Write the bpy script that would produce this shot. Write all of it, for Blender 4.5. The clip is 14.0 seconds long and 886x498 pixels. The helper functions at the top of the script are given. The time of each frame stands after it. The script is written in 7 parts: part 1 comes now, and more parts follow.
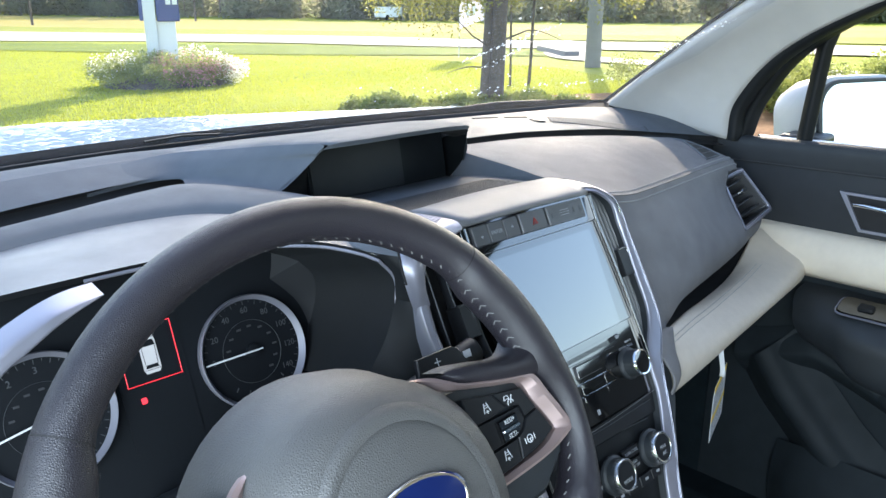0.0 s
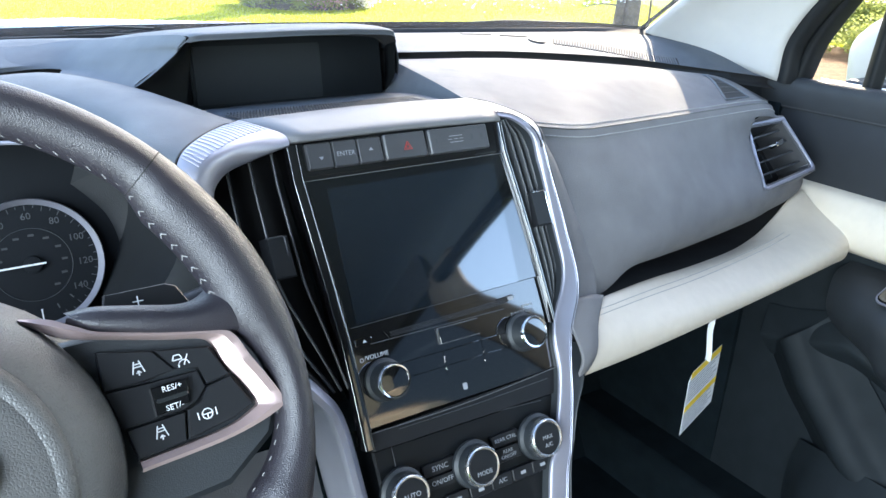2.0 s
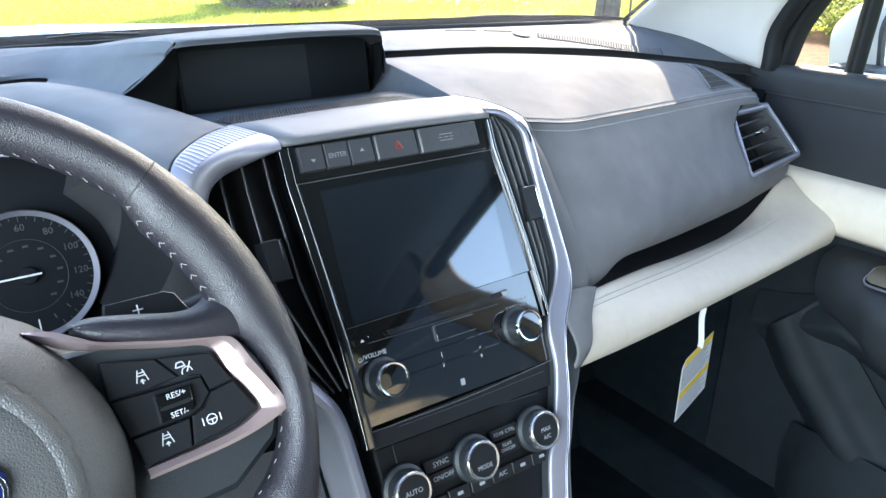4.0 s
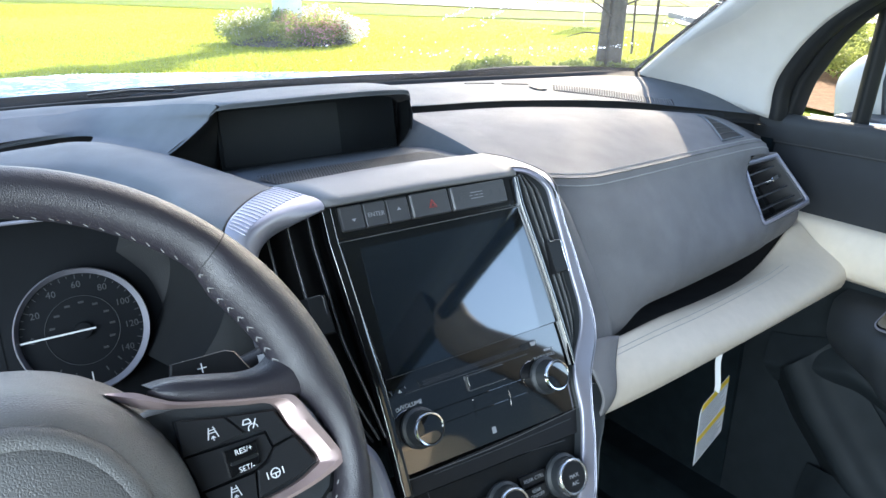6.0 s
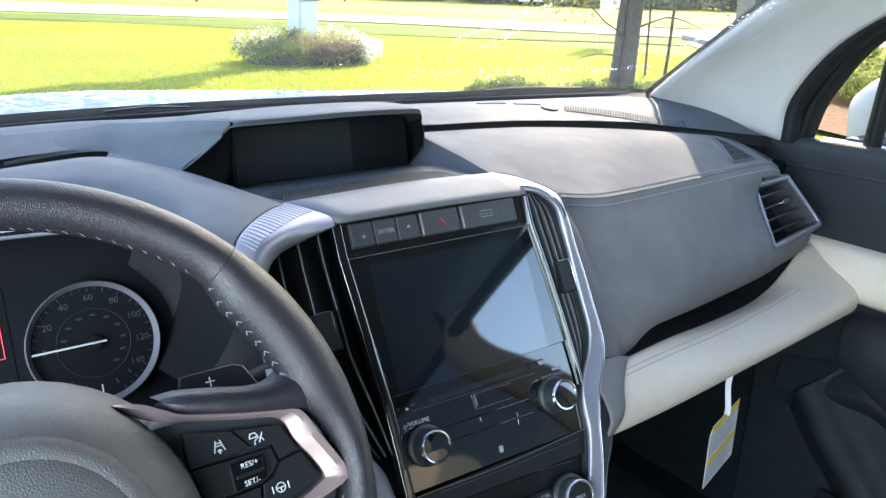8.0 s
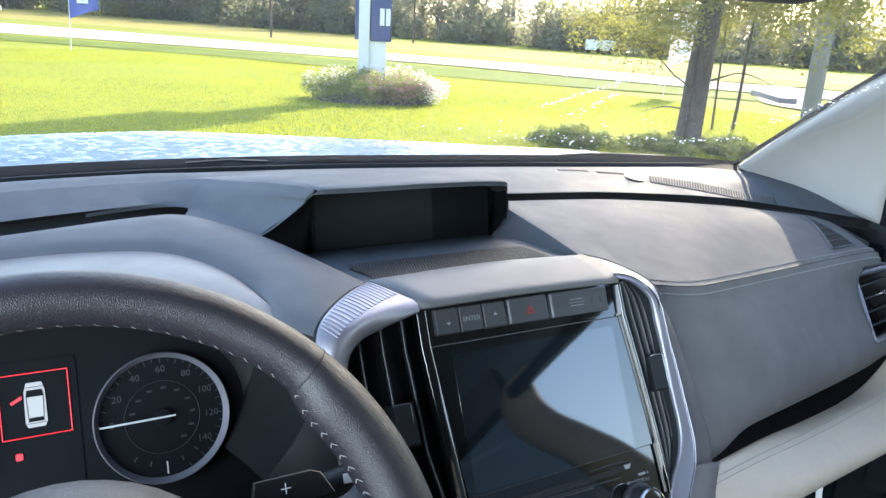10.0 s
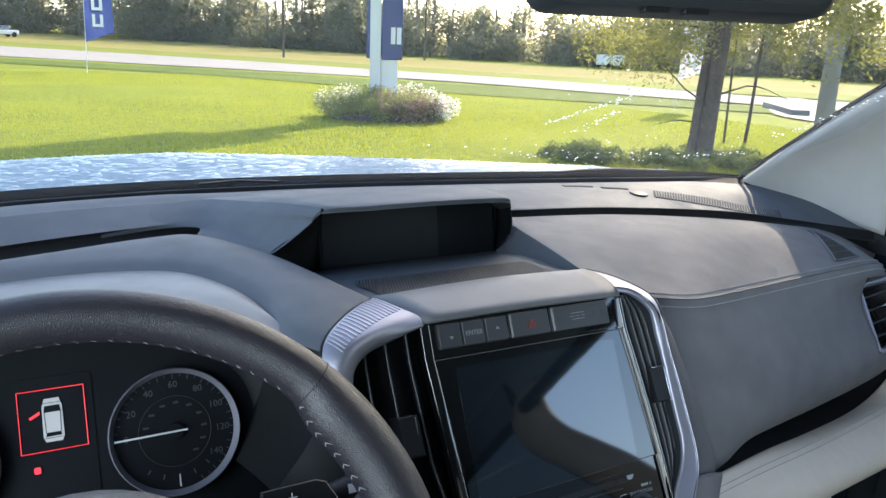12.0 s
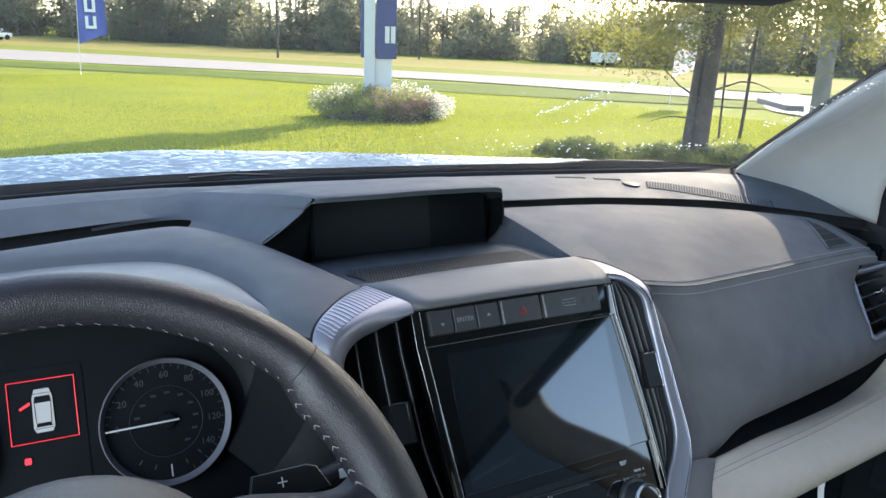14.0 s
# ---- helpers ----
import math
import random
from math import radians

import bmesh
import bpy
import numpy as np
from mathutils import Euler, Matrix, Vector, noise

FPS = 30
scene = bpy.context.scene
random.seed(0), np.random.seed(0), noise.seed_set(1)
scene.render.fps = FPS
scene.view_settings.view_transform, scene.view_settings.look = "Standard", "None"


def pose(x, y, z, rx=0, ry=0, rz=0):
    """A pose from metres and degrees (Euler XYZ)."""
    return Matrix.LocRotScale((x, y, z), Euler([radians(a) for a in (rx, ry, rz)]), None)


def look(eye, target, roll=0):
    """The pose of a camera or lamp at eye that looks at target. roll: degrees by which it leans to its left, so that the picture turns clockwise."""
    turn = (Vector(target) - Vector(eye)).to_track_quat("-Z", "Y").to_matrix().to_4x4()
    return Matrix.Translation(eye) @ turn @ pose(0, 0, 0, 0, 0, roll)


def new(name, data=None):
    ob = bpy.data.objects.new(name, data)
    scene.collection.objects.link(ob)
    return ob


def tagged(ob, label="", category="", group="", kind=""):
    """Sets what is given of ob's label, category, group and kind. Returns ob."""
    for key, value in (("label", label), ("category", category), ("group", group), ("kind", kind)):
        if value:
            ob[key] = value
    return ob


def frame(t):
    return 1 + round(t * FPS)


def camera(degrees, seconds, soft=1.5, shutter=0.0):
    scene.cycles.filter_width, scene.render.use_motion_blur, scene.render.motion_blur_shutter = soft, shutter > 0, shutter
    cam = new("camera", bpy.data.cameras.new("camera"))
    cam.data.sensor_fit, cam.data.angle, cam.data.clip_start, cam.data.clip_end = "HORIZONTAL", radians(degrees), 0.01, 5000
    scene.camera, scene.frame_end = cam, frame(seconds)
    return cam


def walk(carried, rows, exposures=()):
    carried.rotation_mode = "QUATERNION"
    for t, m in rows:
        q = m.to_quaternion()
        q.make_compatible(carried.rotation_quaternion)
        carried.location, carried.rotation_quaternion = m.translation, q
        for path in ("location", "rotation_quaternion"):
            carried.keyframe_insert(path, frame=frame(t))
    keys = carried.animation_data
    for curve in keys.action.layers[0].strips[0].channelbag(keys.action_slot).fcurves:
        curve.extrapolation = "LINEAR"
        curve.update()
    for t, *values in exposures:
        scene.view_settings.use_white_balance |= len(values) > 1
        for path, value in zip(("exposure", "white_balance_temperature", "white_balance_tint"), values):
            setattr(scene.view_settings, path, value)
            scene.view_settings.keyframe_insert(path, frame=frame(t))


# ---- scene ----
cam = camera(59.8, 14.0)
PATH = [
    (0, (0.004, -0.028, 1.441), (1.322, 1.357, 0.853), -0.3),
    (0.3, (0.127, -0.02, 1.433), (1.312, 1.47, 0.818), 0.3),
    (0.5, (0.192, -0.026, 1.412), (1.327, 1.496, 0.783), 2.3),
    (1, (0.275, -0.058, 1.391), (1.37, 1.45, 0.664), 2.7),
    (1.5, (0.288, -0.078, 1.391), (1.347, 1.44, 0.634), 2.5),
    (2, (0.284, -0.08, 1.393), (1.322, 1.461, 0.652), 2.2),
    (2.5, (0.285, -0.077, 1.39), (1.323, 1.463, 0.647), 1.3),
    (3, (0.285, -0.075, 1.389), (1.334, 1.45, 0.632), 0.8),
    (5.3, (0.267, -0.09, 1.411), (1.34, 1.437, 0.694), 0.6),
    (5.5, (0.265, -0.088, 1.409), (1.335, 1.454, 0.718), 0.6),
    (6, (0.243, -0.086, 1.426), (1.311, 1.465, 0.755), 0.5),
    (6.5, (0.241, -0.086, 1.43), (1.301, 1.484, 0.786), 0.8),
    (7, (0.242, -0.087, 1.433), (1.296, 1.495, 0.809), 1.0),
    (7.5, (0.241, -0.089, 1.431), (1.294, 1.497, 0.816), 1.0),
    (8, (0.243, -0.09, 1.426), (1.295, 1.492, 0.801), 0.9),
    (8.5, (0.246, -0.087, 1.42), (1.299, 1.487, 0.776), 1.0),
    (9, (0.254, -0.059, 1.432), (1.287, 1.546, 0.834), 2.0),
    (9.2, (0.252, -0.029, 1.448), (1.254, 1.609, 0.888), 2.6),
    (11.3, (0.234, -0.042, 1.453), (1.146, 1.661, 0.936), 2.7),
    (11.5, (0.237, -0.041, 1.451), (1.149, 1.664, 0.944), 2.5),
    (12, (0.241, -0.053, 1.457), (1.16, 1.654, 0.966), 2.2),
    (12.5, (0.242, -0.052, 1.45), (1.169, 1.652, 0.962), 2.1),
    (13, (0.245, -0.055, 1.452), (1.173, 1.648, 0.964), 1.9),
    (13.5, (0.244, -0.055, 1.453), (1.171, 1.649, 0.967), 1.9),
    (14, (0.245, -0.057, 1.447), (1.172, 1.645, 0.954), 1.7),
]
# stops: the phone brightens its picture for the dark footwell and darkens it for the lawn
STOPS = [(0.0, 2.40), (0.5, 2.58), (1.0, 2.74), (1.5, 3.08), (2.0, 3.20), (3.0, 3.16), (5.5, 3.02), (6.0, 2.82), (7.5, 2.64), (9.2, 2.66), (11.3, 1.98), (14.0, 1.92)]
walk(cam, [(t, look(eye, target, roll)) for t, eye, target, roll in PATH], STOPS)

from mathutils.bvhtree import BVHTree

# ---- world, sun, exposure ----
SUN_EL, SUN_AZ = 28.0, 53.0          # degrees above the ground, degrees right of the car's nose
world = bpy.data.worlds.new("sky")
scene.world = world
world.use_nodes = True
sky = world.node_tree.nodes.new("ShaderNodeTexSky")
sky.sky_type, sky.sun_disc = "NISHITA", False
sky.sun_elevation, sky.sun_rotation = radians(SUN_EL), radians(SUN_AZ)
sky.air_density, sky.dust_density = 1.0, 1.5
world.node_tree.links.new(sky.outputs[0], world.node_tree.nodes["Background"].inputs[0])
world.node_tree.nodes["Background"].inputs[1].default_value = 0.15
sun = new("sun", bpy.data.lights.new("sun", "SUN"))
sun.data.energy, sun.data.angle, sun.data.color = 2.9, radians(0.6), (1.0, 0.86, 0.67)
sun.matrix_world = look((0, 0, 0), (-math.sin(radians(SUN_AZ)) * math.cos(radians(SUN_EL)),
                                    -math.cos(radians(SUN_AZ)) * math.cos(radians(SUN_EL)), -math.sin(radians(SUN_EL))))
sun.location = (20, 20, 20)
# daylight through the open driver's door
door_light = new("door_daylight", bpy.data.lights.new("door_daylight", "AREA"))
door_light.data.shape, door_light.data.size, door_light.data.size_y = "RECTANGLE", 1.1, 0.85
door_light.data.energy, door_light.data.color = 7.5, (0.76, 0.89, 1.0)
door_light.matrix_world = look((-0.36, -0.25, 1.25), (0.6, 0.05, 1.1))


# ---- materials ----
def mat(name, color, rough=0.5, metal=0.0, grain=0.0, grain_scale=600.0, vary=0.15, vary_scale=6.0, coat=0.0, spec=0.5,
        detail=4.0, second=None, second_scale=30.0, emit=0.0, kind="noise", rough_vary=0.08, relief=0.001, stretch=1.0):
    """A procedural surface: base colour with two scales of variation, uneven gloss and a fine relief."""
    m = bpy.data.materials.new(name)
    m.use_nodes = True
    nt = m.node_tree
    b = nt.nodes["Principled BSDF"]
    b.inputs["Metallic"].default_value = metal
    b.inputs["Coat Weight"].default_value = coat
    b.inputs["Coat Roughness"].default_value = 0.04
    b.inputs["Coat IOR"].default_value = 1.95 if coat >= 1.0 else 1.5
    b.inputs["Specular IOR Level"].default_value = spec
    co = nt.nodes.new("ShaderNodeTexCoord")
    n1 = nt.nodes.new("ShaderNodeTexNoise")
    n1.inputs["Scale"].default_value, n1.inputs["Detail"].default_value = vary_scale, detail
    nt.links.new(co.outputs["Object"], n1.inputs["Vector"])
    n2 = nt.nodes.new("ShaderNodeTexNoise")
    n2.inputs["Scale"].default_value, n2.inputs["Detail"].default_value = second_scale, 3.0
    nt.links.new(co.outputs["Object"], n2.inputs["Vector"])
    mix = nt.nodes.new("ShaderNodeMix")
    mix.data_type = "RGBA"
    c2 = second if second else tuple(c * (1 - vary) for c in color)
    mix.inputs["A"].default_value = (*[min(1, c * (1 + (0 if second else vary * 0.6))) for c in color], 1)
    mix.inputs["B"].default_value = (*c2, 1)
    add = nt.nodes.new("ShaderNodeMath")
    add.operation = "MULTIPLY_ADD"
    add.inputs[1].default_value, add.inputs[2].default_value = 0.5, 0.0
    nt.links.new(n2.outputs["Fac"], add.inputs[0])
    add2 = nt.nodes.new("ShaderNodeMath")
    add2.operation = "MULTIPLY_ADD"
    add2.inputs[1].default_value = 0.5
    nt.links.new(n1.outputs["Fac"], add2.inputs[0])
    nt.links.new(add.outputs[0], add2.inputs[2])
    ramp = nt.nodes.new("ShaderNodeMapRange")
    ramp.inputs["From Min"].default_value, ramp.inputs["From Max"].default_value = 0.32, 0.68
    nt.links.new(add2.outputs[0], ramp.inputs["Value"])
    nt.links.new(ramp.outputs[0], mix.inputs["Factor"])
    nt.links.new(mix.outputs["Result"], b.inputs["Base Color"])
    rr = nt.nodes.new("ShaderNodeMapRange")
    rr.inputs["To Min"].default_value = max(0.02, rough - rough_vary)
    rr.inputs["To Max"].default_value = min(1, rough + rough_vary)
    nt.links.new(n2.outputs["Fac"], rr.inputs["Value"])
    nt.links.new(rr.outputs[0], b.inputs["Roughness"])
    if grain:
        if kind == "leather":
            g = nt.nodes.new("ShaderNodeTexVoronoi")
            g.feature = "DISTANCE_TO_EDGE"
        else:
            g = nt.nodes.new("ShaderNodeTexNoise")
            g.inputs["Detail"].default_value = 3.0
        g.inputs["Scale"].default_value = grain_scale
        long = nt.nodes.new("ShaderNodeMapping")
        long.inputs["Scale"].default_value = (1, 1, stretch)
        nt.links.new(co.outputs["Object"], long.inputs["Vector"])
        nt.links.new(long.outputs[0], g.inputs["Vector"])
        bump = nt.nodes.new("ShaderNodeBump")
        bump.inputs["Strength"].default_value, bump.inputs["Distance"].default_value = grain, relief
        nt.links.new(g.outputs[0], bump.inputs["Height"])
        nt.links.new(bump.outputs[0], b.inputs["Normal"])
    if emit:
        b.inputs["Emission Color"].default_value = (*color, 1)
        b.inputs["Emission Strength"].default_value = emit
    return m


def glass_mat(name, tint=(1, 1, 1), gloss=0.06, veil=0.0):
    """A thin pane: clear, with a translucent film standing in for glare haze and a mirror share that grows towards
    grazing angles.
    """
    m = bpy.data.materials.new(name)
    m.use_nodes = True
    nt = m.node_tree
    nt.nodes.remove(nt.nodes["Principled BSDF"])
    tr, gl = nt.nodes.new("ShaderNodeBsdfTransparent"), nt.nodes.new("ShaderNodeBsdfGlossy")
    tr.inputs[0].default_value = (*tint, 1)
    gl.inputs["Roughness"].default_value = 0.01
    film = nt.nodes.new("ShaderNodeBsdfTranslucent")
    film.inputs[0].default_value = (0.9, 0.9, 0.9, 1)
    thin = nt.nodes.new("ShaderNodeMixShader")
    thin.inputs[0].default_value = veil
    fr = nt.nodes.new("ShaderNodeFresnel")
    fr.inputs[0].default_value = 1.35
    k = nt.nodes.new("ShaderNodeMath")
    k.operation, k.inputs[1].default_value = "MULTIPLY", gloss * 16
    nt.links.new(fr.outputs[0], k.inputs[0])
    mx = nt.nodes.new("ShaderNodeMixShader")
    nt.links.new(k.outputs[0], mx.inputs[0])
    nt.links.new(tr.outputs[0], thin.inputs[1])
    nt.links.new(film.outputs[0], thin.inputs[2])
    nt.links.new(thin.outputs[0], mx.inputs[1])
    nt.links.new(gl.outputs[0], mx.inputs[2])
    nt.links.new(mx.outputs[0], nt.nodes["Material Output"].inputs[0])
    return m


M_SOFT = mat("soft_touch_plastic", (0.080, 0.090, 0.105), 0.62, grain=0.3, grain_scale=900, vary=0.12, spec=0.28)
M_DOORTRIM = mat("dark_trim_plastic", (0.019, 0.022, 0.026), 0.6, grain=0.25, grain_scale=900, spec=0.2)
# lit copy of the soft plastic: sky sheen lightens the inner brow's colour
M_BROW = mat("sky_lit_soft_plastic", (0.115, 0.118, 0.127), 0.42, grain=0.2, grain_scale=900, vary=0.12, spec=0.5)
M_PAD = mat("dark_stitched_leatherette", (0.135, 0.132, 0.136), 0.66, grain=0.45, grain_scale=600, kind="leather", vary=0.15, spec=0.22, relief=0.0014)
M_BLACK = mat("matt_black_plastic", (0.016, 0.019, 0.022), 0.5, grain=0.2, grain_scale=1200, vary=0.2)
M_DARK = mat("dark_grey_plastic", (0.034, 0.035, 0.039), 0.55, grain=0.25, grain_scale=800)
# near-black of seams and seals; in recesses it holds the shade too
M_CAVITY = mat("seam_and_shade_black", (0.006, 0.006, 0.007), 0.8, vary=0.2)
M_CLIMATE = mat("satin_black_panel", (0.005, 0.0060, 0.0070), 0.42, spec=0.22, grain=0.1, grain_scale=1200)
M_DOOR = mat("black_door_plastic", (0.014, 0.018, 0.021), 0.6, grain=0.25, grain_scale=900, vary=0.2, spec=0.12)
M_GLOSS = mat("piano_black", (0.004, 0.004, 0.0045), 0.05, coat=1.0, vary=0.1, rough_vary=0.02)
M_BEZEL = mat("black_display_glass", (0.003, 0.004, 0.005), 0.03, coat=1.0, vary=0.1, rough_vary=0.015)
M_SLAT = mat("vent_slat_black", (0.030, 0.033, 0.037), 0.38, grain=0.08, grain_scale=1500, vary=0.1)
M_KNURL = mat("satin_chrome", (0.72, 0.73, 0.75), 0.26, metal=1.0, vary=0.05)
M_SCREEN = mat("dark_display_glass", (0.005, 0.009, 0.014), 0.03, coat=1.0, spec=1.0, vary=0.1, rough_vary=0.015)
M_VISOR_SCREEN = mat("dull_display_glass", (0.0062, 0.0080, 0.0098), 0.6, vary=0.1, spec=0.15)
M_UPPER = mat("matt_display_glass", (0.0125, 0.0150, 0.0175), 0.45, vary=0.1, spec=0.2)
M_SILVER = mat("satin_silver_paint", (0.275, 0.275, 0.325), 0.42, metal=0.65, grain=0.05, grain_scale=1500, vary=0.06)
M_GUN = mat("satin_grey_paint", (0.15, 0.15, 0.155), 0.55, metal=0.45, grain=0.08, grain_scale=1500, vary=0.06)
M_CHROME = mat("chrome", (0.82, 0.83, 0.85), 0.12, metal=1.0, vary=0.04, rough_vary=0.04)
M_BEIGE = mat("ivory_leather", (0.56, 0.49, 0.40), 0.48, grain=0.3, grain_scale=650, kind="leather", vary=0.07, second_scale=60)
M_WHEEL = mat("wheel_leather", (0.0140, 0.0126, 0.0168), 0.42, spec=0.5, grain=0.34, grain_scale=900, kind="leather", vary=0.2, relief=0.0012)
M_HUB = mat("airbag_cover", (0.068, 0.067, 0.066), 0.46, grain=0.5, grain_scale=600, kind="leather", vary=0.12)
M_BUTTON = mat("button_black", (0.010, 0.0108, 0.0125), 0.45, spec=0.25, grain=0.1, grain_scale=1500)
M_BUTTON2 = mat("button_grey", (0.045, 0.046, 0.050), 0.4, grain=0.1, grain_scale=1500)
M_PRINT = mat("white_print", (0.52, 0.53, 0.55), 0.6, vary=0.04)
M_PRINT_DIM = mat("grey_print", (0.26, 0.27, 0.29), 0.6, vary=0.04)
M_EDGE_PRINT = mat("dark_edge_print", (0.03, 0.031, 0.034), 0.4, vary=0.05)
M_NUM = mat("dim_numerals", (0.040, 0.043, 0.048), 0.6, vary=0.05)
M_RED_PRINT = mat("red_print", (0.30, 0.035, 0.03), 0.5, vary=0.05)
M_GREY_TRIM = mat("light_grey_pillar_cloth", (0.41, 0.395, 0.375), 0.85, grain=0.3, grain_scale=1200, vary=0.06)
M_PILLAR = mat("brown_grey_pillar_plastic", (0.105, 0.088, 0.072), 0.6, grain=0.3, grain_scale=900, vary=0.15)
# grey cloth darkened: the dim cabin light is put into its colour
M_HEADLINER = mat("dimmed_headliner_cloth", (0.050, 0.060, 0.072), 0.9, grain=0.3, grain_scale=1200, vary=0.06)
M_STITCH = mat("pale_thread", (0.36, 0.35, 0.33), 0.8, vary=0.1)
M_RIM_THREAD = mat("rim_thread", (0.15, 0.15, 0.15), 0.8, vary=0.1)
M_STITCH_D = mat("grey_thread", (0.27, 0.27, 0.27), 0.8, vary=0.1)
M_RUBBER = mat("black_rubber", (0.0065, 0.0075, 0.0085), 0.6, grain=0.15, grain_scale=400, spec=0.25)
# the last share adds a film that veils the view with glare haze
M_GLASS = glass_mat("windscreen_glass", (0.95, 0.97, 0.97), 0.05, 0.028)
M_CARPET = mat("black_carpet", (0.009, 0.0135, 0.0165), 0.95, spec=0.05, grain=0.8, grain_scale=500, vary=0.3)
M_MIRROR = mat("mirror_silver", (0.9, 0.9, 0.9), 0.02, metal=1.0, vary=0.01, rough_vary=0.0)
M_RED_GLOW = mat("red_display_light", (0.7, 0.03, 0.045), 0.5, emit=0.30, vary=0.02)
M_WHITE_GLOW = mat("white_display_light", (0.34, 0.34, 0.35), 0.5, emit=0.10, vary=0.02)
M_DIAL = mat("dial_black", (0.0048, 0.0060, 0.0078), 0.7, spec=0.12, vary=0.1)
# black of the cluster well; on brow and recess cheek it holds shade
M_SHADE = mat("hood_black_and_shade", (0.0068, 0.0078, 0.0092), 0.62, grain=0.2, grain_scale=900, spec=0.25)
M_TAG = mat("white_card", (0.62, 0.63, 0.65), 0.6, vary=0.03)
M_YELLOW = mat("yellow_ink", (0.75, 0.52, 0.03), 0.6, vary=0.05)
# flat paint: the sky's blue reflection is put into its colour
M_PAINT = mat("sky_tinted_car_paint", (0.19, 0.27, 0.33), 0.5, metal=0.0, spec=0.04, coat=0.0, grain=0.05, grain_scale=200, vary=0.04)
M_DROP = mat("water_drops", (0.20, 0.28, 0.34), 0.10, spec=0.5, coat=0.3, vary=0.05)


# ---- building helpers ----
def finish(ob, bm, material, smooth=True):
    bm.normal_update()
    me = ob.data
    bm.to_mesh(me)
    bm.free()
    if smooth:
        for p in me.polygons:
            p.use_smooth = True
        me.set_sharp_from_angle(angle=radians(38))
    me.materials.append(material)


def towards_eye(me):
    """Turns a sheet's faces to the driver's head, so that its thickness goes outwards."""
    e = Vector((0.25, -0.05, 1.43))
    s = sum((e - p.center).normalized().dot(p.normal) * p.area for p in me.polygons)
    if s < 0:
        me.flip_normals()


def part(name, bm, material, parent=None, label="", smooth=True, thick=0.0, bevel=0.0):
    """Links a bmesh as one mesh object under a thing or under a part."""
    ob = new(name, bpy.data.meshes.new(name))
    finish(ob, bm, material, smooth)
    if parent is not None:
        ob.parent = parent
    if label:
        ob["label"] = label
    if thick:
        towards_eye(ob.data)
        md = ob.modifiers.new("thickness", "SOLIDIFY")
        md.thickness, md.offset = thick, -1
    if bevel:
        md = ob.modifiers.new("soft_edges", "BEVEL")
        md.width, md.segments, md.limit_method, md.angle_limit = bevel, 2, "ANGLE", radians(40)
    return ob


def thing(name, label, category, group="", kind="", at=None):
    ob = new(name)
    ob.empty_display_size = 0.05
    if at is not None:
        ob.matrix_world = at
    return tagged(ob, label, category, group, kind)


def catmull(pts, n, sharp=False):
    """n points along a smooth curve through the control points."""
    p = [Vector(q) for q in pts]
    if len(p) == 1:
        return [p[0].copy() for _ in range(n)]
    if len(p) == 2 or sharp:
        out = []
        for i in range(n):
            f = i / (n - 1) * (len(p) - 1)
            k = min(int(f), len(p) - 2)
            out.append(p[k].lerp(p[k + 1], f - k))
        return out
    p = [p[0] * 2 - p[1]] + p + [p[-1] * 2 - p[-2]]
    out = []
    for i in range(n):
        f = i / (n - 1) * (len(p) - 3)
        k = min(int(f), len(p) - 4)
        t = f - k
        a, b, c, d = p[k:k + 4]
        out.append(0.5 * ((2 * b) + (c - a) * t + (2 * a - 5 * b + 4 * c - d) * t * t + (3 * b - a - 3 * c + d) * t ** 3))
    return out


def grid_bm(rows, close_v=False, close_u=False):
    bm = bmesh.new()
    v = [[bm.verts.new(q) for q in r] for r in rows]
    nr, nc = len(v), len(v[0])
    for i in range(nr if close_v else nr - 1):
        for j in range(nc if close_u else nc - 1):
            bm.faces.new((v[i][j], v[i][(j + 1) % nc], v[(i + 1) % nr][(j + 1) % nc], v[(i + 1) % nr][j]))
    return bm


def sheet(rails, n=40, m=6, sharp=False):
    """A surface through rails (each a short control line), smooth along and across."""
    rr = [catmull(r, n) for r in rails]
    cols = [catmull([r[i] for r in rr], (len(rails) - 1) * m + 1, sharp) for i in range(n)]
    return grid_bm(list(zip(*cols)))


def at_x(rail, xs):
    """The points of a rail at given x."""
    d = catmull(rail, 200)
    px = np.maximum.accumulate([p.x for p in d])
    return [Vector((x, float(np.interp(x, px, [p.y for p in d])), float(np.interp(x, px, [p.z for p in d])))) for x in xs]


def sheet_x(rails, x0, x1, n=60, m=6):
    """A surface across the car: rails sampled at the same x."""
    xs = [x0 + (x1 - x0) * i / (n - 1) for i in range(n)]
    rr = [at_x(r, xs) for r in rails]
    return grid_bm(list(zip(*[catmull([r[i] for r in rr], (len(rails) - 1) * m + 1) for i in range(n)])))


def tree_of(*obs):
    """A search tree over the surfaces of some objects."""
    v, f = [], []
    for ob in obs:
        k = len(v)
        v += [ob.matrix_world @ q.co for q in ob.data.vertices]
        f += [tuple(k + i for i in p.vertices) for p in ob.data.polygons]
    return BVHTree.FromPolygons(v, f)


def on_top(bvh, x, y, lift=0.0):
    """The point of a surface below (x, y)."""
    hit = bvh.ray_cast(Vector((x, y, 2.0)), Vector((0, 0, -1)))
    return hit[0] + Vector((0, 0, lift))


def on_face(bvh, p, lift=0.0):
    """The nearest point of a surface, lifted along its normal to the driver."""
    q, n, _, _ = bvh.find_nearest(Vector(p))
    if n.dot(Vector((0.25, -0.05, 1.43)) - q) < 0:
        n = -n
    return q + n * lift


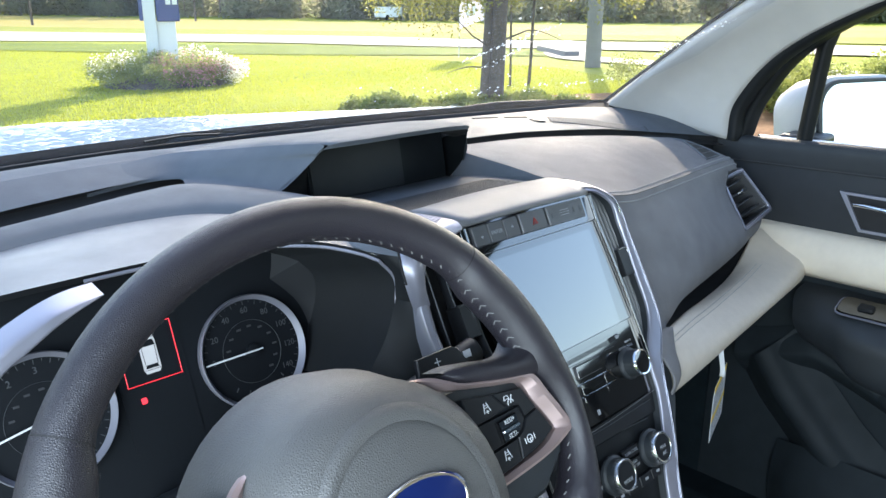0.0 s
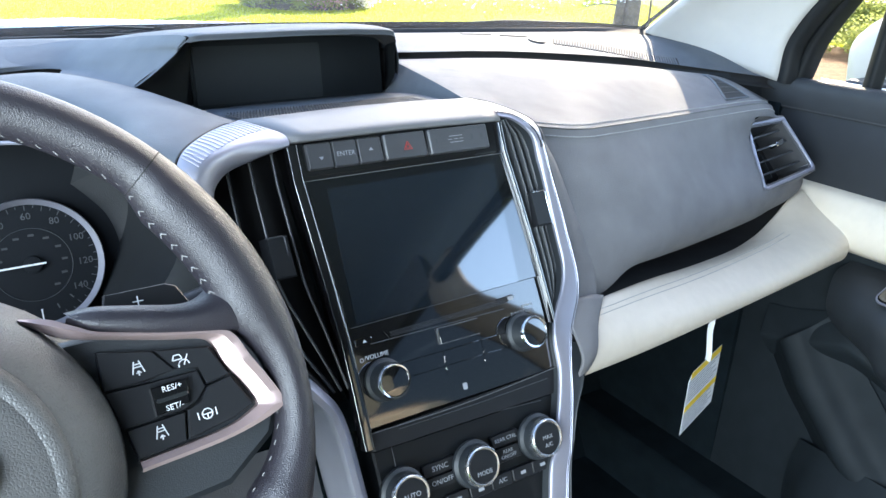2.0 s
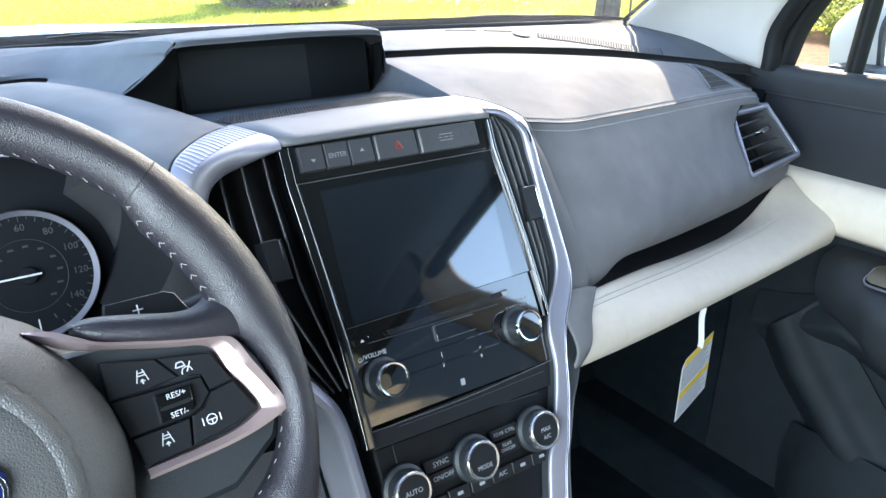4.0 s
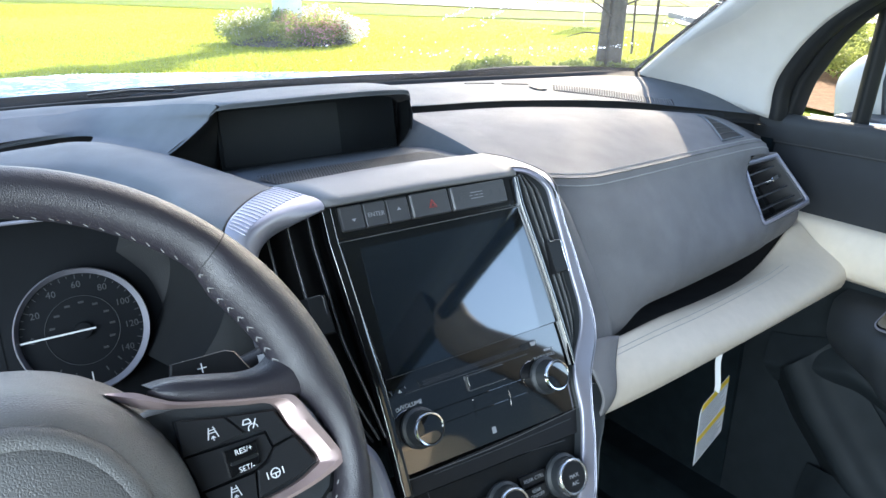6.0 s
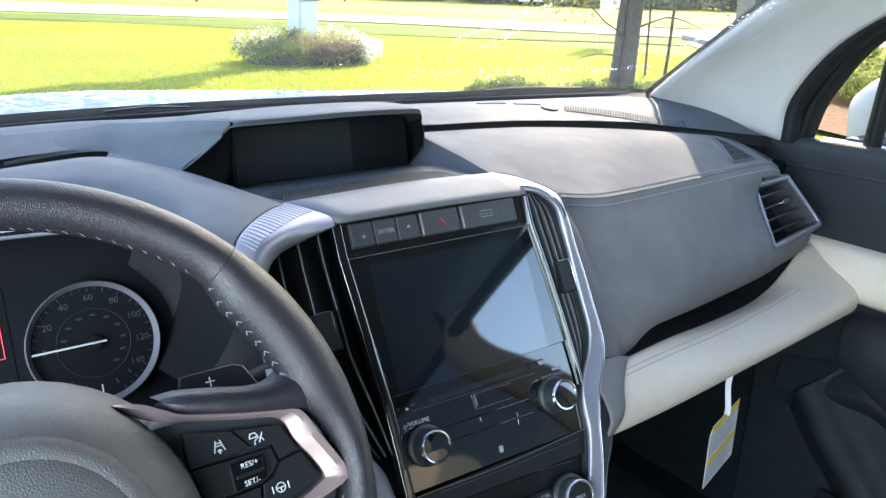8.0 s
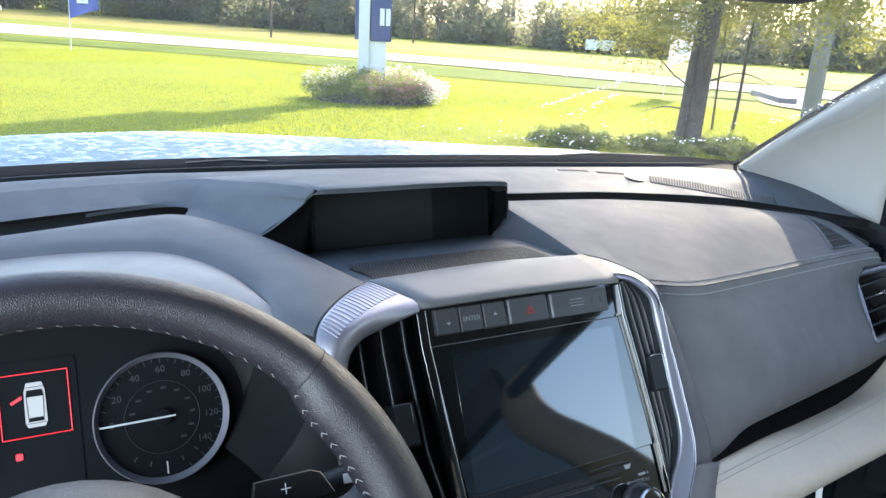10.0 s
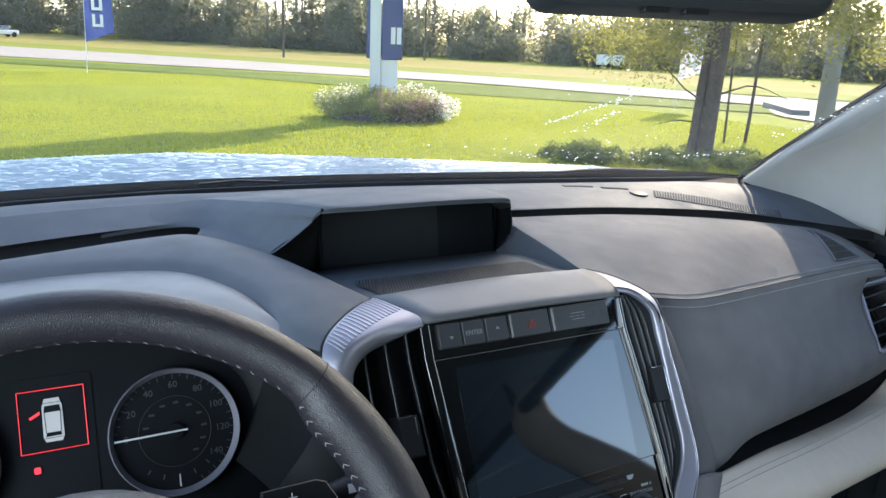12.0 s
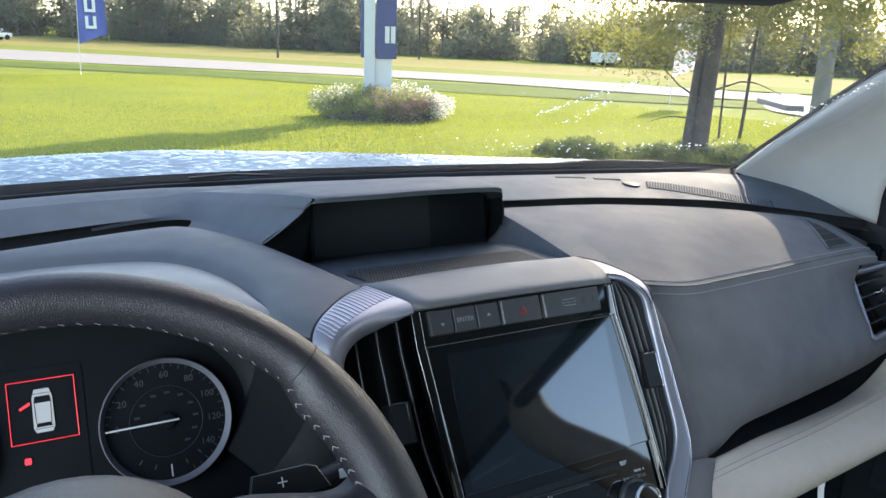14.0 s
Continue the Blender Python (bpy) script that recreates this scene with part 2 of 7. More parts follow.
def sweep(path, profile, up=None, closed=False, scales=None, caps=True):
    """A closed 2D profile carried along a path; profile x lies along side, y along up."""
    P = [Vector(q) for q in path]
    n = len(P)
    rows = []
    prev = Vector(up) if up is not None else Vector((0, 0, 1))
    for i in range(n):
        a, b = (P[(i - 1) % n], P[(i + 1) % n]) if closed else (P[max(i - 1, 0)], P[min(i + 1, n - 1)])
        t = (b - a).normalized()
        u = prev - t * prev.dot(t)
        u.normalize()
        if up is None:
            prev = u
        s = t.cross(u)
        k = scales[i] if scales else 1.0
        rows.append([P[i] + s * (x * k) + u * (y * k) for x, y in profile])
    bm = grid_bm(rows, close_v=closed, close_u=True)
    if not closed and caps:
        bm.verts.ensure_lookup_table()
        m = len(profile)
        bm.faces.new([bm.verts[j] for j in range(m)][::-1])
        bm.faces.new([bm.verts[(n - 1) * m + j] for j in range(m)])
    bmesh.ops.recalc_face_normals(bm, faces=bm.faces)
    return bm


def circle(r, n=12, ry=None):
    return [(r * math.cos(2 * math.pi * i / n), (ry or r) * math.sin(2 * math.pi * i / n)) for i in range(n)]


def rrect(w, h, r, n=4):
    """A rounded rectangle as a closed 2D outline."""
    out = []
    r = min(r, w / 2 - 1e-6, h / 2 - 1e-6)
    for k, (cx, cy) in enumerate(((w / 2 - r, h / 2 - r), (-w / 2 + r, h / 2 - r), (-w / 2 + r, -h / 2 + r), (w / 2 - r, -h / 2 + r))):
        for i in range(n + 1):
            a = math.pi / 2 * (k + i / n)
            out.append((cx + r * math.cos(a), cy + r * math.sin(a)))
    return out


def plate(outline, z0, z1, m=Matrix(), edge=0.0, hole=None):
    """An outline drawn out from z0 to z1, its upper edge eased; hole: an inner outline of as many points that is left open."""
    bm = bmesh.new()
    n = len(outline)
    cx, cy = sum(p[0] for p in outline) / n, sum(p[1] for p in outline) / n

    def ring(pts, z, inset=0.0):
        r = []
        for x, y in pts:
            d = math.hypot(x - cx, y - cy) or 1
            k = 1 - inset / d
            r.append(bm.verts.new((cx + (x - cx) * k, cy + (y - cy) * k, z)))
        return r
    lo = ring(outline, z0)
    mid = ring(outline, z1 - edge)
    top = ring(outline, z1, edge) if edge else mid
    loops = [lo, mid] + ([top] if edge else [])
    if hole:
        loops += [ring(hole, z1), ring(hole, z0), ]
    for a, b in zip(loops, loops[1:]):
        for i in range(n):
            bm.faces.new((a[i], a[(i + 1) % n], b[(i + 1) % n], b[i]))
    if hole:
        a, b = loops[-1], lo
        for i in range(n):
            bm.faces.new((a[i], a[(i + 1) % n], b[(i + 1) % n], b[i]))
    else:
        bm.faces.new(top)
        bm.faces.new(lo[::-1])
    bmesh.ops.recalc_face_normals(bm, faces=bm.faces)
    bm.transform(m)
    return bm


def lathe(profile, n=32, m=Matrix(), cap=True):
    """A turned shape: profile of (radius, height) about z."""
    rows = [[(r * math.cos(2 * math.pi * j / n), r * math.sin(2 * math.pi * j / n), h) for j in range(n)] for r, h in profile]
    bm = grid_bm(rows, close_u=True)
    if cap:
        bm.verts.ensure_lookup_table()
        bm.faces.new([bm.verts[(len(profile) - 1) * n + j] for j in range(n)])
    bmesh.ops.recalc_face_normals(bm, faces=bm.faces)
    bm.transform(m)
    return bm


def box(x0, x1, y0, y1, z0, z1, m=Matrix()):
    bm = bmesh.new()
    bmesh.ops.create_cube(bm, size=1)
    bm.transform(m @ Matrix.Translation(((x0 + x1) / 2, (y0 + y1) / 2, (z0 + z1) / 2)) @ Matrix.Diagonal((x1 - x0, y1 - y0, z1 - z0, 1)))
    return bm


def join(*bms):
    out = bmesh.new()
    for b in bms:
        me = bpy.data.meshes.new("t")
        b.to_mesh(me)
        b.free()
        out.from_mesh(me)
        bpy.data.meshes.remove(me)
    return out


def words(body, size, m, material, parent, name="lettering", squash=1.0):
    """Raised print in the built-in font, centred at m, as a mesh."""
    cu = bpy.data.curves.new("t", "FONT")
    cu.body, cu.size, cu.align_x, cu.align_y, cu.extrude = body, size, "CENTER", "CENTER", 0.0001
    cu.resolution_u = 2
    tmp = bpy.data.objects.new("t", cu)
    me = bpy.data.meshes.new_from_object(tmp)
    bpy.data.objects.remove(tmp)
    me.name = name
    me.transform(m @ Matrix.Diagonal((squash, 1, 1, 1)))
    me.materials.clear()
    me.materials.append(material)
    ob = new(name, me)
    ob.parent = parent
    return ob


def stitches(line, step, length, r, material, parent, lift=Vector((0, 0, 0.0006)), name="stitching"):
    """A row of short thread stitches along a line, as one mesh."""
    P = [Vector(q) for q in line]
    bm = bmesh.new()
    acc = 0.0
    for a, b in zip(P, P[1:]):
        d = (b - a).length
        if d < 1e-9:
            continue
        t = (b - a) / d
        while acc < d:
            c = a + t * acc + lift
            s = t.cross(Vector((0, 0, 1)))
            s = (s if s.length > 0.1 else t.cross(Vector((1, 0, 0)))).normalized() * r
            u = s.cross(t).normalized() * r
            q = [bm.verts.new(c + t * k * length / 2 + o) for k in (-1, 1) for o in (s, u, -s, -u)]
            for i in range(4):
                bm.faces.new((q[i], q[(i + 1) % 4], q[4 + (i + 1) % 4], q[4 + i]))
            bm.faces.new(q[0:4][::-1])
            bm.faces.new(q[4:8])
            acc += step
        acc -= d
    return part(name, bm, material, parent)

# ---- ground, road and distance ----
XC = 0.618                          # the car's middle line


def rise(x, y):
    """Height of the land: level by the car, rising gently towards the far woods."""
    return 0.00018 * max(0.0, y - 40) ** 2 if y < 200 else 4.6 + (y - 200) * 0.02


def grass_mat():
    m = mat("lawn_grass", (0.25, 0.275, 0.024), 0.9, vary=0.4, vary_scale=0.28, second=(0.125, 0.165, 0.020), second_scale=5, grain=1.0, grain_scale=30, spec=0.05, relief=0.02)
    return m


M_GRASS = grass_mat()
M_VERGE = mat("dry_verge_grass", (0.30, 0.235, 0.085), 0.95, vary_scale=0.12, second=(0.20, 0.20, 0.045), second_scale=1.5, grain=0.9, grain_scale=20, spec=0.05)
M_ROAD = mat("pale_asphalt", (0.31, 0.285, 0.265), 0.9, spec=0.1, vary=0.2, vary_scale=0.5, grain=0.6, grain_scale=80)
M_CONCRETE = mat("grey_concrete", (0.20, 0.193, 0.182), 0.85, vary=0.2, vary_scale=2, grain=0.5, grain_scale=60)
M_BARK = mat("grey_brown_bark", (0.135, 0.108, 0.084), 0.9, vary_scale=5, second=(0.055, 0.042, 0.033), grain=1.0, grain_scale=26, second_scale=30, relief=0.03, stretch=0.18)
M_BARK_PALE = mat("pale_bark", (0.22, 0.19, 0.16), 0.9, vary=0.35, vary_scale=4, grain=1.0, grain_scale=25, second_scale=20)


def leaf_mat(name, a, b, through_light=0.4, gloss=0.3):
    m = mat(name, a, 0.6, second=b, vary_scale=1.2, second_scale=9, spec=gloss)
    nt = m.node_tree
    bs = nt.nodes["Principled BSDF"]
    tl = nt.nodes.new("ShaderNodeBsdfTranslucent")
    tl.inputs[0].default_value = (*[min(1, c * 1.6) for c in a], 1)
    mx = nt.nodes.new("ShaderNodeMixShader")
    mx.inputs[0].default_value = through_light
    nt.links.new(bs.outputs[0], mx.inputs[1])
    nt.links.new(tl.outputs[0], mx.inputs[2])
    nt.links.new(mx.outputs[0], nt.nodes["Material Output"].inputs[0])
    return m


M_LEAF = leaf_mat("cypress_leaves", (0.20, 0.195, 0.045), (0.12, 0.13, 0.035), 0.5)
# distance haze is put into these greyer, paler leaves
M_LEAF_FAR = leaf_mat("hazed_wood_leaves", (0.215, 0.215, 0.135), (0.14, 0.15, 0.10), 0.60, 0.0)
M_SHRUB = leaf_mat("shrub_leaves", (0.21, 0.235, 0.07), (0.10, 0.13, 0.04), 0.45)
M_BLOOM = leaf_mat("white_blossom", (0.75, 0.71, 0.62), (0.68, 0.63, 0.54), 0.5)
M_PINK = mat("pink_blossom", (0.62, 0.28, 0.32), 0.7, vary=0.15)

# ground: one sheet to the horizon, finer by the car
ys = [-400, -120, -40, -10, 0, 5, 10, 15, 20, 26, 33, 41, 50, 60, 72, 85, 100, 120, 145, 175, 215, 300, 500, 900, 2000]
xs = [-1500, -700, -300, -150, -80, -45, -25, -12, -4, 2, 8, 14, 20, 26, 33, 42, 55, 75, 110, 180, 320, 700, 1500]
bm = grid_bm([[(x, y, rise(x, y) - 0.02 + 0.05 * noise.noise((x * 0.2, y * 0.2, 0)) * (1 if -60 < x < 80 and 3 < y < 120 else 0)) for x in xs] for y in ys])
tagged(part("ground", bm, M_GRASS), "sunlit mown green lawn reaching to the road", "lawn", kind="structure")


def strip(name, mid, widths, lift, material, label, category, n=60):
    """A flat band laid over the land along a line."""
    P = catmull([(x, y, 0) for x, y in mid], n)
    W = catmull([(w, 0, 0) for w in widths], n)
    rows = []
    for i, p in enumerate(P):
        t = (P[min(i + 1, n - 1)] - P[max(i - 1, 0)]).normalized()
        s = Vector((t.y, -t.x, 0))
        rows.append([(q.x, q.y, rise(q.x, q.y) + lift) for q in (p + s * (W[i].x * k) for k in (-0.5, -0.25, 0, 0.25, 0.5))])
    return tagged(part(name, grid_bm(rows), material), label, category, kind="structure")


strip("road", [(42, -40), (32, 8), (27.5, 26), (22.5, 46), (-1, 78), (-45, 112), (-140, 150)], [8, 8, 8, 12, 20, 20, 20], 0.03, M_ROAD,
      "pale sunlit two-lane asphalt road beyond the lawn", "road")
strip("far_verge", [(80, -40), (62, 10), (54, 40), (44, 75), (8, 125), (-50, 165), (-160, 210)], [36, 36, 36, 34, 40, 50, 60], 0.02, M_VERGE,
      "tall dry golden grass between road and woods", "verge")
M_BANK = mat("roadside_grass", (0.20, 0.225, 0.035), 0.95, vary_scale=0.2, second=(0.16, 0.18, 0.03), second_scale=1.5, grain=0.9, grain_scale=20, spec=0.05)
strip("roadside_grass", [(53, -40), (42.5, 10), (36.5, 31), (31, 54), (7, 90), (-39, 127), (-140, 169)], [9, 9, 9, 11, 16, 18, 18], 0.026, M_BANK, "green mown strip beyond the road", "grass")
# darker green holds the shade of the roadside slope
M_DITCH = mat("slope_shade_grass", (0.125, 0.165, 0.022), 0.95, vary_scale=0.3, second=(0.075, 0.11, 0.014), second_scale=2, grain=1.0, grain_scale=20, spec=0.05)
strip("ditch_grass", [(21.7, 17.2), (21.4, 21), (19.2, 25.6), (16.4, 31), (8.5, 45), (-9, 63), (-50, 95), (-140, 131)], [1.6, 5.0, 7.0, 7.6, 6.5, 7, 9, 10], 0.012, M_DITCH, "sloping grass beside the road, its shade painted darker green", "grass")
strip("driveway", [(31, 26.5), (28.6, 22.4), (25.8, 19.6), (22.5, 17.2), (20.4, 14.4), (19.6, 8), (19.4, 2)], [5.0, 3.2, 2.0, 1.6, 1.6, 1.8, 1.8], 0.024, M_CONCRETE,
      "pale concrete driveway joining the road", "driveway", 30)



def leaf_cloud(centres, count, size, seed, flat=0.6):
    """Many small tilted leaf quads scattered in clumps round centres of (place, radius)."""
    rnd = random.Random(seed)
    verts, faces = [], []
    tot = sum(r ** 2 for _, r in centres)
    for c, r in centres:
        for _ in range(max(1, int(count * r * r / tot))):
            d = Vector((rnd.gauss(0, 1), rnd.gauss(0, 1), rnd.gauss(0, flat)))
            d = d.normalized() * r * (rnd.random() ** 0.45)
            p = Vector(c) + d
            a = Vector((rnd.uniform(-1, 1), rnd.uniform(-1, 1), rnd.uniform(-0.8, 0.8))).normalized()
            b = a.cross(Vector((rnd.uniform(-1, 1), rnd.uniform(-1, 1), rnd.uniform(-1, 1)))).normalized()
            s = size * rnd.uniform(0.6, 1.4)
            k = len(verts)
            verts += [p - a * s, p + b * s * 0.45, p + a * s, p - b * s * 0.45]
            faces.append((k, k + 1, k + 2, k + 3))
    me = bpy.data.meshes.new("leaves")
    me.from_pydata([tuple(v) for v in verts], [], faces)
    return me


def cloud_part(name, me, material, parent=None, label=""):
    ob = new(name, me)
    me.materials.append(material)
    if parent is not None:
        ob.parent = parent
    if label:
        ob["label"] = label
    return ob


def limb(path, r0, r1, n=10, seg=9, wob=0.0, seed=0):
    P = catmull(path, n)
    rnd = random.Random(seed)
    P = [p + Vector((rnd.uniform(-wob, wob), rnd.uniform(-wob, wob), 0)) for p in P]
    return sweep(P, circle(1.0, seg), scales=[r0 + (r1 - r0) * (i / (n - 1)) for i in range(n)])


def tree(x, y, lean, height, r, label, crown_from, crown_r, seed, material, leaves=9000, twin=False):
    rnd = random.Random(seed)
    z = rise(x, y)
    t = thing("tree", label, "tree", at=pose(x, y, z))
    top = Vector((lean[0], lean[1], height))
    trunk = [limb([(0, 0, -0.1), tuple(top * 0.4), tuple(top * 0.75 + Vector((0.1, 0.05, 0))), tuple(top)], r, r * 0.25, 14, 12, 0.012, seed)]
    if twin:
        trunk.append(limb([(-0.18, 0.1, -0.1), (-0.12 + top.x * 0.3, 0.1, height * 0.3), (-0.1 + top.x * 0.7, 0.2, height * 0.75)], r * 0.55, r * 0.2, 12, 10, 0.012, seed + 1))
    part("trunk", join(*trunk), material, t)
    cs = []
    limbs = []
    n_limb = 60 if twin else 18
    for i in range(n_limb):
        f = crown_from + (1 - crown_from) * i / (n_limb - 1)
        b = top * f
        a = rnd.uniform(0, 6.28)
        L = crown_r * (1.15 - f * 0.75) * rnd.uniform(0.6, 1.1)
        e = b + Vector((math.cos(a) * L, math.sin(a) * L, rnd.uniform(-0.3, 0.4)))
        limbs.append(limb([tuple(b), tuple(b.lerp(e, 0.5) + Vector((0, 0, 0.12))), tuple(e)], r * 0.16, r * 0.03, 6, 5))
        for k in (0.45, 0.7, 0.95):
            cs.append((b.lerp(e, k) + Vector((rnd.uniform(-.3, .3), rnd.uniform(-.3, .3), rnd.uniform(-0.25, 0.1))), crown_r * rnd.uniform(0.14, 0.3)))
    if twin:
        for a, b, e in (((0.1, 0, 0.75), (-0.6, 0.0, 1.15), (-1.35, 0.1, 1.7)), ((0.1, 0, 0.55), (-0.5, 0.1, 0.62), (-1.0, 0.1, 0.55)), ((0.15, 0, 1.0), (0.9, 0, 1.15), (1.6, -0.1, 0.95)), ((0.2, 0, 1.9), (-0.5, 0, 2.25), (-1.5, 0, 2.3))):
            limbs.append(limb([a, b, e], r * 0.13, r * 0.03, 8, 5, 0.02, seed))
    if twin:
        for _ in range(48):
            f = rnd.random()
            cs.append((Vector((-2.4 + 4.6 * f, rnd.uniform(-1.2, 1.2), rnd.uniform(1.75, 3.4) - 0.25 * rnd.random())), rnd.uniform(0.16, 0.36)))
    part("branches", join(*limbs), material, t)
    cloud_part("crown", leaf_cloud(cs, leaves * (13 if twin else 8), 0.030 if twin else 0.024, seed), M_LEAF, t)
    return t


tree(9.35, 8.55, (0.70, 0.1), 11.5, 0.136, "cypress with a grey-brown trunk and thin yellow-green crown beside the lawn", 0.17, 3.0, 3, M_BARK, 17000, True)
tree(12.15, 10.7, (0.1, 0.1), 5.5, 0.024, "slim sapling with sparse yellowing leaves", 0.35, 1.4, 5, M_BARK, 2200)
tree(12.6, 10.6, (0.55, 0.1), 5.5, 0.034, "slim leaning sapling with sparse yellowing leaves", 0.35, 1.6, 7, M_BARK, 2600)


def woods(name, line, count, h0, h1, seed, label):
    """Trunks and leaf clumps of a far wood along a line, as uncounted stuff."""
    rnd = random.Random(seed)
    P = catmull([(x, y, 0) for x, y in line], 200)
    cs, trunks = [], bmesh.new()
    for i in range(count):
        p = P[rnd.randrange(200)] + Vector((rnd.uniform(-6, 6), rnd.uniform(-4, 14), 0))
        z = rise(p.x, p.y)
        h = rnd.uniform(h0, h1)
        w = rnd.uniform(0.06, 0.16)
        q = [trunks.verts.new((p.x + dx * w, p.y + dy * w, z + k * h * 0.9)) for k in (0, 1) for dx, dy in ((-1, -1), (1, -1), (1, 1), (-1, 1))]
        for a in range(4):
            trunks.faces.new((q[a], q[(a + 1) % 4], q[4 + (a + 1) % 4], q[4 + a]))
        for _ in range(9):
            f = rnd.random() ** 1.5
            cs.append((Vector((p.x + rnd.uniform(-2.4, 2.4), p.y + rnd.uniform(-2, 2), z + h * (0.06 + 0.94 * f))), rnd.uniform(1.2, 2.4) * (1.15 - 0.45 * f)))
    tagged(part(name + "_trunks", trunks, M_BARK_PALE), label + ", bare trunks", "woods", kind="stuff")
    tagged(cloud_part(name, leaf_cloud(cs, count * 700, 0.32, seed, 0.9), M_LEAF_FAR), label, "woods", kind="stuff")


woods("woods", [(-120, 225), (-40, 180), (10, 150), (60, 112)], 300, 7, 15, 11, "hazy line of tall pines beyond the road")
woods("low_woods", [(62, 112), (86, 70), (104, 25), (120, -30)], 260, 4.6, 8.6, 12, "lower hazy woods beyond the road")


def shrub_bed(x, y, rx, ry, h, label, seed, blooms):
    """A low round bed of flowering shrubs."""
    rnd = random.Random(seed)
    t = thing("flower_bed", label, "shrubs", at=pose(x, y, 0))
    soil = lathe([(0.80, -0.02), (0.74, 0.05), (0.5, 0.12), (0.05, 0.14)], 28)
    soil.transform(Matrix.Diagonal((rx, ry, 1, 1)))
    part("soil", soil, M_BARK, t)
    cs = []
    for _ in range(130):
        a, r = rnd.uniform(0, 6.28), math.sqrt(rnd.random()) * 0.92
        cs.append((Vector((math.cos(a) * r * rx, math.sin(a) * r * ry, h * rnd.uniform(0.25, 0.72) * (1.08 - 0.45 * r * r))), rnd.uniform(0.17, 0.30)))
    cloud_part("foliage", leaf_cloud(cs, 36000, 0.027, seed, 0.8), M_SHRUB, t)
    for m, x0, x1, front, n in blooms:
        b = [(Vector((c[0].x, c[0].y - (0.12 if front else 0.0), c[0].z + (0.02 if front else 0.08))), c[1] * 0.95) for c in cs if x0 < c[0].x / rx < x1 and (c[0].y / ry < -0.25) == front]
        cloud_part("blossom", leaf_cloud(b, n, 0.024, seed + n, 0.7), m, t)
    return t


shrub_bed(7.45, 16.3, 1.72, 1.45, 0.74, "round bed of white and pink flowering shrubs on the lawn", 21, ((M_BLOOM, 0.25, 1.0, False, 5200), (M_BLOOM, 0.35, 1.0, True, 2600), (M_BLOOM, -0.9, -0.1, False, 1500), (M_PINK, -0.35, 0.45, True, 2200)))


def plants(name, centres, n, size, seed, material, label):
    return tagged(cloud_part(name, leaf_cloud([(Vector(c), r) for c, r in centres], n, size, seed, 0.7), material), label, "shrubs", kind="stuff")


M_HEDGE = leaf_mat("hedge_leaves", (0.15, 0.19, 0.05), (0.08, 0.115, 0.03), 0.45)
rnd = random.Random(4)
weeds = []
for _ in range(190):
    f = rnd.random()
    x, y = 7.35 + 2.6 * f + rnd.gauss(0, 0.25), 9.15 - 1.0 * f + rnd.gauss(0, 0.4)
    tall = 0.03 + 0.07 * rnd.random() ** 2 + 0.08 * f + (0.13 if abs(x - 7.45) < 0.22 and rnd.random() < 0.6 else 0)
    weeds.append(((x, y, tall * rnd.uniform(0.1, 0.8)), tall * rnd.uniform(0.6, 1.0)))
plants("low_shrubs", weeds[:80], 7000, 0.034, 8, M_HEDGE, "low straggling shrubs round the foot of the trees")
plants("low_weeds", weeds[80:], 11000, 0.030, 18, M_SHRUB, "yellow-green weeds among the low shrubs")
plants("side_hedge", [((9.6 + 2.2 * f + rnd.uniform(0, 1.6), 1.0 + 6.6 * f + rnd.uniform(-0.5, 0.5), 0.10 + rnd.uniform(0, 0.62)), rnd.uniform(0.16, 0.36)) for f in [i / 90 for i in range(91)]],
       52000, 0.026, 9, M_SHRUB, "sunlit leafy hedge beside the parked car")

# sign pylon: two blue panels on a pale post
M_POST = mat("white_painted_steel", (0.72, 0.73, 0.74), 0.45, vary=0.05, grain=0.05)
M_NAVY = mat("navy_sign_panel", (0.035, 0.055, 0.20), 0.35, vary=0.08)
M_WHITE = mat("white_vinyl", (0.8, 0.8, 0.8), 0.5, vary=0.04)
SP = pose(7.3, 16.4, 0, 0, 0, -24)
sg = thing("pylon_sign", "tall pylon sign, navy panels on a white steel post", "sign", at=SP)
part("post", plate([(-0.22, -0.17), (0.02, -0.17), (0.02, 0.17), (-0.22, 0.17)], 0, 6.5), M_POST, sg, bevel=0.01)
part("post_cover", plate([(0.02, -0.09), (0.40, -0.09), (0.40, 0.22), (0.02, 0.22)], 0, 1.3), M_WHITE, sg, bevel=0.01)
pn = part("sign_panel", plate([(0.04, -0.16), (0.50, -0.13), (0.50, 0.26), (0.04, 0.26)], 1.28, 2.7), M_NAVY, sg, bevel=0.02)
part("sign_edge", plate([(-0.30, -0.12), (-0.222, -0.12), (-0.222, 0.2), (-0.30, 0.2)], 1.30, 2.7), M_NAVY, sg, bevel=0.01)
for k in range(2):
    part("white_bar", box(0.24 + 0.13 * k, 0.34 + 0.13 * k, -0.175, -0.145, 1.62, 1.98), M_WHITE, pn, "white block standing for lettering", smooth=False)
part("sign_head", plate([(-0.95, -0.22), (1.05, -0.22), (1.05, 0.3), (-0.95, 0.3)], 2.75, 7.0), M_NAVY, sg, bevel=0.03)


M_FLAG = leaf_mat("blue_flag_cloth", (0.030, 0.050, 0.19), (0.024, 0.04, 0.15), 0.35)


# flag cloth with the light through it put into a paler colour
M_FLAG_BACKLIT = leaf_mat("sunlit_flag_cloth", (0.36, 0.36, 0.45), (0.31, 0.31, 0.41), 0.4)


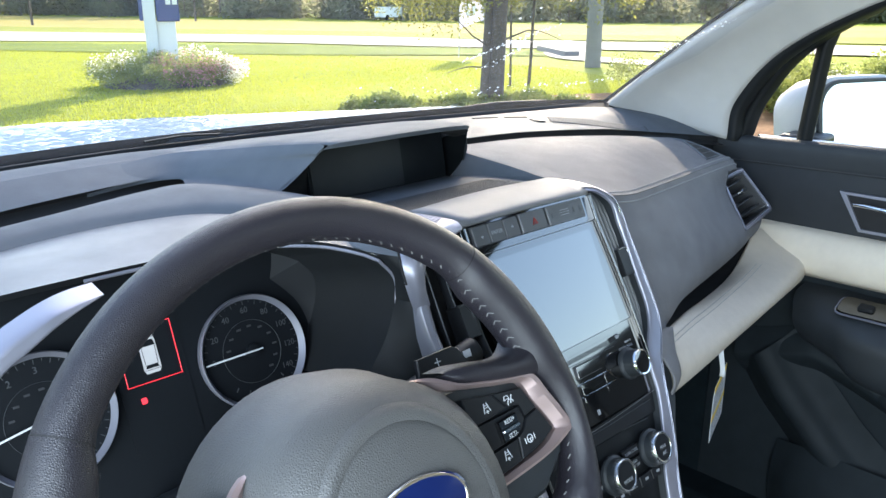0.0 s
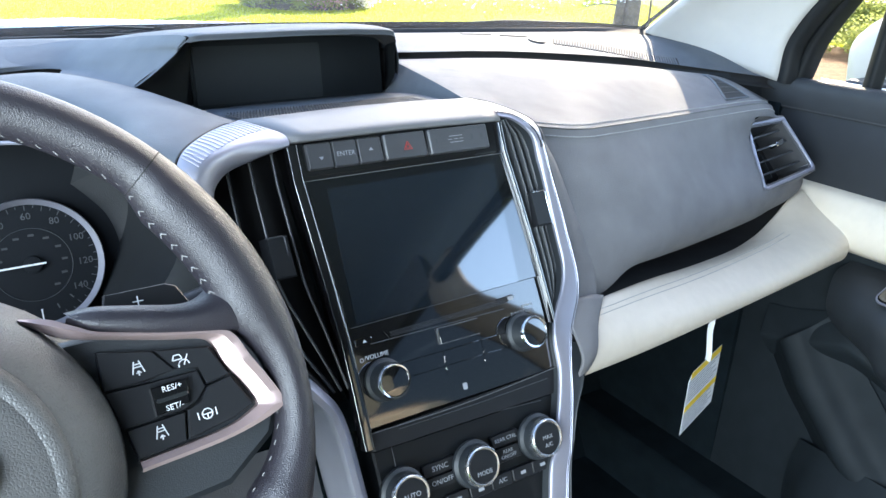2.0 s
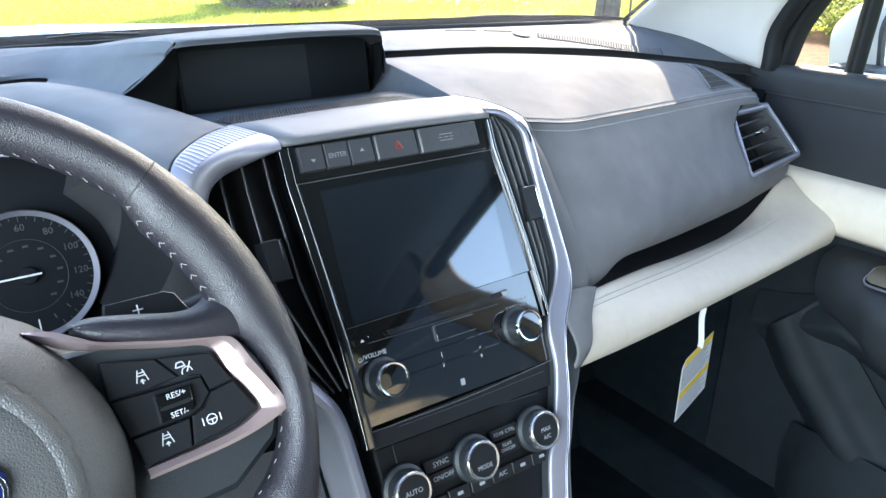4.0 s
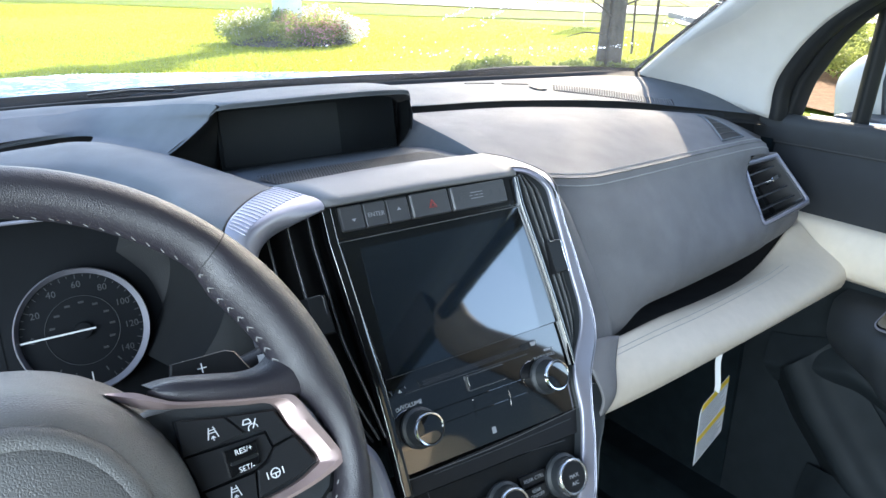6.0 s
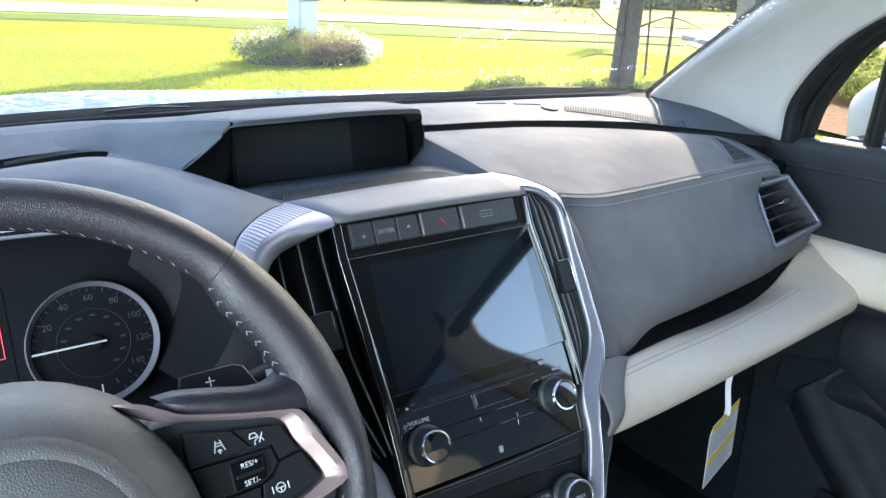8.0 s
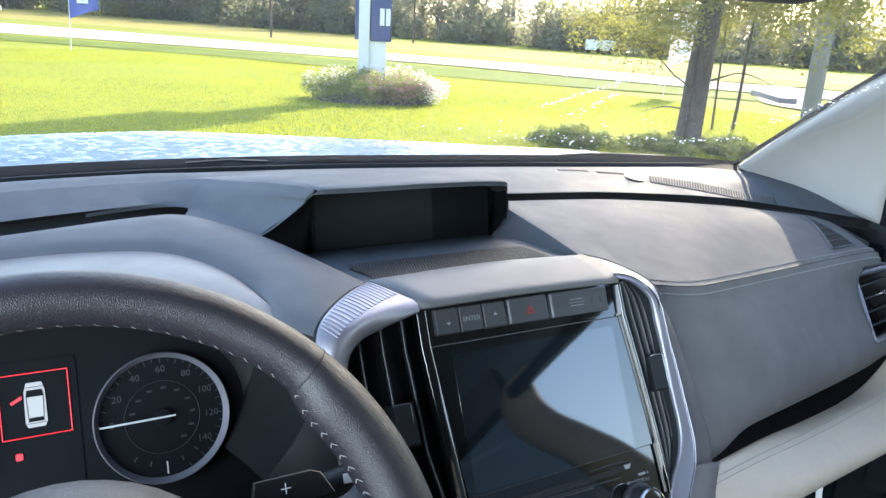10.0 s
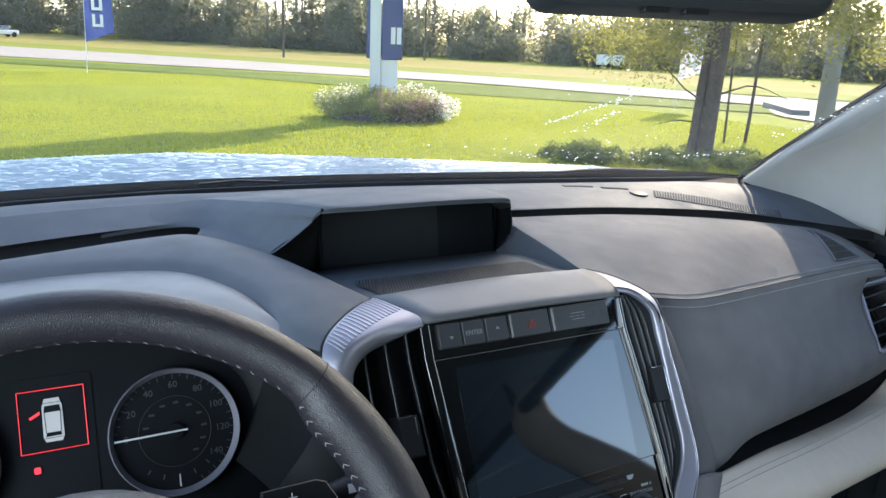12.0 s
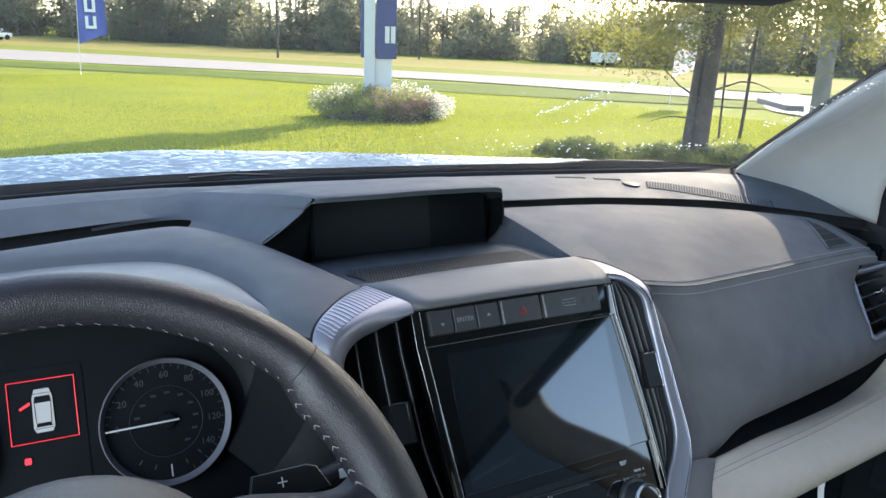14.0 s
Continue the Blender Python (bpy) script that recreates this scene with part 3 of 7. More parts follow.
def feather_flag(x, y, rz, size, label, cloth=M_FLAG):
    t = thing("feather_flag", label, "flag", "feather flags on the lawn", at=pose(x, y, rise(x, y), 0, 0, rz))
    part("pole", limb([(0, 0, 0), (0.02 * size, 0, 1.3 * size), (0.05 * size, 0, 3.2 * size)], 0.014 * size, 0.008 * size), M_POST, t)
    rows = []
    for i in range(16):
        f = i / 15
        z = size * (0.95 + 2.4 * f)
        w = size * (0.86 - 0.1 * f) if f < 0.85 else size * 0.62 * math.sqrt(max(0, 1 - ((f - 0.85) / 0.15) ** 2)) * 0.85 + 0.02
        rows.append([(0.03 * size + w * u / 6, 0.05 * size * math.sin(u * 0.9 + f * 4), z + (0.34 * size * u / 6 if i == 0 else 0.12 * size * u / 6 * (1 - f))) for u in range(7)])
    cl = part("cloth", grid_bm(rows), cloth, t)
    for k in range(4):
        zc = size * (1.42 + 0.5 * k)
        for y0, y1 in ((-0.075, -0.068), (0.068, 0.075)):
            x0, x1, w = 0.26 * size, 0.58 * size, 0.09 * size
            for q in ((x0, x0 + w, zc, zc + 0.38 * size), (x1 - w, x1, zc, zc + 0.38 * size), (x0 + w, x1 - w, zc, zc + w)):
                part("white_block", box(q[0], q[1], y0 * size, y1 * size, q[2], q[3]), M_WHITE, cl, "white bar standing for lettering", smooth=False)
    return t


feather_flag(2.75, 40.0, -12, 1.45, "tall blue feather flag with white blocks by the road")
feather_flag(18.7, 18.8, -35, 0.95, "tall feather flag behind the trees, its cloth paled for backlight", M_FLAG_BACKLIT)
culvert = thing("culvert_headwall", "low grey concrete culvert headwall beside the driveway", "kerb", at=pose(22.9, 18.0, 0, 0, 0, 50))
part("slab", plate(rrect(5.0, 0.55, 0.1), -0.05, 0.18, Matrix(), 0.03), M_CONCRETE, culvert)


def utility_pole(x, y, h):
    t = thing("utility_pole", "thin dark timber pole beyond the road", "pole", "poles beyond the road", at=pose(x, y, rise(x, y)))
    part("shaft", limb([(0, 0, -0.2), (0.02, 0, h * 0.5), (0.05, 0, h)], 0.14, 0.09, 8, 8), M_BARK, t)


utility_pole(25.6, 86, 9.0)
utility_pole(46.0, 92, 9.0)
lp = thing("lamp_post", "pale grey concrete lamp post beside the driveway", "post", at=pose(17.9, 12.8, 0))
part("shaft", limb([(0, 0, -0.1), (0.04, 0, 4), (0.08, 0, 9)], 0.22, 0.14, 10, 16), M_CONCRETE, lp)


# blades over the nearer lawn
M_BLADE = leaf_mat("grass_blades", (0.27, 0.295, 0.026), (0.11, 0.145, 0.014), 0.4)
rg = np.random.RandomState(5)
N = 170000
gy = 7.0 + 34.0 * rg.rand(N) ** 1.7
gx = -4.0 + rg.rand(N) * np.minimum(21.0, 13.0 + gy * 0.6)
ga, gh, gw = rg.rand(N) * 6.283, 0.008 + 0.034 * rg.rand(N) ** 2, 0.005 + 0.009 * rg.rand(N)
tx, ty = (rg.rand(N) - 0.5) * 0.05, (rg.rand(N) - 0.5) * 0.05
co = np.empty((N, 3, 3))
co[:, 0] = np.stack((gx - gw * np.cos(ga), gy - gw * np.sin(ga), np.full(N, -0.03)), 1)
co[:, 1] = np.stack((gx + gw * np.cos(ga), gy + gw * np.sin(ga), np.full(N, -0.03)), 1)
co[:, 2] = np.stack((gx + tx, gy + ty, gh), 1)
me = bpy.data.meshes.new("blades")
me.from_pydata(co.reshape(-1, 3).tolist(), [], np.arange(3 * N).reshape(-1, 3).tolist())
tagged(cloud_part("grass_blades", me, M_BLADE), "short sunlit grass blades of the lawn", "grass", kind="stuff")
M_MULCH = mat("brown_mulch", (0.16, 0.09, 0.05), 0.95, vary=0.5, vary_scale=3, grain=1.0, grain_scale=40, spec=0.05)
strip("mulch", [(9.0, -2.0), (9.6, 2.0), (10.4, 5.0), (12.0, 8.2)], [3.0, 3.0, 3.0, 2.4], 0.02, M_MULCH, "brown leaf mulch under the hedge", "mulch", 12)


def far_vehicle(x, y, rz, L, W, H, label, name, cab):
    """A small far vehicle: body, cabin and wheels."""
    t = thing(name, label, "vehicle", at=pose(x, y, rise(x, y) + 0.1, 0, 0, rz))
    part("body", plate(rrect(L, W, 0.3), 0.35, H * (0.62 if cab else 1.0)), M_WHITE, t, bevel=0.08)
    if cab:
        part("cabin", plate(rrect(L * 0.55, W * 0.9, 0.3), H * 0.62, H, pose(-0.1, 0, 0), 0.15), M_GLOSS, t, bevel=0.05)
    for sx in (-0.32, 0.32):
        for sy in (-1, 1):
            part("wheel", lathe([(0.34, -0.1), (0.36, 0.0), (0.34, 0.1)], 16, pose(sx * L, sy * W * 0.46, 0.34, 90, 0, 0)), M_RUBBER, t)


far_vehicle(70, 84, 0, 3.4, 2.2, 1.7, "white box trailer parked before the far woods", "trailer", False)
far_vehicle(92, 70, 100, 4.4, 1.8, 1.45, "small white car before the far woods", "car", True)
far_vehicle(-2.5, 128, 30, 4.6, 1.8, 1.5, "small white car on the far side of the field", "car", True)

# ---- the car: dashboard ----
dash = thing("dashboard", "dark grey soft-touch car dashboard with ivory leather band", "dashboard")

# top of the dash up to the windscreen
ws_base = [(-0.13, 0.86, 1.25), (0.05, 0.955, 1.256), (0.3, 1.005, 1.26), (XC, 1.0, 1.262), (1.0, 0.945, 1.262), (1.2, 0.912, 1.26), (1.33, 0.885, 1.257), (1.40, 0.84, 1.25)]
gr_front = [(-0.16, 0.73, 1.215), (0.05, 0.805, 1.238), (0.2, 0.845, 1.2470), (0.35, 0.868, 1.2525), (0.42, 0.868, 1.255), (0.5, 0.84, 1.260), (XC, 0.81, 1.262), (0.8, 0.785, 1.26), (0.95, 0.778, 1.256), (1.15, 0.77, 1.241), (1.27, 0.755, 1.226), (1.42, 0.68, 1.208)]
fold = [(x, y + d, z + e) for (x, y, z), d, e in zip(gr_front, (0.05, 0.05, 0.052, 0.055, 0.05, 0.03, 0.012, 0.006, 0.006, 0.006, 0.006, 0.006), (0.022, 0.020, 0.018, 0.0135, 0.010, 0.004, 0.002, 0.001, 0.001, 0.001, 0.001, 0.001))]
ws_base = [tuple(p) for p in at_x(ws_base, [p[0] for p in gr_front])]
dash_top = part("dash_top", sheet([ws_base, [(a[0], (a[1] + b[1]) / 2, (a[2] + b[2]) / 2 + 0.006) for a, b in zip(ws_base, fold)], [(x, y + 0.007, z + 0.0006) for x, y, z in fold], [(x, y - 0.002, z - 0.0008) for x, y, z in fold], [(x, y + 0.0015, z + 0.0008) for x, y, z in gr_front], gr_front], 90, 5), M_SOFT, dash)
# groove faces in black: the shadow under the dash top's edge
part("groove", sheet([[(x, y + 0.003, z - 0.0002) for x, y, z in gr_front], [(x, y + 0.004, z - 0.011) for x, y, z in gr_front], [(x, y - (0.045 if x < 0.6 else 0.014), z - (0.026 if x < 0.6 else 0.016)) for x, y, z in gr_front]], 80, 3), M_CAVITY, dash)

# passenger side: upper pad, stitched seam, lower pad
pad_back = [(0.745, 0.772, 1.2525), (0.9, 0.768, 1.2485), (1.0, 0.765, 1.2425), (1.15, 0.757, 1.229), (1.27, 0.742, 1.215), (1.34, 0.716, 1.204), (1.43, 0.69, 1.165)]
pad_b2 = [(x, y - 0.012, z + 0.003) for x, y, z in pad_back]
pad_mid = [(0.742, 0.64, 1.2515), (0.9, 0.64, 1.2490), (1.0, 0.645, 1.243), (1.15, 0.655, 1.231), (1.26, 0.66, 1.218), (1.34, 0.664, 1.196), (1.43, 0.685, 1.148)]
seam = [(0.765, 0.512, 1.226), (0.844, 0.508, 1.215), (0.905, 0.515, 1.212), (1.005, 0.533, 1.208), (1.119, 0.553, 1.204), (1.23, 0.571, 1.2), (1.29, 0.587, 1.192), (1.345, 0.615, 1.171), (1.43, 0.672, 1.115)]
up_pad = part("upper_pad", sheet_x([pad_back, pad_b2, pad_mid, [(x, y + 0.012, z + 0.004) for x, y, z in seam], seam], 0.765, 1.425, 60, 6), M_PAD, dash, "dark leatherette pad, sunlit")
low1 = [(0.785, 0.468, 1.16), (0.9, 0.475, 1.16), (1.0, 0.495, 1.155), (1.15, 0.534, 1.15), (1.22, 0.556, 1.149), (1.28, 0.574, 1.148), (1.36, 0.602, 1.135), (1.43, 0.65, 1.098)]
low2 = [(0.79, 0.43, 1.095), (0.9, 0.442, 1.098), (1.0, 0.465, 1.095), (1.15, 0.496, 1.09), (1.22, 0.514, 1.088), (1.28, 0.531, 1.086), (1.37, 0.560, 1.08), (1.43, 0.61, 1.066)]
lip = [(0.77, 0.41, 1.05), (0.81, 0.43, 1.054), (0.847, 0.442, 1.056), (0.889, 0.456, 1.066), (0.969, 0.481, 1.055), (1.062, 0.506, 1.045), (1.228, 0.547, 1.034), (1.283, 0.56, 1.035), (1.37, 0.578, 1.04), (1.43, 0.61, 1.045)]
# the air vent's frame of reference, for its opening in the pad
VM = Matrix(((0.9823, -0.1365, 0.1283, 1.2926 - 0.002), (0.1842, 0.5792, -0.7941, 0.5608 - 0.0024), (0.0341, 0.8037, 0.5941, 1.1370 - 0.001), (0, 0, 0, 1))) @ pose(-0.009, -0.003, -0.005)
bm = sheet_x([[(x, y - 0.0002, z - 0.0004) for x, y, z in seam], [(x, y - 0.008, z - 0.014) for x, y, z in seam], low1, low2, lip,
              [(x, y + 0.05, z + 0.004) for x, y, z in lip]], 0.775, 1.43, 110, 9)
VI = VM.inverted()
V_OUT = [(0.058, 0.0420), (-0.048, 0.0495), (-0.0545, 0.0445), (-0.083, -0.0400), (-0.079, -0.0460), (0.073, -0.0480), (0.079, -0.0430), (0.069, 0.0)]
V_IN = [(0.0525, 0.0370), (-0.0460, 0.0445), (-0.0502, 0.0410), (-0.0772, -0.0370), (-0.0745, -0.0415), (0.0670, -0.0432), (0.0722, -0.0390), (0.0630, 0.0)]


def inside(poly, x, y):
    r = False
    for (a, b), (c, d) in zip(poly, poly[1:] + poly[:1]):
        if (b > y) != (d > y) and x < (c - a) * (y - b) / (d - b) + a:
            r = not r
    return r


V_HOLE = [(x * 1.05, y * 1.05) for x, y in V_OUT]
bmesh.ops.delete(bm, geom=[f for f in bm.faces if abs((VI @ f.calc_center_median()).z) < 0.06 and inside(V_HOLE, *(VI @ f.calc_center_median()).xy)], context="FACES")
lo_pad = part("lower_pad", bm, M_PAD, dash, "dark leatherette glovebox face")
pads = tree_of(up_pad, lo_pad)
sl = at_x(seam, [0.79 + 0.62 * i / 160 for i in range(161)])
for off in (0.007, -0.007):
    stitches([on_face(pads, p + Vector((0, off, 0.002 if off > 0 else -0.006)), 0.0007) for p in sl], 0.0052, 0.0038, 0.0007, M_STITCH_D, dash, Vector((0, 0, 0)))
part("seam_piping", sweep([on_face(pads, p, 0.0001) for p in sl], circle(0.0007, 6)), M_DARK, dash)

# open tray slot and the ivory band below it
band_in = [(0.735, 0.405, 1.062), (0.77, 0.415, 1.06), (0.834, 0.43, 1.057), (0.938, 0.463, 1.041), (1.051, 0.494, 1.023), (1.177, 0.526, 1.0095), (1.256, 0.545, 1.012), (1.316, 0.559, 1.027), (1.36, 0.568, 1.044), (1.40, 0.575, 1.05)]
band_top = [(0.735, 0.388, 1.06), (0.788, 0.402, 1.055), (0.908, 0.436, 1.038), (1.009, 0.461, 1.025), (1.122, 0.487, 1.015), (1.246, 0.512, 1.011), (1.33, 0.527, 1.018), (1.40, 0.54, 1.03)]
band_frt = [(0.735, 0.372, 1.035), (0.89, 0.403, 1.013), (1.03, 0.430, 1.0), (1.19, 0.456, 0.990), (1.34, 0.475, 0.995), (1.40, 0.485, 1.0)]
band_bot = [(0.735, 0.38, 1.008), (0.767, 0.385, 1.003), (0.889, 0.411, 0.986), (1.038, 0.438, 0.974), (1.197, 0.463, 0.966), (1.363, 0.485, 0.962), (1.40, 0.49, 0.96)]
band_und = [(x, y + 0.06, z - 0.012) for x, y, z in band_bot]
band = part("ivory_band", sheet_x([[(x, y + 0.004, z - 0.012) for x, y, z in band_in], [(x, y + 0.002, z - 0.003) for x, y, z in band_in], [(x, y - 0.004, z) for x, y, z in band_in], band_top, band_frt, band_bot, band_und], 0.754, 1.398, 60, 5), M_BEIGE, dash, "ivory stitched leather band")
part("bolster_tail", sheet([[(0.752, 0.408, 1.078), (0.790, 0.410, 1.076), (0.812, 0.412, 1.070)], [(0.751, 0.388, 1.058), (0.772, 0.389, 1.056), (0.790, 0.394, 1.053)], [(0.750, 0.369, 1.035), (0.761, 0.370, 1.034), (0.772, 0.374, 1.032)], [(0.749, 0.374, 1.006), (0.754, 0.375, 1.005), (0.760, 0.379, 1.003)]], 16, 5), M_PAD, dash, thick=0.003)
# slot floor in black for the shade inside the tray
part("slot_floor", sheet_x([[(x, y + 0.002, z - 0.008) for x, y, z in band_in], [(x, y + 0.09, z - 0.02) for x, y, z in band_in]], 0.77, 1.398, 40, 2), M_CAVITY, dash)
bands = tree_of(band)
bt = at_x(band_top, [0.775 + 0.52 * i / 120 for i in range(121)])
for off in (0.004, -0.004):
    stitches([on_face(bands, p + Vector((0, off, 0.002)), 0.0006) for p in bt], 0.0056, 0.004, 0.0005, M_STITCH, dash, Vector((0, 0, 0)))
# tray back likewise blackened with the slot's shade
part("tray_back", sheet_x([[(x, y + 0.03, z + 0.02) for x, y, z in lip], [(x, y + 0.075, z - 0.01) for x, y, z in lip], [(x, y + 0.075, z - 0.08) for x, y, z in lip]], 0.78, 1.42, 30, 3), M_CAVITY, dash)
# dark underside and footwell
part("under_panel", sheet([[(x, y + 0.012, z + 0.004) for x, y, z in band_und], [(0.75, 0.62, 0.93), (1.0, 0.66, 0.92), (1.37, 0.68, 0.92)], [(0.75, 0.95, 0.62), (1.0, 0.98, 0.6), (1.45, 0.98, 0.6)],
                          [(0.75, 0.9, 0.36), (1.0, 0.9, 0.36), (1.45, 0.9, 0.36)]], 20, 6), M_CARPET, dash)

# cluster brow on the driver's side
brow_o = [(-0.22, 0.65, 1.20), (-0.06, 0.715, 1.235), (0.10, 0.752, 1.2455), (0.24, 0.783, 1.2508), (0.345, 0.810, 1.2548), (0.393, 0.795, 1.258), (0.442, 0.700, 1.2575), (0.468, 0.61, 1.256), (0.489, 0.535, 1.253)]
brow_i = [(-0.22, 0.585, 1.215), (-0.06, 0.64, 1.243), (0.10, 0.685, 1.252), (0.21, 0.712, 1.255), (0.295, 0.714, 1.256), (0.357, 0.690, 1.2565), (0.391, 0.630, 1.256), (0.406, 0.568, 1.253), (0.408, 0.505, 1.248)]
brow_m = [tuple(Vector(a).lerp(Vector(b), 0.5) + Vector((0, 0, 0.004))) for a, b in zip(brow_o, brow_i)]
brow_l = [(a * 0.985, b - 0.012, c - 0.008) for a, b, c in brow_i]
part("cluster_brow", sheet([[(x, y + 0.002, z - 0.022) for x, y, z in brow_o] + [(0.492, 0.536, 1.23)], [(x, y + 0.001, z - 0.004) for x, y, z in brow_o] + [(0.492, 0.536, 1.2500)], brow_m + [(0.448, 0.496, 1.2492)],
                           [tuple(Vector(a).lerp(Vector(b), 0.12)) for a, b in zip(brow_i, brow_m)] + [(0.4275, 0.4755, 1.2447)], brow_l + [(0.4215, 0.4655, 1.2355)]], 80, 6), M_SOFT, dash, "padded grey brow over the dials")
brow_e = [(-0.20, 0.53, 1.207), (-0.06, 0.553, 1.2375), (0.08, 0.562, 1.2475), (0.19, 0.565, 1.2495), (0.27, 0.562, 1.2495), (0.33, 0.552, 1.249), (0.375, 0.527, 1.246), (0.40, 0.502, 1.24), (0.412, 0.485, 1.234)]
part("inner_brow", sheet([brow_l, [tuple(Vector(a).lerp(Vector(b), 0.5) + Vector((0, 0, 0.003))) for a, b in zip(brow_l, brow_e)], brow_e], 60, 6), M_BROW, dash)
# lip painted dark for the shade under the brow's edge
part("brow_lip", sheet([brow_e, [(x, y + 0.004, z - 0.006) for x, y, z in brow_e]], 60, 2), M_SHADE, dash)
eye_r = [(0.412, 0.485, 1.234), (0.426, 0.48, 1.215), (0.427, 0.48, 1.19), (0.414, 0.48, 1.155), (0.386, 0.48, 1.118)]
# brow end and flank painted dark for the shade in the hollow
part("brow_end", sheet([[(0.402, 0.49, 1.239), (0.412, 0.485, 1.234), (0.424, 0.481, 1.215), (0.426, 0.478, 1.19)], [(0.4225, 0.467, 1.2355), (0.4225, 0.464, 1.228), (0.4225, 0.461, 1.2195), (0.4330, 0.459, 1.187)]], 20, 4), M_SHADE, dash)
part("brow_flank", sheet([[(0.426, 0.478, 1.192), (0.414, 0.48, 1.155), (0.386, 0.48, 1.118)], [(0.428, 0.465, 1.192), (0.426, 0.46, 1.15), (0.42, 0.45, 1.09)], [(0.4345, 0.459, 1.192), (0.442, 0.446, 1.15), (0.468, 0.43, 1.08)]], 20, 4), M_SHADE, dash)
part("cluster_edge_trim", sweep([Vector(p) + Vector((0, -0.001, -0.004)) for p in catmull(brow_e, 60)[22:] + catmull(eye_r[:3], 10)[1:]], circle(0.0016, 6)), M_SILVER, dash, "thin bright line round the dials")

part("dash_end", sheet([[(1.25, 0.750, 1.222), (1.34, 0.722, 1.214), (1.44, 0.690, 1.204)], [(1.25, 0.748, 1.205), (1.34, 0.722, 1.190), (1.44, 0.694, 1.16)], [(1.25, 0.748, 1.16), (1.34, 0.724, 1.13), (1.44, 0.70, 1.08)]], 14, 4), M_DOORTRIM, dash, "dark end of the dashboard beside the door")

# display hood above the tray
vis_b = [(0.405, 0.945, 1.2655), (0.46, 0.945, 1.267), (0.53, 0.93, 1.269), (XC, 0.92, 1.270), (0.73, 0.905, 1.268), (0.80, 0.885, 1.263)]
vis_m = [(0.455, 0.822, 1.284), (0.485, 0.80, 1.292), (0.54, 0.786, 1.297), (XC, 0.782, 1.299), (0.72, 0.78, 1.296), (0.757, 0.79, 1.281)]
vis_f = [(0.490, 0.680, 1.302), (0.502, 0.670, 1.3055), (0.54, 0.664, 1.307), (XC, 0.663, 1.308), (0.700, 0.670, 1.3050), (0.7195, 0.682, 1.2975)]
vis_l = [(0.492, 0.676, 1.296), (0.504, 0.665, 1.2985), (0.54, 0.658, 1.300), (XC, 0.657, 1.301), (0.702, 0.665, 1.2980), (0.7220, 0.679, 1.290)]
vis_i = [(0.502, 0.70, 1.292), (0.512, 0.70, 1.294), (0.54, 0.70, 1.295), (XC, 0.70, 1.296), (0.70, 0.70, 1.292), (0.722, 0.705, 1.282)]
vis_d = [(0.515, 0.765, 1.288), (0.53, 0.765, 1.29), (0.55, 0.765, 1.29), (XC, 0.765, 1.29), (0.72, 0.765, 1.288), (0.75, 0.765, 1.28)]
part("display_hood", sheet([vis_b, vis_m, vis_f, vis_l], 50, 6), M_SOFT, dash, "hooded top of the upper display")
# underside of the hood, its shade painted black
part("hood_underside", sheet([vis_l, vis_i, vis_d], 50, 4), M_CAVITY, dash)
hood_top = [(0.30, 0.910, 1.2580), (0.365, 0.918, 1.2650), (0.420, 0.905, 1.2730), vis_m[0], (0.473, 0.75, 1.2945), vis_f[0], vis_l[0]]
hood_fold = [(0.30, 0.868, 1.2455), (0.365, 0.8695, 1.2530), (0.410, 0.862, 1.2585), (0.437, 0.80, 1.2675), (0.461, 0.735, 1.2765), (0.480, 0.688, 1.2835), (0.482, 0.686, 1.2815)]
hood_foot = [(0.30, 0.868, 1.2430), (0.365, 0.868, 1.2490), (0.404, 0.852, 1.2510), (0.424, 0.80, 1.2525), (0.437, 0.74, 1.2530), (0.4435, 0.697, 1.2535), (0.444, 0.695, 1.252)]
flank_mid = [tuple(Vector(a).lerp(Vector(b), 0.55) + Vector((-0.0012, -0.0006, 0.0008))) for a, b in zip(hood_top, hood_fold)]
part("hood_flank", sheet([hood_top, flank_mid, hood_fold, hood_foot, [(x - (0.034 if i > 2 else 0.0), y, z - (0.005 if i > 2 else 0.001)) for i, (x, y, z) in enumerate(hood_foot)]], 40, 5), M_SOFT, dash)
# left recess cheek darkened to carry the recess shade
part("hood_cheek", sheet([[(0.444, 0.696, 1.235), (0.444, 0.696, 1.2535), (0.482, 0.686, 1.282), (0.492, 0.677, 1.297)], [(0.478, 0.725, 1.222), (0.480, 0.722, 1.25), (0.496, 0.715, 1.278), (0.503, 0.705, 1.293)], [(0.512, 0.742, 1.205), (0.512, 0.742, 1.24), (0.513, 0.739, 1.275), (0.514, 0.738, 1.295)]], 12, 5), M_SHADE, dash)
# recess back in black for the shade under the hood
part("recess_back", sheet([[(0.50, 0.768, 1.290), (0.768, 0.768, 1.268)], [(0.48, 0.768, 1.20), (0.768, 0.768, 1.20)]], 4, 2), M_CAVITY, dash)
part("hood_side", sheet([[(0.7205, 0.683, 1.2955), (0.738, 0.735, 1.2850), (0.757, 0.79, 1.276), (0.778, 0.84, 1.264), (0.80, 0.885, 1.257)], [(0.7310, 0.688, 1.270), (0.750, 0.745, 1.270), (0.762, 0.79, 1.266), (0.782, 0.84, 1.260), (0.802, 0.885, 1.254)], [(0.7385, 0.702, 1.2475), (0.752, 0.745, 1.249), (0.764, 0.79, 1.250), (0.784, 0.84, 1.250), (0.804, 0.885, 1.250)]], 20, 4), M_SOFT, dash)
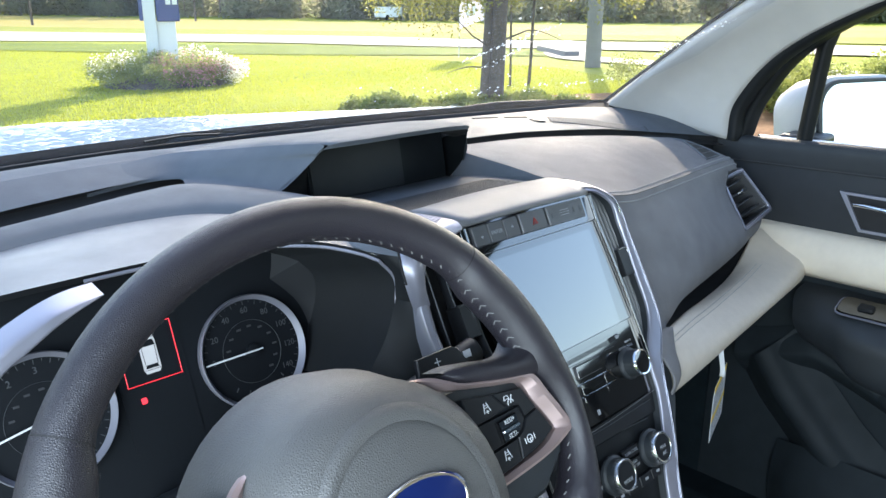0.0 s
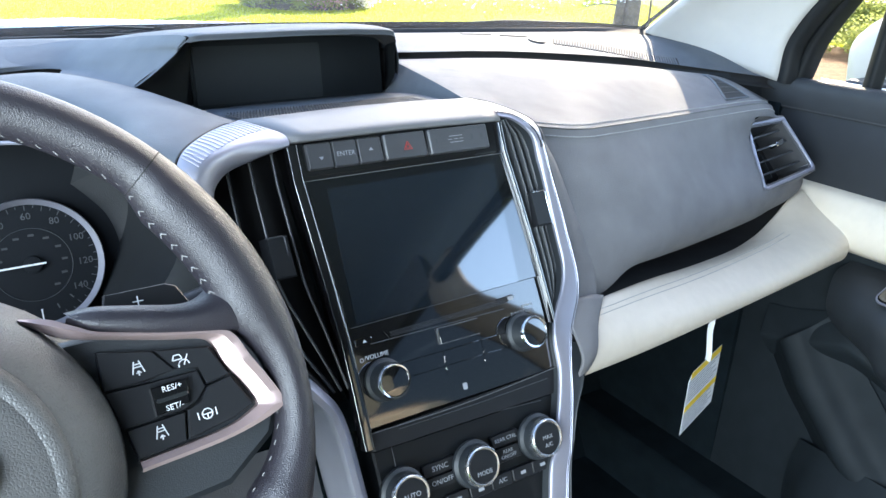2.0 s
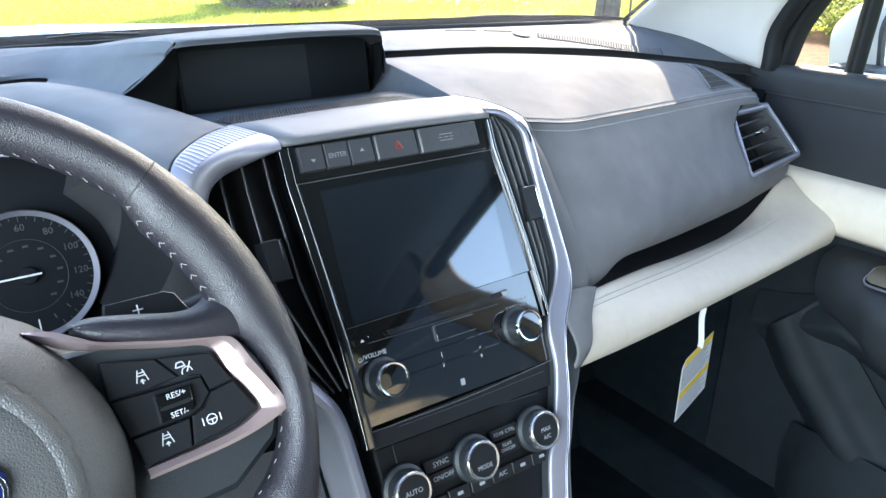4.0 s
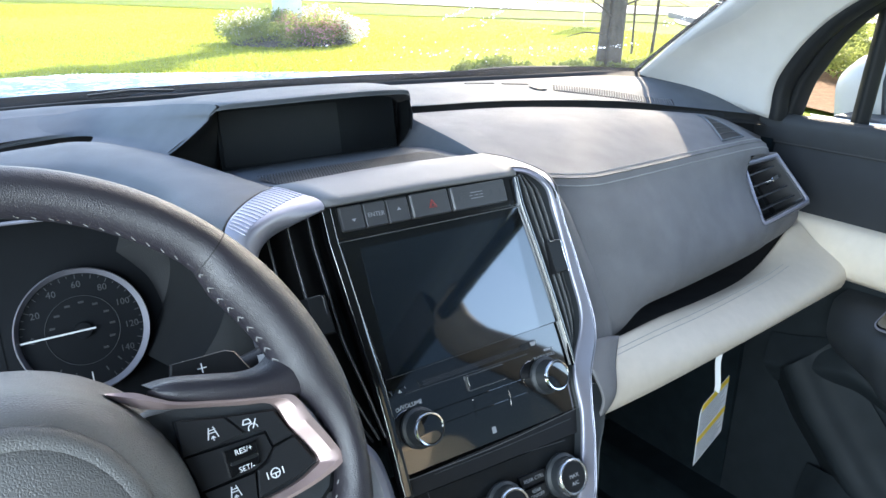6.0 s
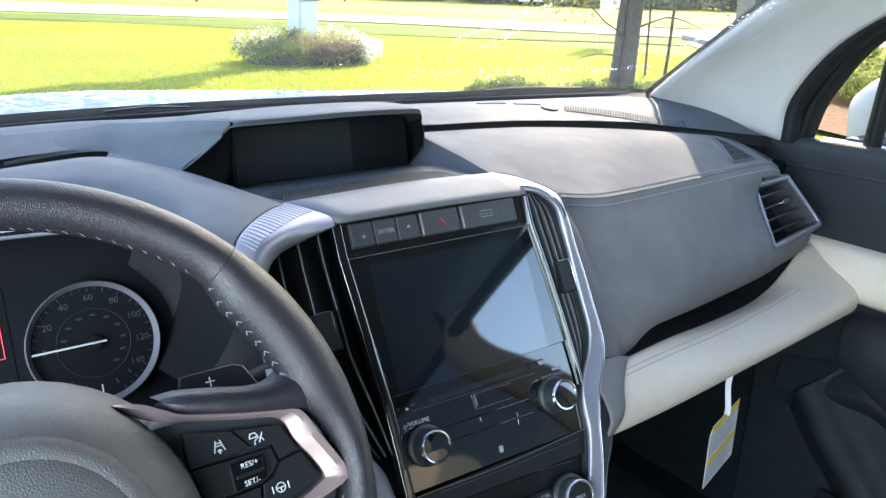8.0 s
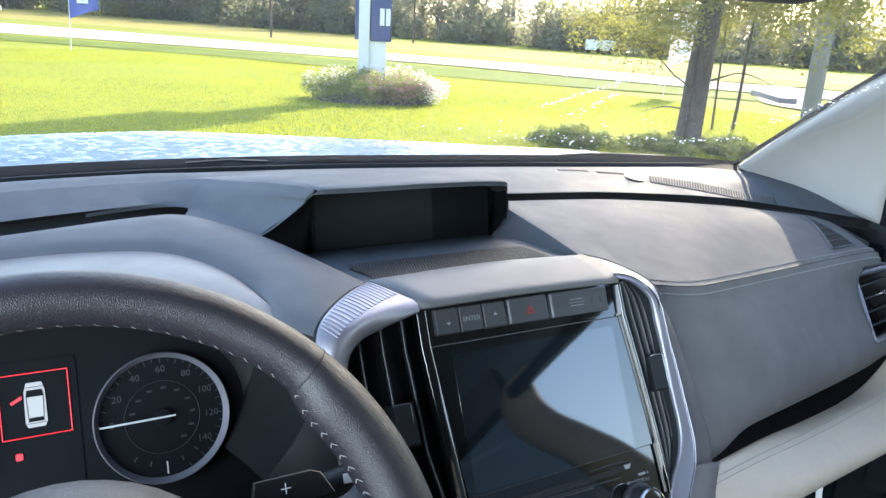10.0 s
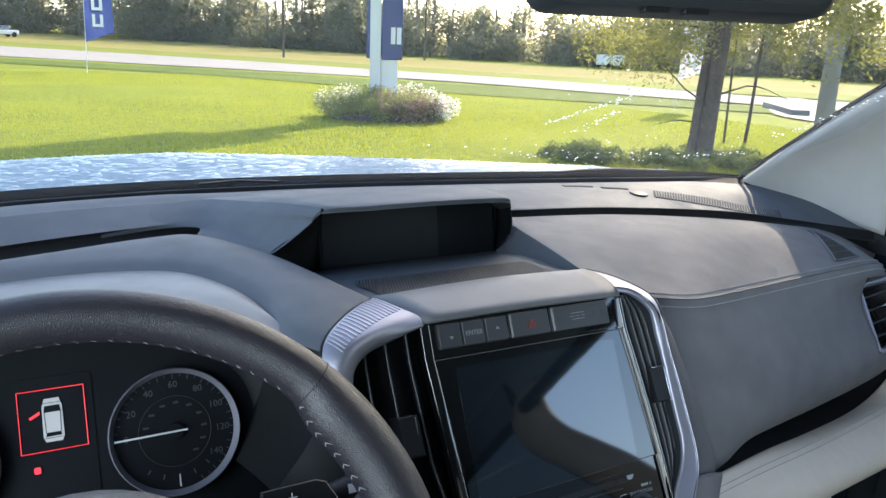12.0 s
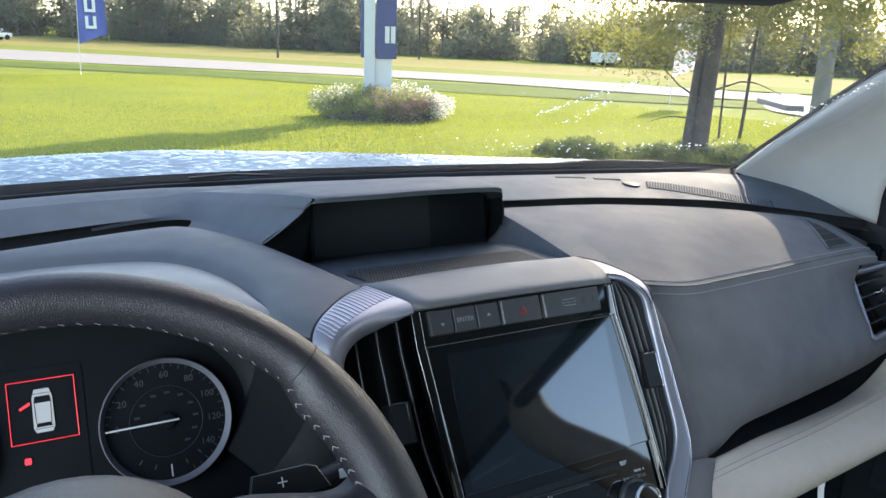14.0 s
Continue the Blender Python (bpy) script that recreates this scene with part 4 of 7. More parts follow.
part("hood_cheek", sheet([[vis_l[-1], (0.7265, 0.689, 1.268), (0.734, 0.702, 1.2475), (0.728, 0.722, 1.222)], [(0.752, 0.766, 1.290), (0.756, 0.766, 1.268), (0.757, 0.766, 1.25), (0.757, 0.768, 1.21)]], 12, 4), M_VISOR_SCREEN, dash)
part("side_wedge", sheet([[(0.757, 0.735, 1.256), (0.740, 0.631, 1.2525), (0.729, 0.551, 1.247)], [(0.745, 0.728, 1.240), (0.735, 0.634, 1.242), (0.7295, 0.556, 1.2435)], [(0.721, 0.707, 1.222), (0.731, 0.638, 1.230), (0.730, 0.562, 1.239)]], 16, 5), M_SOFT, dash)
part("pad_edge", sheet([[(0.757, 0.735, 1.256), (0.740, 0.631, 1.2525), (0.729, 0.551, 1.247)], [(0.768, 0.75, 1.2565), (0.752, 0.635, 1.2535), (0.742, 0.543, 1.2445)], [(0.80, 0.765, 1.2535), (0.79, 0.64, 1.2518), (0.777, 0.522, 1.231)]], 16, 5), M_PAD, dash)
dm = Matrix(((1, 0, 0, 0.61), (0, 0.17, -0.985, 0.738), (0, 0.985, 0.17, 1.252), (0, 0, 0, 1)))
ds = part("upper_display", plate(rrect(0.224, 0.084, 0.006), -0.006, 0.0, dm @ pose(0.0135, 0, 0)), M_VISOR_SCREEN, dash, "unlit upper display")
part("display_panel", plate(rrect(0.143, 0.060, 0.003), 0.0, 0.0012, dm @ pose(-0.0235, 0.001, 0)), M_UPPER, ds)
tray = part("tray_floor", sheet([[(0.445, 0.70, 1.222), (0.61, 0.775, 1.215), (0.775, 0.775, 1.218)], [(0.45, 0.69, 1.226), (0.61, 0.74, 1.22), (0.775, 0.74, 1.222)], [(0.47, 0.66, 1.232), (0.61, 0.655, 1.234), (0.75, 0.66, 1.234)],
                          [(0.48, 0.54, 1.241), (0.61, 0.545, 1.241), (0.735, 0.55, 1.241)]], 20, 6), M_SOFT, dash)
part("tray_cheek", sheet([[(0.443, 0.70, 1.2535), (0.469, 0.61, 1.252), (0.488, 0.54, 1.2485)], [(0.455, 0.70, 1.222), (0.48, 0.61, 1.232), (0.495, 0.545, 1.238)]], 14, 3), M_SOFT, dash)
# rubber mat with a knurled face
bv_tray = tree_of(tray)
mt = grid_bm([[on_top(bv_tray, 0.505 + 0.012 * (1 - k / 8) + (0.213 - 0.012 * (1 - k / 8)) * i / 20, 0.551 + 0.086 * k / 8 - 0.02 * (1 - i / 20) * k / 8, 0.0012) for i in range(21)] for k in range(9)])
M_MAT = mat("knurled_rubber", (0.02, 0.02, 0.02), 0.55, grain=1.0, grain_scale=420, kind="leather")
part("tray_mat", mt, M_MAT, dash, "knurled rubber tray mat")
kn = bmesh.new()
for i in range(64):
    for k in range(15):
        c = on_top(bv_tray, 0.512 + 0.2 * (i + 0.5 * (k % 2)) / 64, 0.566 + 0.066 * k / 15, 0.0013)
        q = [kn.verts.new(c + Vector(d)) for d in ((-0.0012, 0, 0), (0, -0.0018, 0), (0.0012, 0, 0), (0, 0.0018, 0), (0, 0, 0.0007))]
        for a in range(4):
            kn.faces.new((q[a], q[(a + 1) % 4], q[4]))
knurl = part("mat_knurl", kn, M_MAT, dash, smooth=False)
knurl["kind"] = "stuff"

# defroster grille and side demister
tops = tree_of(dash_top, up_pad)
gl = [on_top(tops, p.x, p.y, 0.0004) for p in catmull([(1.10, 0.852, 0), (1.20, 0.812, 0), (1.300, 0.774, 0)], 50)]
gr = [on_top(tops, p.x, p.y, 0.0004) for p in catmull([(1.075, 0.822, 0), (1.175, 0.786, 0), (1.288, 0.756, 0)], 50)]
grille = part("defroster_grille", grid_bm([gl, gr]), M_CAVITY, dash, "slatted defroster grille")
for a, b in list(zip(gl, gr))[1:-1]:
    part("grille_slat", sweep([a, b], rrect(0.0024, 0.0024, 0.0006, 2)), M_SOFT, grille)
sns = part("sun_sensor", lathe([(0.013, -0.001), (0.013, 0.0015), (0.010, 0.0022), (0.0004, 0.0024)], 24, Matrix.Translation(on_top(tops, 1.058, 0.838)) @ pose(0, 0, 0, 6, 4, 0)), M_BLACK, dash, "small round sensor on the dash top")
part("sensor_ring", lathe([(0.0128, 0.0008), (0.0142, 0.0014), (0.0142, 0.0004)], 24, Matrix.Translation(on_top(tops, 1.058, 0.838)) @ pose(0, 0, 0, 6, 4, 0), cap=False), M_NUM, sns)
for x0, x1, y0 in ((0.965, 1.01, 0.905), (1.02, 1.06, 0.88)):
    part("defroster_slot", sweep([on_top(tops, x0, y0, 0.0005), on_top(tops, (x0 + x1) / 2, y0 - 0.006, 0.0005), on_top(tops, x1, y0 - 0.014, 0.0005)], rrect(0.010, 0.001, 0.0004, 2)), M_CAVITY, dash)
dem = [(1.262, 0.689), (1.266, 0.689), (1.243, 0.590), (1.178, 0.578)]
rows = [[on_top(pads, *Vector(dem[0]).lerp(Vector(dem[1]), u / 8).lerp(Vector(dem[3]).lerp(Vector(dem[2]), u / 8), k / 6), 0.0012) for u in range(9)] for k in range(7)]
demister = part("side_demister", grid_bm(rows), M_CAVITY, dash, "black triangular demister outlet")
edge = rows[0] + [r[-1] for r in rows[1:]] + rows[-1][-2::-1] + [r[0] for r in rows[-2:0:-1]]
part("demister_rim", sweep(edge, circle(0.0014, 6), closed=True), M_SOFT, demister)
for k in range(1, 6):
    part("demister_slat", sweep(rows[k], rrect(0.0016, 0.0009, 0.0004, 2)), M_BLACK, demister)

# right air vent
def along(poly, n):
    """n points evenly round a closed outline."""
    P = [Vector((*p, 0)) for p in poly] + [Vector((*poly[0], 0))]
    D = np.cumsum([0] + [(b - a).length for a, b in zip(P, P[1:])])
    return [(float(np.interp(q, D, [p.x for p in P])), float(np.interp(q, D, [p.y for p in P]))) for q in [D[-1] * i / n for i in range(n)]]


ring0 = [VM @ Vector((x, y, -0.012)) for x, y in along(V_OUT, 72)]
ring1 = [VM @ Vector((x, y, 0.0050)) for x, y in along(V_OUT, 72)]
ring2 = [VM @ Vector((x * 1.03, y * 1.04, 0.0060)) for x, y in along(V_OUT, 72)]
ring3 = [on_face(pads, VM @ Vector((x * 1.13, y * 1.16, 0.0)), 0.0006) for x, y in along(V_OUT, 72)]
part("vent_surround", grid_bm([ring0, ring1, ring2, [a.lerp(b, 0.6) for a, b in zip(ring2, ring3)], ring3], close_u=True), M_PAD, dash)
vent = part("air_vent", plate(V_OUT, -0.01, 0.0080, VM, 0.0, V_IN), M_SILVER, dash, "silver-framed side air vent", bevel=0.0018)
part("vent_cavity", plate(V_IN, -0.065, -0.045, VM), M_CAVITY, vent)
part("vent_wall", plate([(x * 1.04, y * 1.05) for x, y in V_IN], -0.055, 0.005, VM, 0.0, [(x * 0.95 - 0.001, y * 0.95) for x, y in V_IN]), M_BUTTON2, vent, bevel=0.001)
for k in range(4):
    y = 0.0270 - 0.0180 * k
    m = VM @ pose(0, y, 0, 5, 0, -1.5)
    part("vent_slat", plate([(-0.050 - 0.0060 * k, -0.0010), (0.051 + 0.0045 * k, -0.0010), (0.051 + 0.0045 * k, 0.0010), (-0.050 - 0.0060 * k, 0.0010)], -0.024, -0.004, m, 0.0004), M_SLAT, vent)
for x in (-0.028, 0.0, 0.028):
    part("rear_vane", box(x - 0.0008, x + 0.0008, -0.034, 0.034, -0.044, -0.034, VM), M_BLACK, vent)
part("vent_slider", plate(rrect(0.022, 0.007, 0.0025), -0.010, 0.003, VM @ pose(0.027, 0.0085, -0.002, 0, 0, 4), 0.0012), M_CHROME, vent)
# ---- centre stack ----
PM = Matrix(((1, 0, 0, XC), (0, 0.4274, -0.9041, 0.481), (0, 0.9041, 0.4274, 1.228), (0, 0, 0, 1)))
stack = thing("centre_stack", "gloss black centre stack in a satin silver frame", "console")
part("fascia", plate([(-0.106, 0.014), (0.102, 0.012), (0.1075, -0.05), (0.1135, -0.12), (0.118, -0.17), (0.118, -0.2265), (-0.0865, -0.2265), (-0.0935, -0.10)][::-1], -0.03, 0.0, PM, 0.002), M_GLOSS, stack, "piano black fascia")
part("display_glass", plate([(-0.0975, -0.0195), (0.0975, -0.0185), (0.1030, -0.06), (0.1085, -0.11), (0.1115, -0.1375), (-0.0865, -0.1425), (-0.0895, -0.115), (-0.0955, -0.055)][::-1], 0.0, 0.0018, PM, 0.0008), M_BEZEL, stack, "large unlit touch screen glass")
part("active_area", plate(rrect(0.168, 0.112, 0.002), 0.0018, 0.0021, PM @ pose(0.004, -0.083, 0, 0, 0, 0.6)), M_SCREEN, stack)
LEFT_LINE = [(-0.0990, 0.0185, 0.002), (-0.0957, 0.055, 0.002), (-0.0905, 0.115, 0.002), (-0.0875, 0.15, 0.002), (-0.0862, 0.19, 0.002), (-0.0855, 0.2265, 0.002)]
RIGHT_LINE = [(0.0990, 0.0182, 0.002), (0.1045, 0.06, 0.002), (0.1100, 0.11, 0.002), (0.1135, 0.15, 0.002), (0.1155, 0.18, 0.002), (0.1160, 0.2255, 0.002)]
for a in (((-0.0985, 0.0195, 0.002), (0.0985, 0.0183, 0.002)), LEFT_LINE, RIGHT_LINE, ((-0.0885, 0.2285, 0.0025), (0.0067, 0.2292, 0.003), (0.1130, 0.2245, 0.0025))):
    part("chrome_line", sweep([PM @ Vector((x, -v, h)) for x, v, h in catmull(a, 14)], circle(0.00036, 6)), M_GUN, stack)
for a in (((-0.0849, 0.1420, 0.0015), (0.1110, 0.1375, 0.0015)), ((-0.0700, 0.1585, 0.0008), (0.0665, 0.1590, 0.0008))):
    part("edge_line", sweep([PM @ Vector((x, -v, h)) for x, v, h in a], circle(0.0004, 5)), M_NUM, stack)


def button(x0, x1, v0, v1, h, name="button", material=None, parent=None, r=0.0015, edge=0.0008):
    w, hh = x1 - x0, v1 - v0
    return part(name, plate(rrect(w, hh, r), -0.004, h, PM @ pose((x0 + x1) / 2, -(v0 + v1) / 2, 0), edge), material or M_BUTTON2, parent or stack)


def on_panel(x, v, h=0.003, rot=0):
    return PM @ pose(x, -v, h, 0, 0, rot)


part("button_strip", plate(rrect(0.200, 0.030, 0.003), -0.004, 0.001, on_panel(0.001, 0.001, 0), 0.0006), M_GLOSS, stack)
b1 = button(-0.0928, -0.0708, -0.0100, 0.0115, 0.005, edge=0.0012)
b2 = button(-0.0700, -0.0480, -0.0100, 0.0115, 0.005, edge=0.0012)
b3 = button(-0.0472, -0.0250, -0.0100, 0.0115, 0.005, edge=0.0012)
b4 = button(-0.0222, 0.0186, -0.0105, 0.0115, 0.0055, edge=0.0014)
b5 = button(0.0222, 0.0855, -0.0105, 0.0115, 0.0055, edge=0.0014)


def tri_print(x, v, s, up, parent, material=M_PRINT, h=0.0053):
    d = 1 if up else -1
    part("arrow_print", plate([(-s, -s * 0.6 * d), (s, -s * 0.6 * d), (0, s * 0.7 * d)][::d], 0, 0.0002, on_panel(x, v, h)), material, parent, smooth=False)


tri_print(-0.0812, 0.0030, 0.0021, False, b1, M_PRINT_DIM)
words("ENTER", 0.0056, on_panel(-0.0590, 0.0012, 0.0053), M_PRINT_DIM, b2)
tri_print(-0.0358, 0.0000, 0.0021, True, b3, M_PRINT_DIM)
for s, w in ((0.0046, 0.0007), (0.0024, 0.0005)):
    q = [(math.cos(math.pi / 2 + k * 2.0944) * s, math.sin(math.pi / 2 + k * 2.0944) * s) for k in range(3)]
    for k in range(3):
        a, b = Vector((*q[k], 0)), Vector((*q[(k + 1) % 3], 0))
        part("hazard_print", sweep([on_panel(-0.0005, 0.002, 0.0058) @ a, on_panel(-0.0005, 0.002, 0.0058) @ b], circle(w * 0.5, 5)), M_RED_PRINT, b4)
for k, (x, v, w, h) in enumerate(((0.0500, -0.0025, 0.014, 0.0005), (0.0500, 0.0030, 0.014, 0.0005), (0.0435, 0.0003, 0.004, 0.0004), (0.0495, 0.0003, 0.004, 0.0004), (0.0555, 0.0003, 0.004, 0.0004), (0.0350, -0.0045, 0.005, 0.0006),
                                  (0.0350, -0.0015, 0.006, 0.0006), (0.0350, 0.0015, 0.006, 0.0006), (0.0350, 0.0045, 0.005, 0.0006), (0.0290, 0.001, 0.002, 0.005), (0.0670, 0.0, 0.0025, 0.005), (0.0655, 0.003, 0.005, 0.0008),
                                  (0.0775, 0.0, 0.0022, 0.0045), (0.0790, 0.003, 0.0035, 0.0008), (0.0720, -0.0075, 0.022, 0.0009), (0.0580, -0.0055, 0.003, 0.001))):
    part("print_bar", box(-w / 2, w / 2, -h / 2, h / 2, 0, 0.0002, on_panel(x, v, 0.0057)), M_NUM if k > 4 else M_PRINT_DIM, b5, smooth=False)

# disc slot with its knurled flap, small keys, knobs
slot = part("disc_slot", plate([(-0.0560, -0.1515), (0.0625, -0.1460), (0.0835, -0.1480), (0.0795, -0.1550), (0.0655, -0.1588), (-0.0520, -0.1580)][::-1], -0.001, 0.0008, PM, 0.0004), M_GLOSS, stack, "narrow disc slot with a knurled flap")
bmd = bmesh.new()
for i in range(58):
    for j in range(4):
        c = on_panel(-0.0505 + (i + 0.5 * (j % 2)) * 0.0021, 0.1530 + j * 0.0012 - i * 0.000045, 0.0013)
        q = [bmd.verts.new(c @ Vector(p)) for p in ((-0.0007, 0, 0), (0, -0.0006, 0), (0.0007, 0, 0), (0, 0.0006, 0), (0, 0, 0.0006))]
        for a in range(4):
            bmd.faces.new((q[a], q[(a + 1) % 4], q[4]))
knob_dots = part("flap_knurl", bmd, M_BUTTON2, slot, smooth=False)
knob_dots["kind"] = "stuff"
part("slot_mouth", plate([(0.0600, -0.1490), (0.0785, -0.1478), (0.0755, -0.1530), (0.0620, -0.1545)][::-1], 0.0012, 0.0015, PM), M_CAVITY, slot)
part("slot_corner", plate([(0.0720, -0.1490), (0.0805, -0.1490), (0.0780, -0.1530), (0.0735, -0.1530)][::-1], 0.0014, 0.0022, PM, 0.0004), M_PRINT_DIM, slot)
ej = button(-0.0838, -0.0685, 0.1520, 0.1578, 0.0022, "eject_key", M_GLOSS)
tri_print(-0.0755, 0.1548, 0.0019, True, ej, h=0.0024)


def frame_key(x0, x1, v0, v1, h, name):
    """A gloss key with a fine bright lower edge."""
    b = button(x0, x1, v0, v1, h, name, M_GLOSS, r=0.0002, edge=0.0001)
    part("key_edge", sweep([on_panel(x0 + 0.001, v1 - 0.0003, h - 0.0006).translation, on_panel(x1 - 0.001, v1 - 0.0003, h - 0.0006).translation], circle(0.00032, 5)), M_SILVER, b)
    return b


wide = frame_key(-0.0060, 0.0360, 0.1612, 0.1738, 0.0034, "wide_key")
part("key_rim", plate(rrect(0.0436, 0.0142, 0.0015), 0.0, 0.0014, on_panel(0.0150, 0.1675, 0), 0.0, rrect(0.0424, 0.0130, 0.0012)), M_GUN, wide)
for x0, x1 in ((-0.0450, -0.0053), (-0.0050, 0.0350), (0.0353, 0.0715)):
    frame_key(x0, x1, 0.1806, 0.1926, 0.0020, "preset_key")
    frame_key(x0, x1, 0.1938, 0.2008, 0.0014, "preset_key")


def knob(x, v, r, h, name, face_print=(), ring=M_CHROME, face=M_GLOSS, ribs_n=0):
    """A turned knob: black skirt, bright ring round the face, knurled where ribs_n says so."""
    m = on_panel(x, v, 0.001)
    k = part(name, lathe([(r * 1.32, 0), (r * 1.30, 0.003), (r * 1.12, 0.005), (r * 1.06, h * 0.80), (r * 1.02, h * 0.93)], 40, m), M_BLACK, stack)
    lo = 0.62 if ribs_n else 0.86
    part("ring", lathe([(r * 1.04, h * lo), (r * 1.07, h * (lo + 0.03)), (r * 1.05, h * 0.96), (r * 0.99, h * 1.03), (r * 0.90, h * 1.02), (r * 0.875, h * 0.96)], 40, m, cap=False), ring, k, "knurled chrome ring" if ribs_n else "bright chrome ring")
    if ribs_n:
        ribs = bmesh.new()
        for i in range(ribs_n):
            c = m @ Matrix.Rotation(2 * math.pi * i / ribs_n, 4, "Z")
            q = [ribs.verts.new(c @ Vector(p)) for p in ((r * 1.05, -0.0005, h * lo), (r * 1.115, 0, h * lo), (r * 1.05, 0.0005, h * lo), (r * 1.03, -0.0005, h * 0.98), (r * 1.09, 0, h * 0.97), (r * 1.03, 0.0005, h * 0.98))]
            ribs.faces.new((q[0], q[1], q[4], q[3]))
            ribs.faces.new((q[1], q[2], q[5], q[4]))
            ribs.faces.new((q[3], q[4], q[5]))
        part("knurl", ribs, ring, k, smooth=False)
    part("cap", lathe([(r * 0.89, h * 0.9), (r * 0.86, h * 0.98), (r * 0.4, h * 0.995), (0.0004, h * 0.995)], 32, m), face, k)
    for body, dv_, s in face_print:
        words(body, s, on_panel(x, v + dv_, 0.001 + h * 0.995 + 0.0004), M_PRINT_DIM, k)
    return k


knob(-0.0645, 0.1900, 0.0138, 0.020, "volume_knob")
knob(0.0815, 0.1840, 0.0138, 0.020, "tuning_knob")
words("/VOLUME", 0.0054, on_panel(-0.0665, 0.1690, 0.0004), M_PRINT, stack)
part("power_mark", lathe([(0.0013, 0), (0.0018, 0.0001), (0.0018, 0.0002), (0.0013, 0.0002)], 14, on_panel(-0.0805, 0.1698, 0.0003), cap=False), M_PRINT, stack)
words("TUNE/SCROLL", 0.0042, on_panel(0.0868, 0.1662, 0.0004), M_PRINT_DIM, stack)
for x, w in ((0.0890, 0.0022), (0.0918, 0.0022), (0.0946, 0.0022), (0.0985, 0.0012)):
    part("print_bar", box(-w / 2, w / 2, -0.0011, 0.0011, 0, 0.0002, on_panel(x, 0.1608, 0.0003)), M_PRINT_DIM, stack, smooth=False)
part("tag_mark", plate(rrect(0.0045, 0.006, 0.001), 0, 0.0002, on_panel(0.0106, 0.2156, 0.0003)), M_PRINT_DIM, stack, smooth=False)

# lower lip and climate unit
part("lower_lip", plate([(-0.0885, -0.2295), (0.113, -0.2255), (0.109, -0.2480), (-0.086, -0.2445)][::-1], -0.03, -0.001, PM, 0.002), M_BUTTON, stack)
part("lip_line", sweep([on_panel(x, v, 0.0002).translation for x, v in ((-0.0600, 0.2325), (0.02, 0.2335), (0.1000, 0.2325))], circle(0.0004, 5)), M_NUM, stack)
part("climate_panel", plate([(-0.086, -0.2450), (0.108, -0.2485), (0.088, -0.312), (0.070, -0.345), (-0.082, -0.345)][::-1], -0.04, -0.004, PM, 0.002), M_CLIMATE, stack, "black climate control panel")
part("climate_frame", sweep([on_panel(x, v, -0.0036).translation for x, v in ((-0.068, 0.262), (-0.0685, 0.2370), (0.0027, 0.2440), (0.0900, 0.2510))], circle(0.0004, 5)), M_NUM, stack)
knob(-0.0690, 0.2830, 0.0160, 0.017, "temperature_knob", (("AUTO", 0, 0.006),), M_KNURL, M_BUTTON, 56)
knob(0.0020, 0.2820, 0.0160, 0.017, "mode_knob", (("MODE", 0.0055, 0.0055),), M_KNURL, M_BUTTON, 56)
knob(0.0735, 0.2795, 0.0160, 0.017, "fan_knob", (("MAX", -0.001, 0.0052), ("A/C", 0.0060, 0.0052)), M_KNURL, M_BUTTON, 56)
for x, v, w, hh, body, s in ((-0.0300, 0.2745, 0.033, 0.0105, "SYNC", 0.0064), (-0.0300, 0.2865, 0.033, 0.0105, "ON/OFF", 0.0060), (0.0405, 0.2715, 0.030, 0.0105, "REAR CTRL", 0.0048), (0.0405, 0.2850, 0.028, 0.0125, "REAR\nON/OFF", 0.0046),
                             (0.0290, 0.3060, 0.023, 0.0115, "A/C", 0.0056), (-0.0420, 0.3075, 0.023, 0.0115, "FRONT", 0.0038)):
    b = button(x - w / 2, x + w / 2, v - hh / 2, v + hh / 2, 0.0005, "climate_key", M_BUTTON)
    words(body, s, on_panel(x, v, 0.0008), M_PRINT_DIM, b)
for x in (-0.0180, 0.0055, 0.0520, 0.0745):
    b = button(x - 0.0112, x + 0.0112, 0.3003, 0.3118, 0.0005, "climate_key", M_BUTTON)
    part("print_bar", box(-0.0028, 0.0028, -0.0014, 0.0014, 0, 0.0002, on_panel(x, 0.3060, 0.0007)), M_PRINT_DIM, b, smooth=False)
part("console_body", plate([(-0.095, -0.345), (0.068, -0.345), (0.0, -0.75), (-0.095, -0.75)][::-1], -0.25, -0.01, PM), M_BLACK, stack)

# silver hoop round the stack
def loc(x, v, h=0.0):
    return PM @ Vector((x, -v, h))


def left_hoop():
    pts = [(0.186, 0.036), (0.187, 0.05), (0.187, 0.065), (0.186, 0.08), (0.178, 0.12), (0.155, 0.158), (0.130, 0.190), (0.118, 0.215), (0.113, 0.28), (0.108, 0.345), (0.104, 0.42)]
    P = catmull([(-x, v, 0) for x, v in pts], 60)
    rows = []
    for i, p in enumerate(P):
        t = (P[min(i + 1, 59)] - P[max(i - 1, 0)]).normalized()
        nrm = Vector((-t.y, t.x, 0))                        # outwards
        w = 0.017 - 0.004 * min(1, i / 30)
        rows.append([loc(*(p + nrm * (w * (a - 1.0))).xy, d) for a, d in ((0.0, -0.055), (0.0, -0.006), (0.0, 0.0030), (0.10, 0.0060), (0.55, 0.0112), (0.92, 0.0105), (1.0, 0.0080), (1.0, 0.0), (1.0, -0.055))])
    bm = grid_bm(rows, close_u=True)
    bmesh.ops.recalc_face_normals(bm, faces=bm.faces)
    return part("frame_side", bm, M_SILVER, stack, "satin silver frame side")


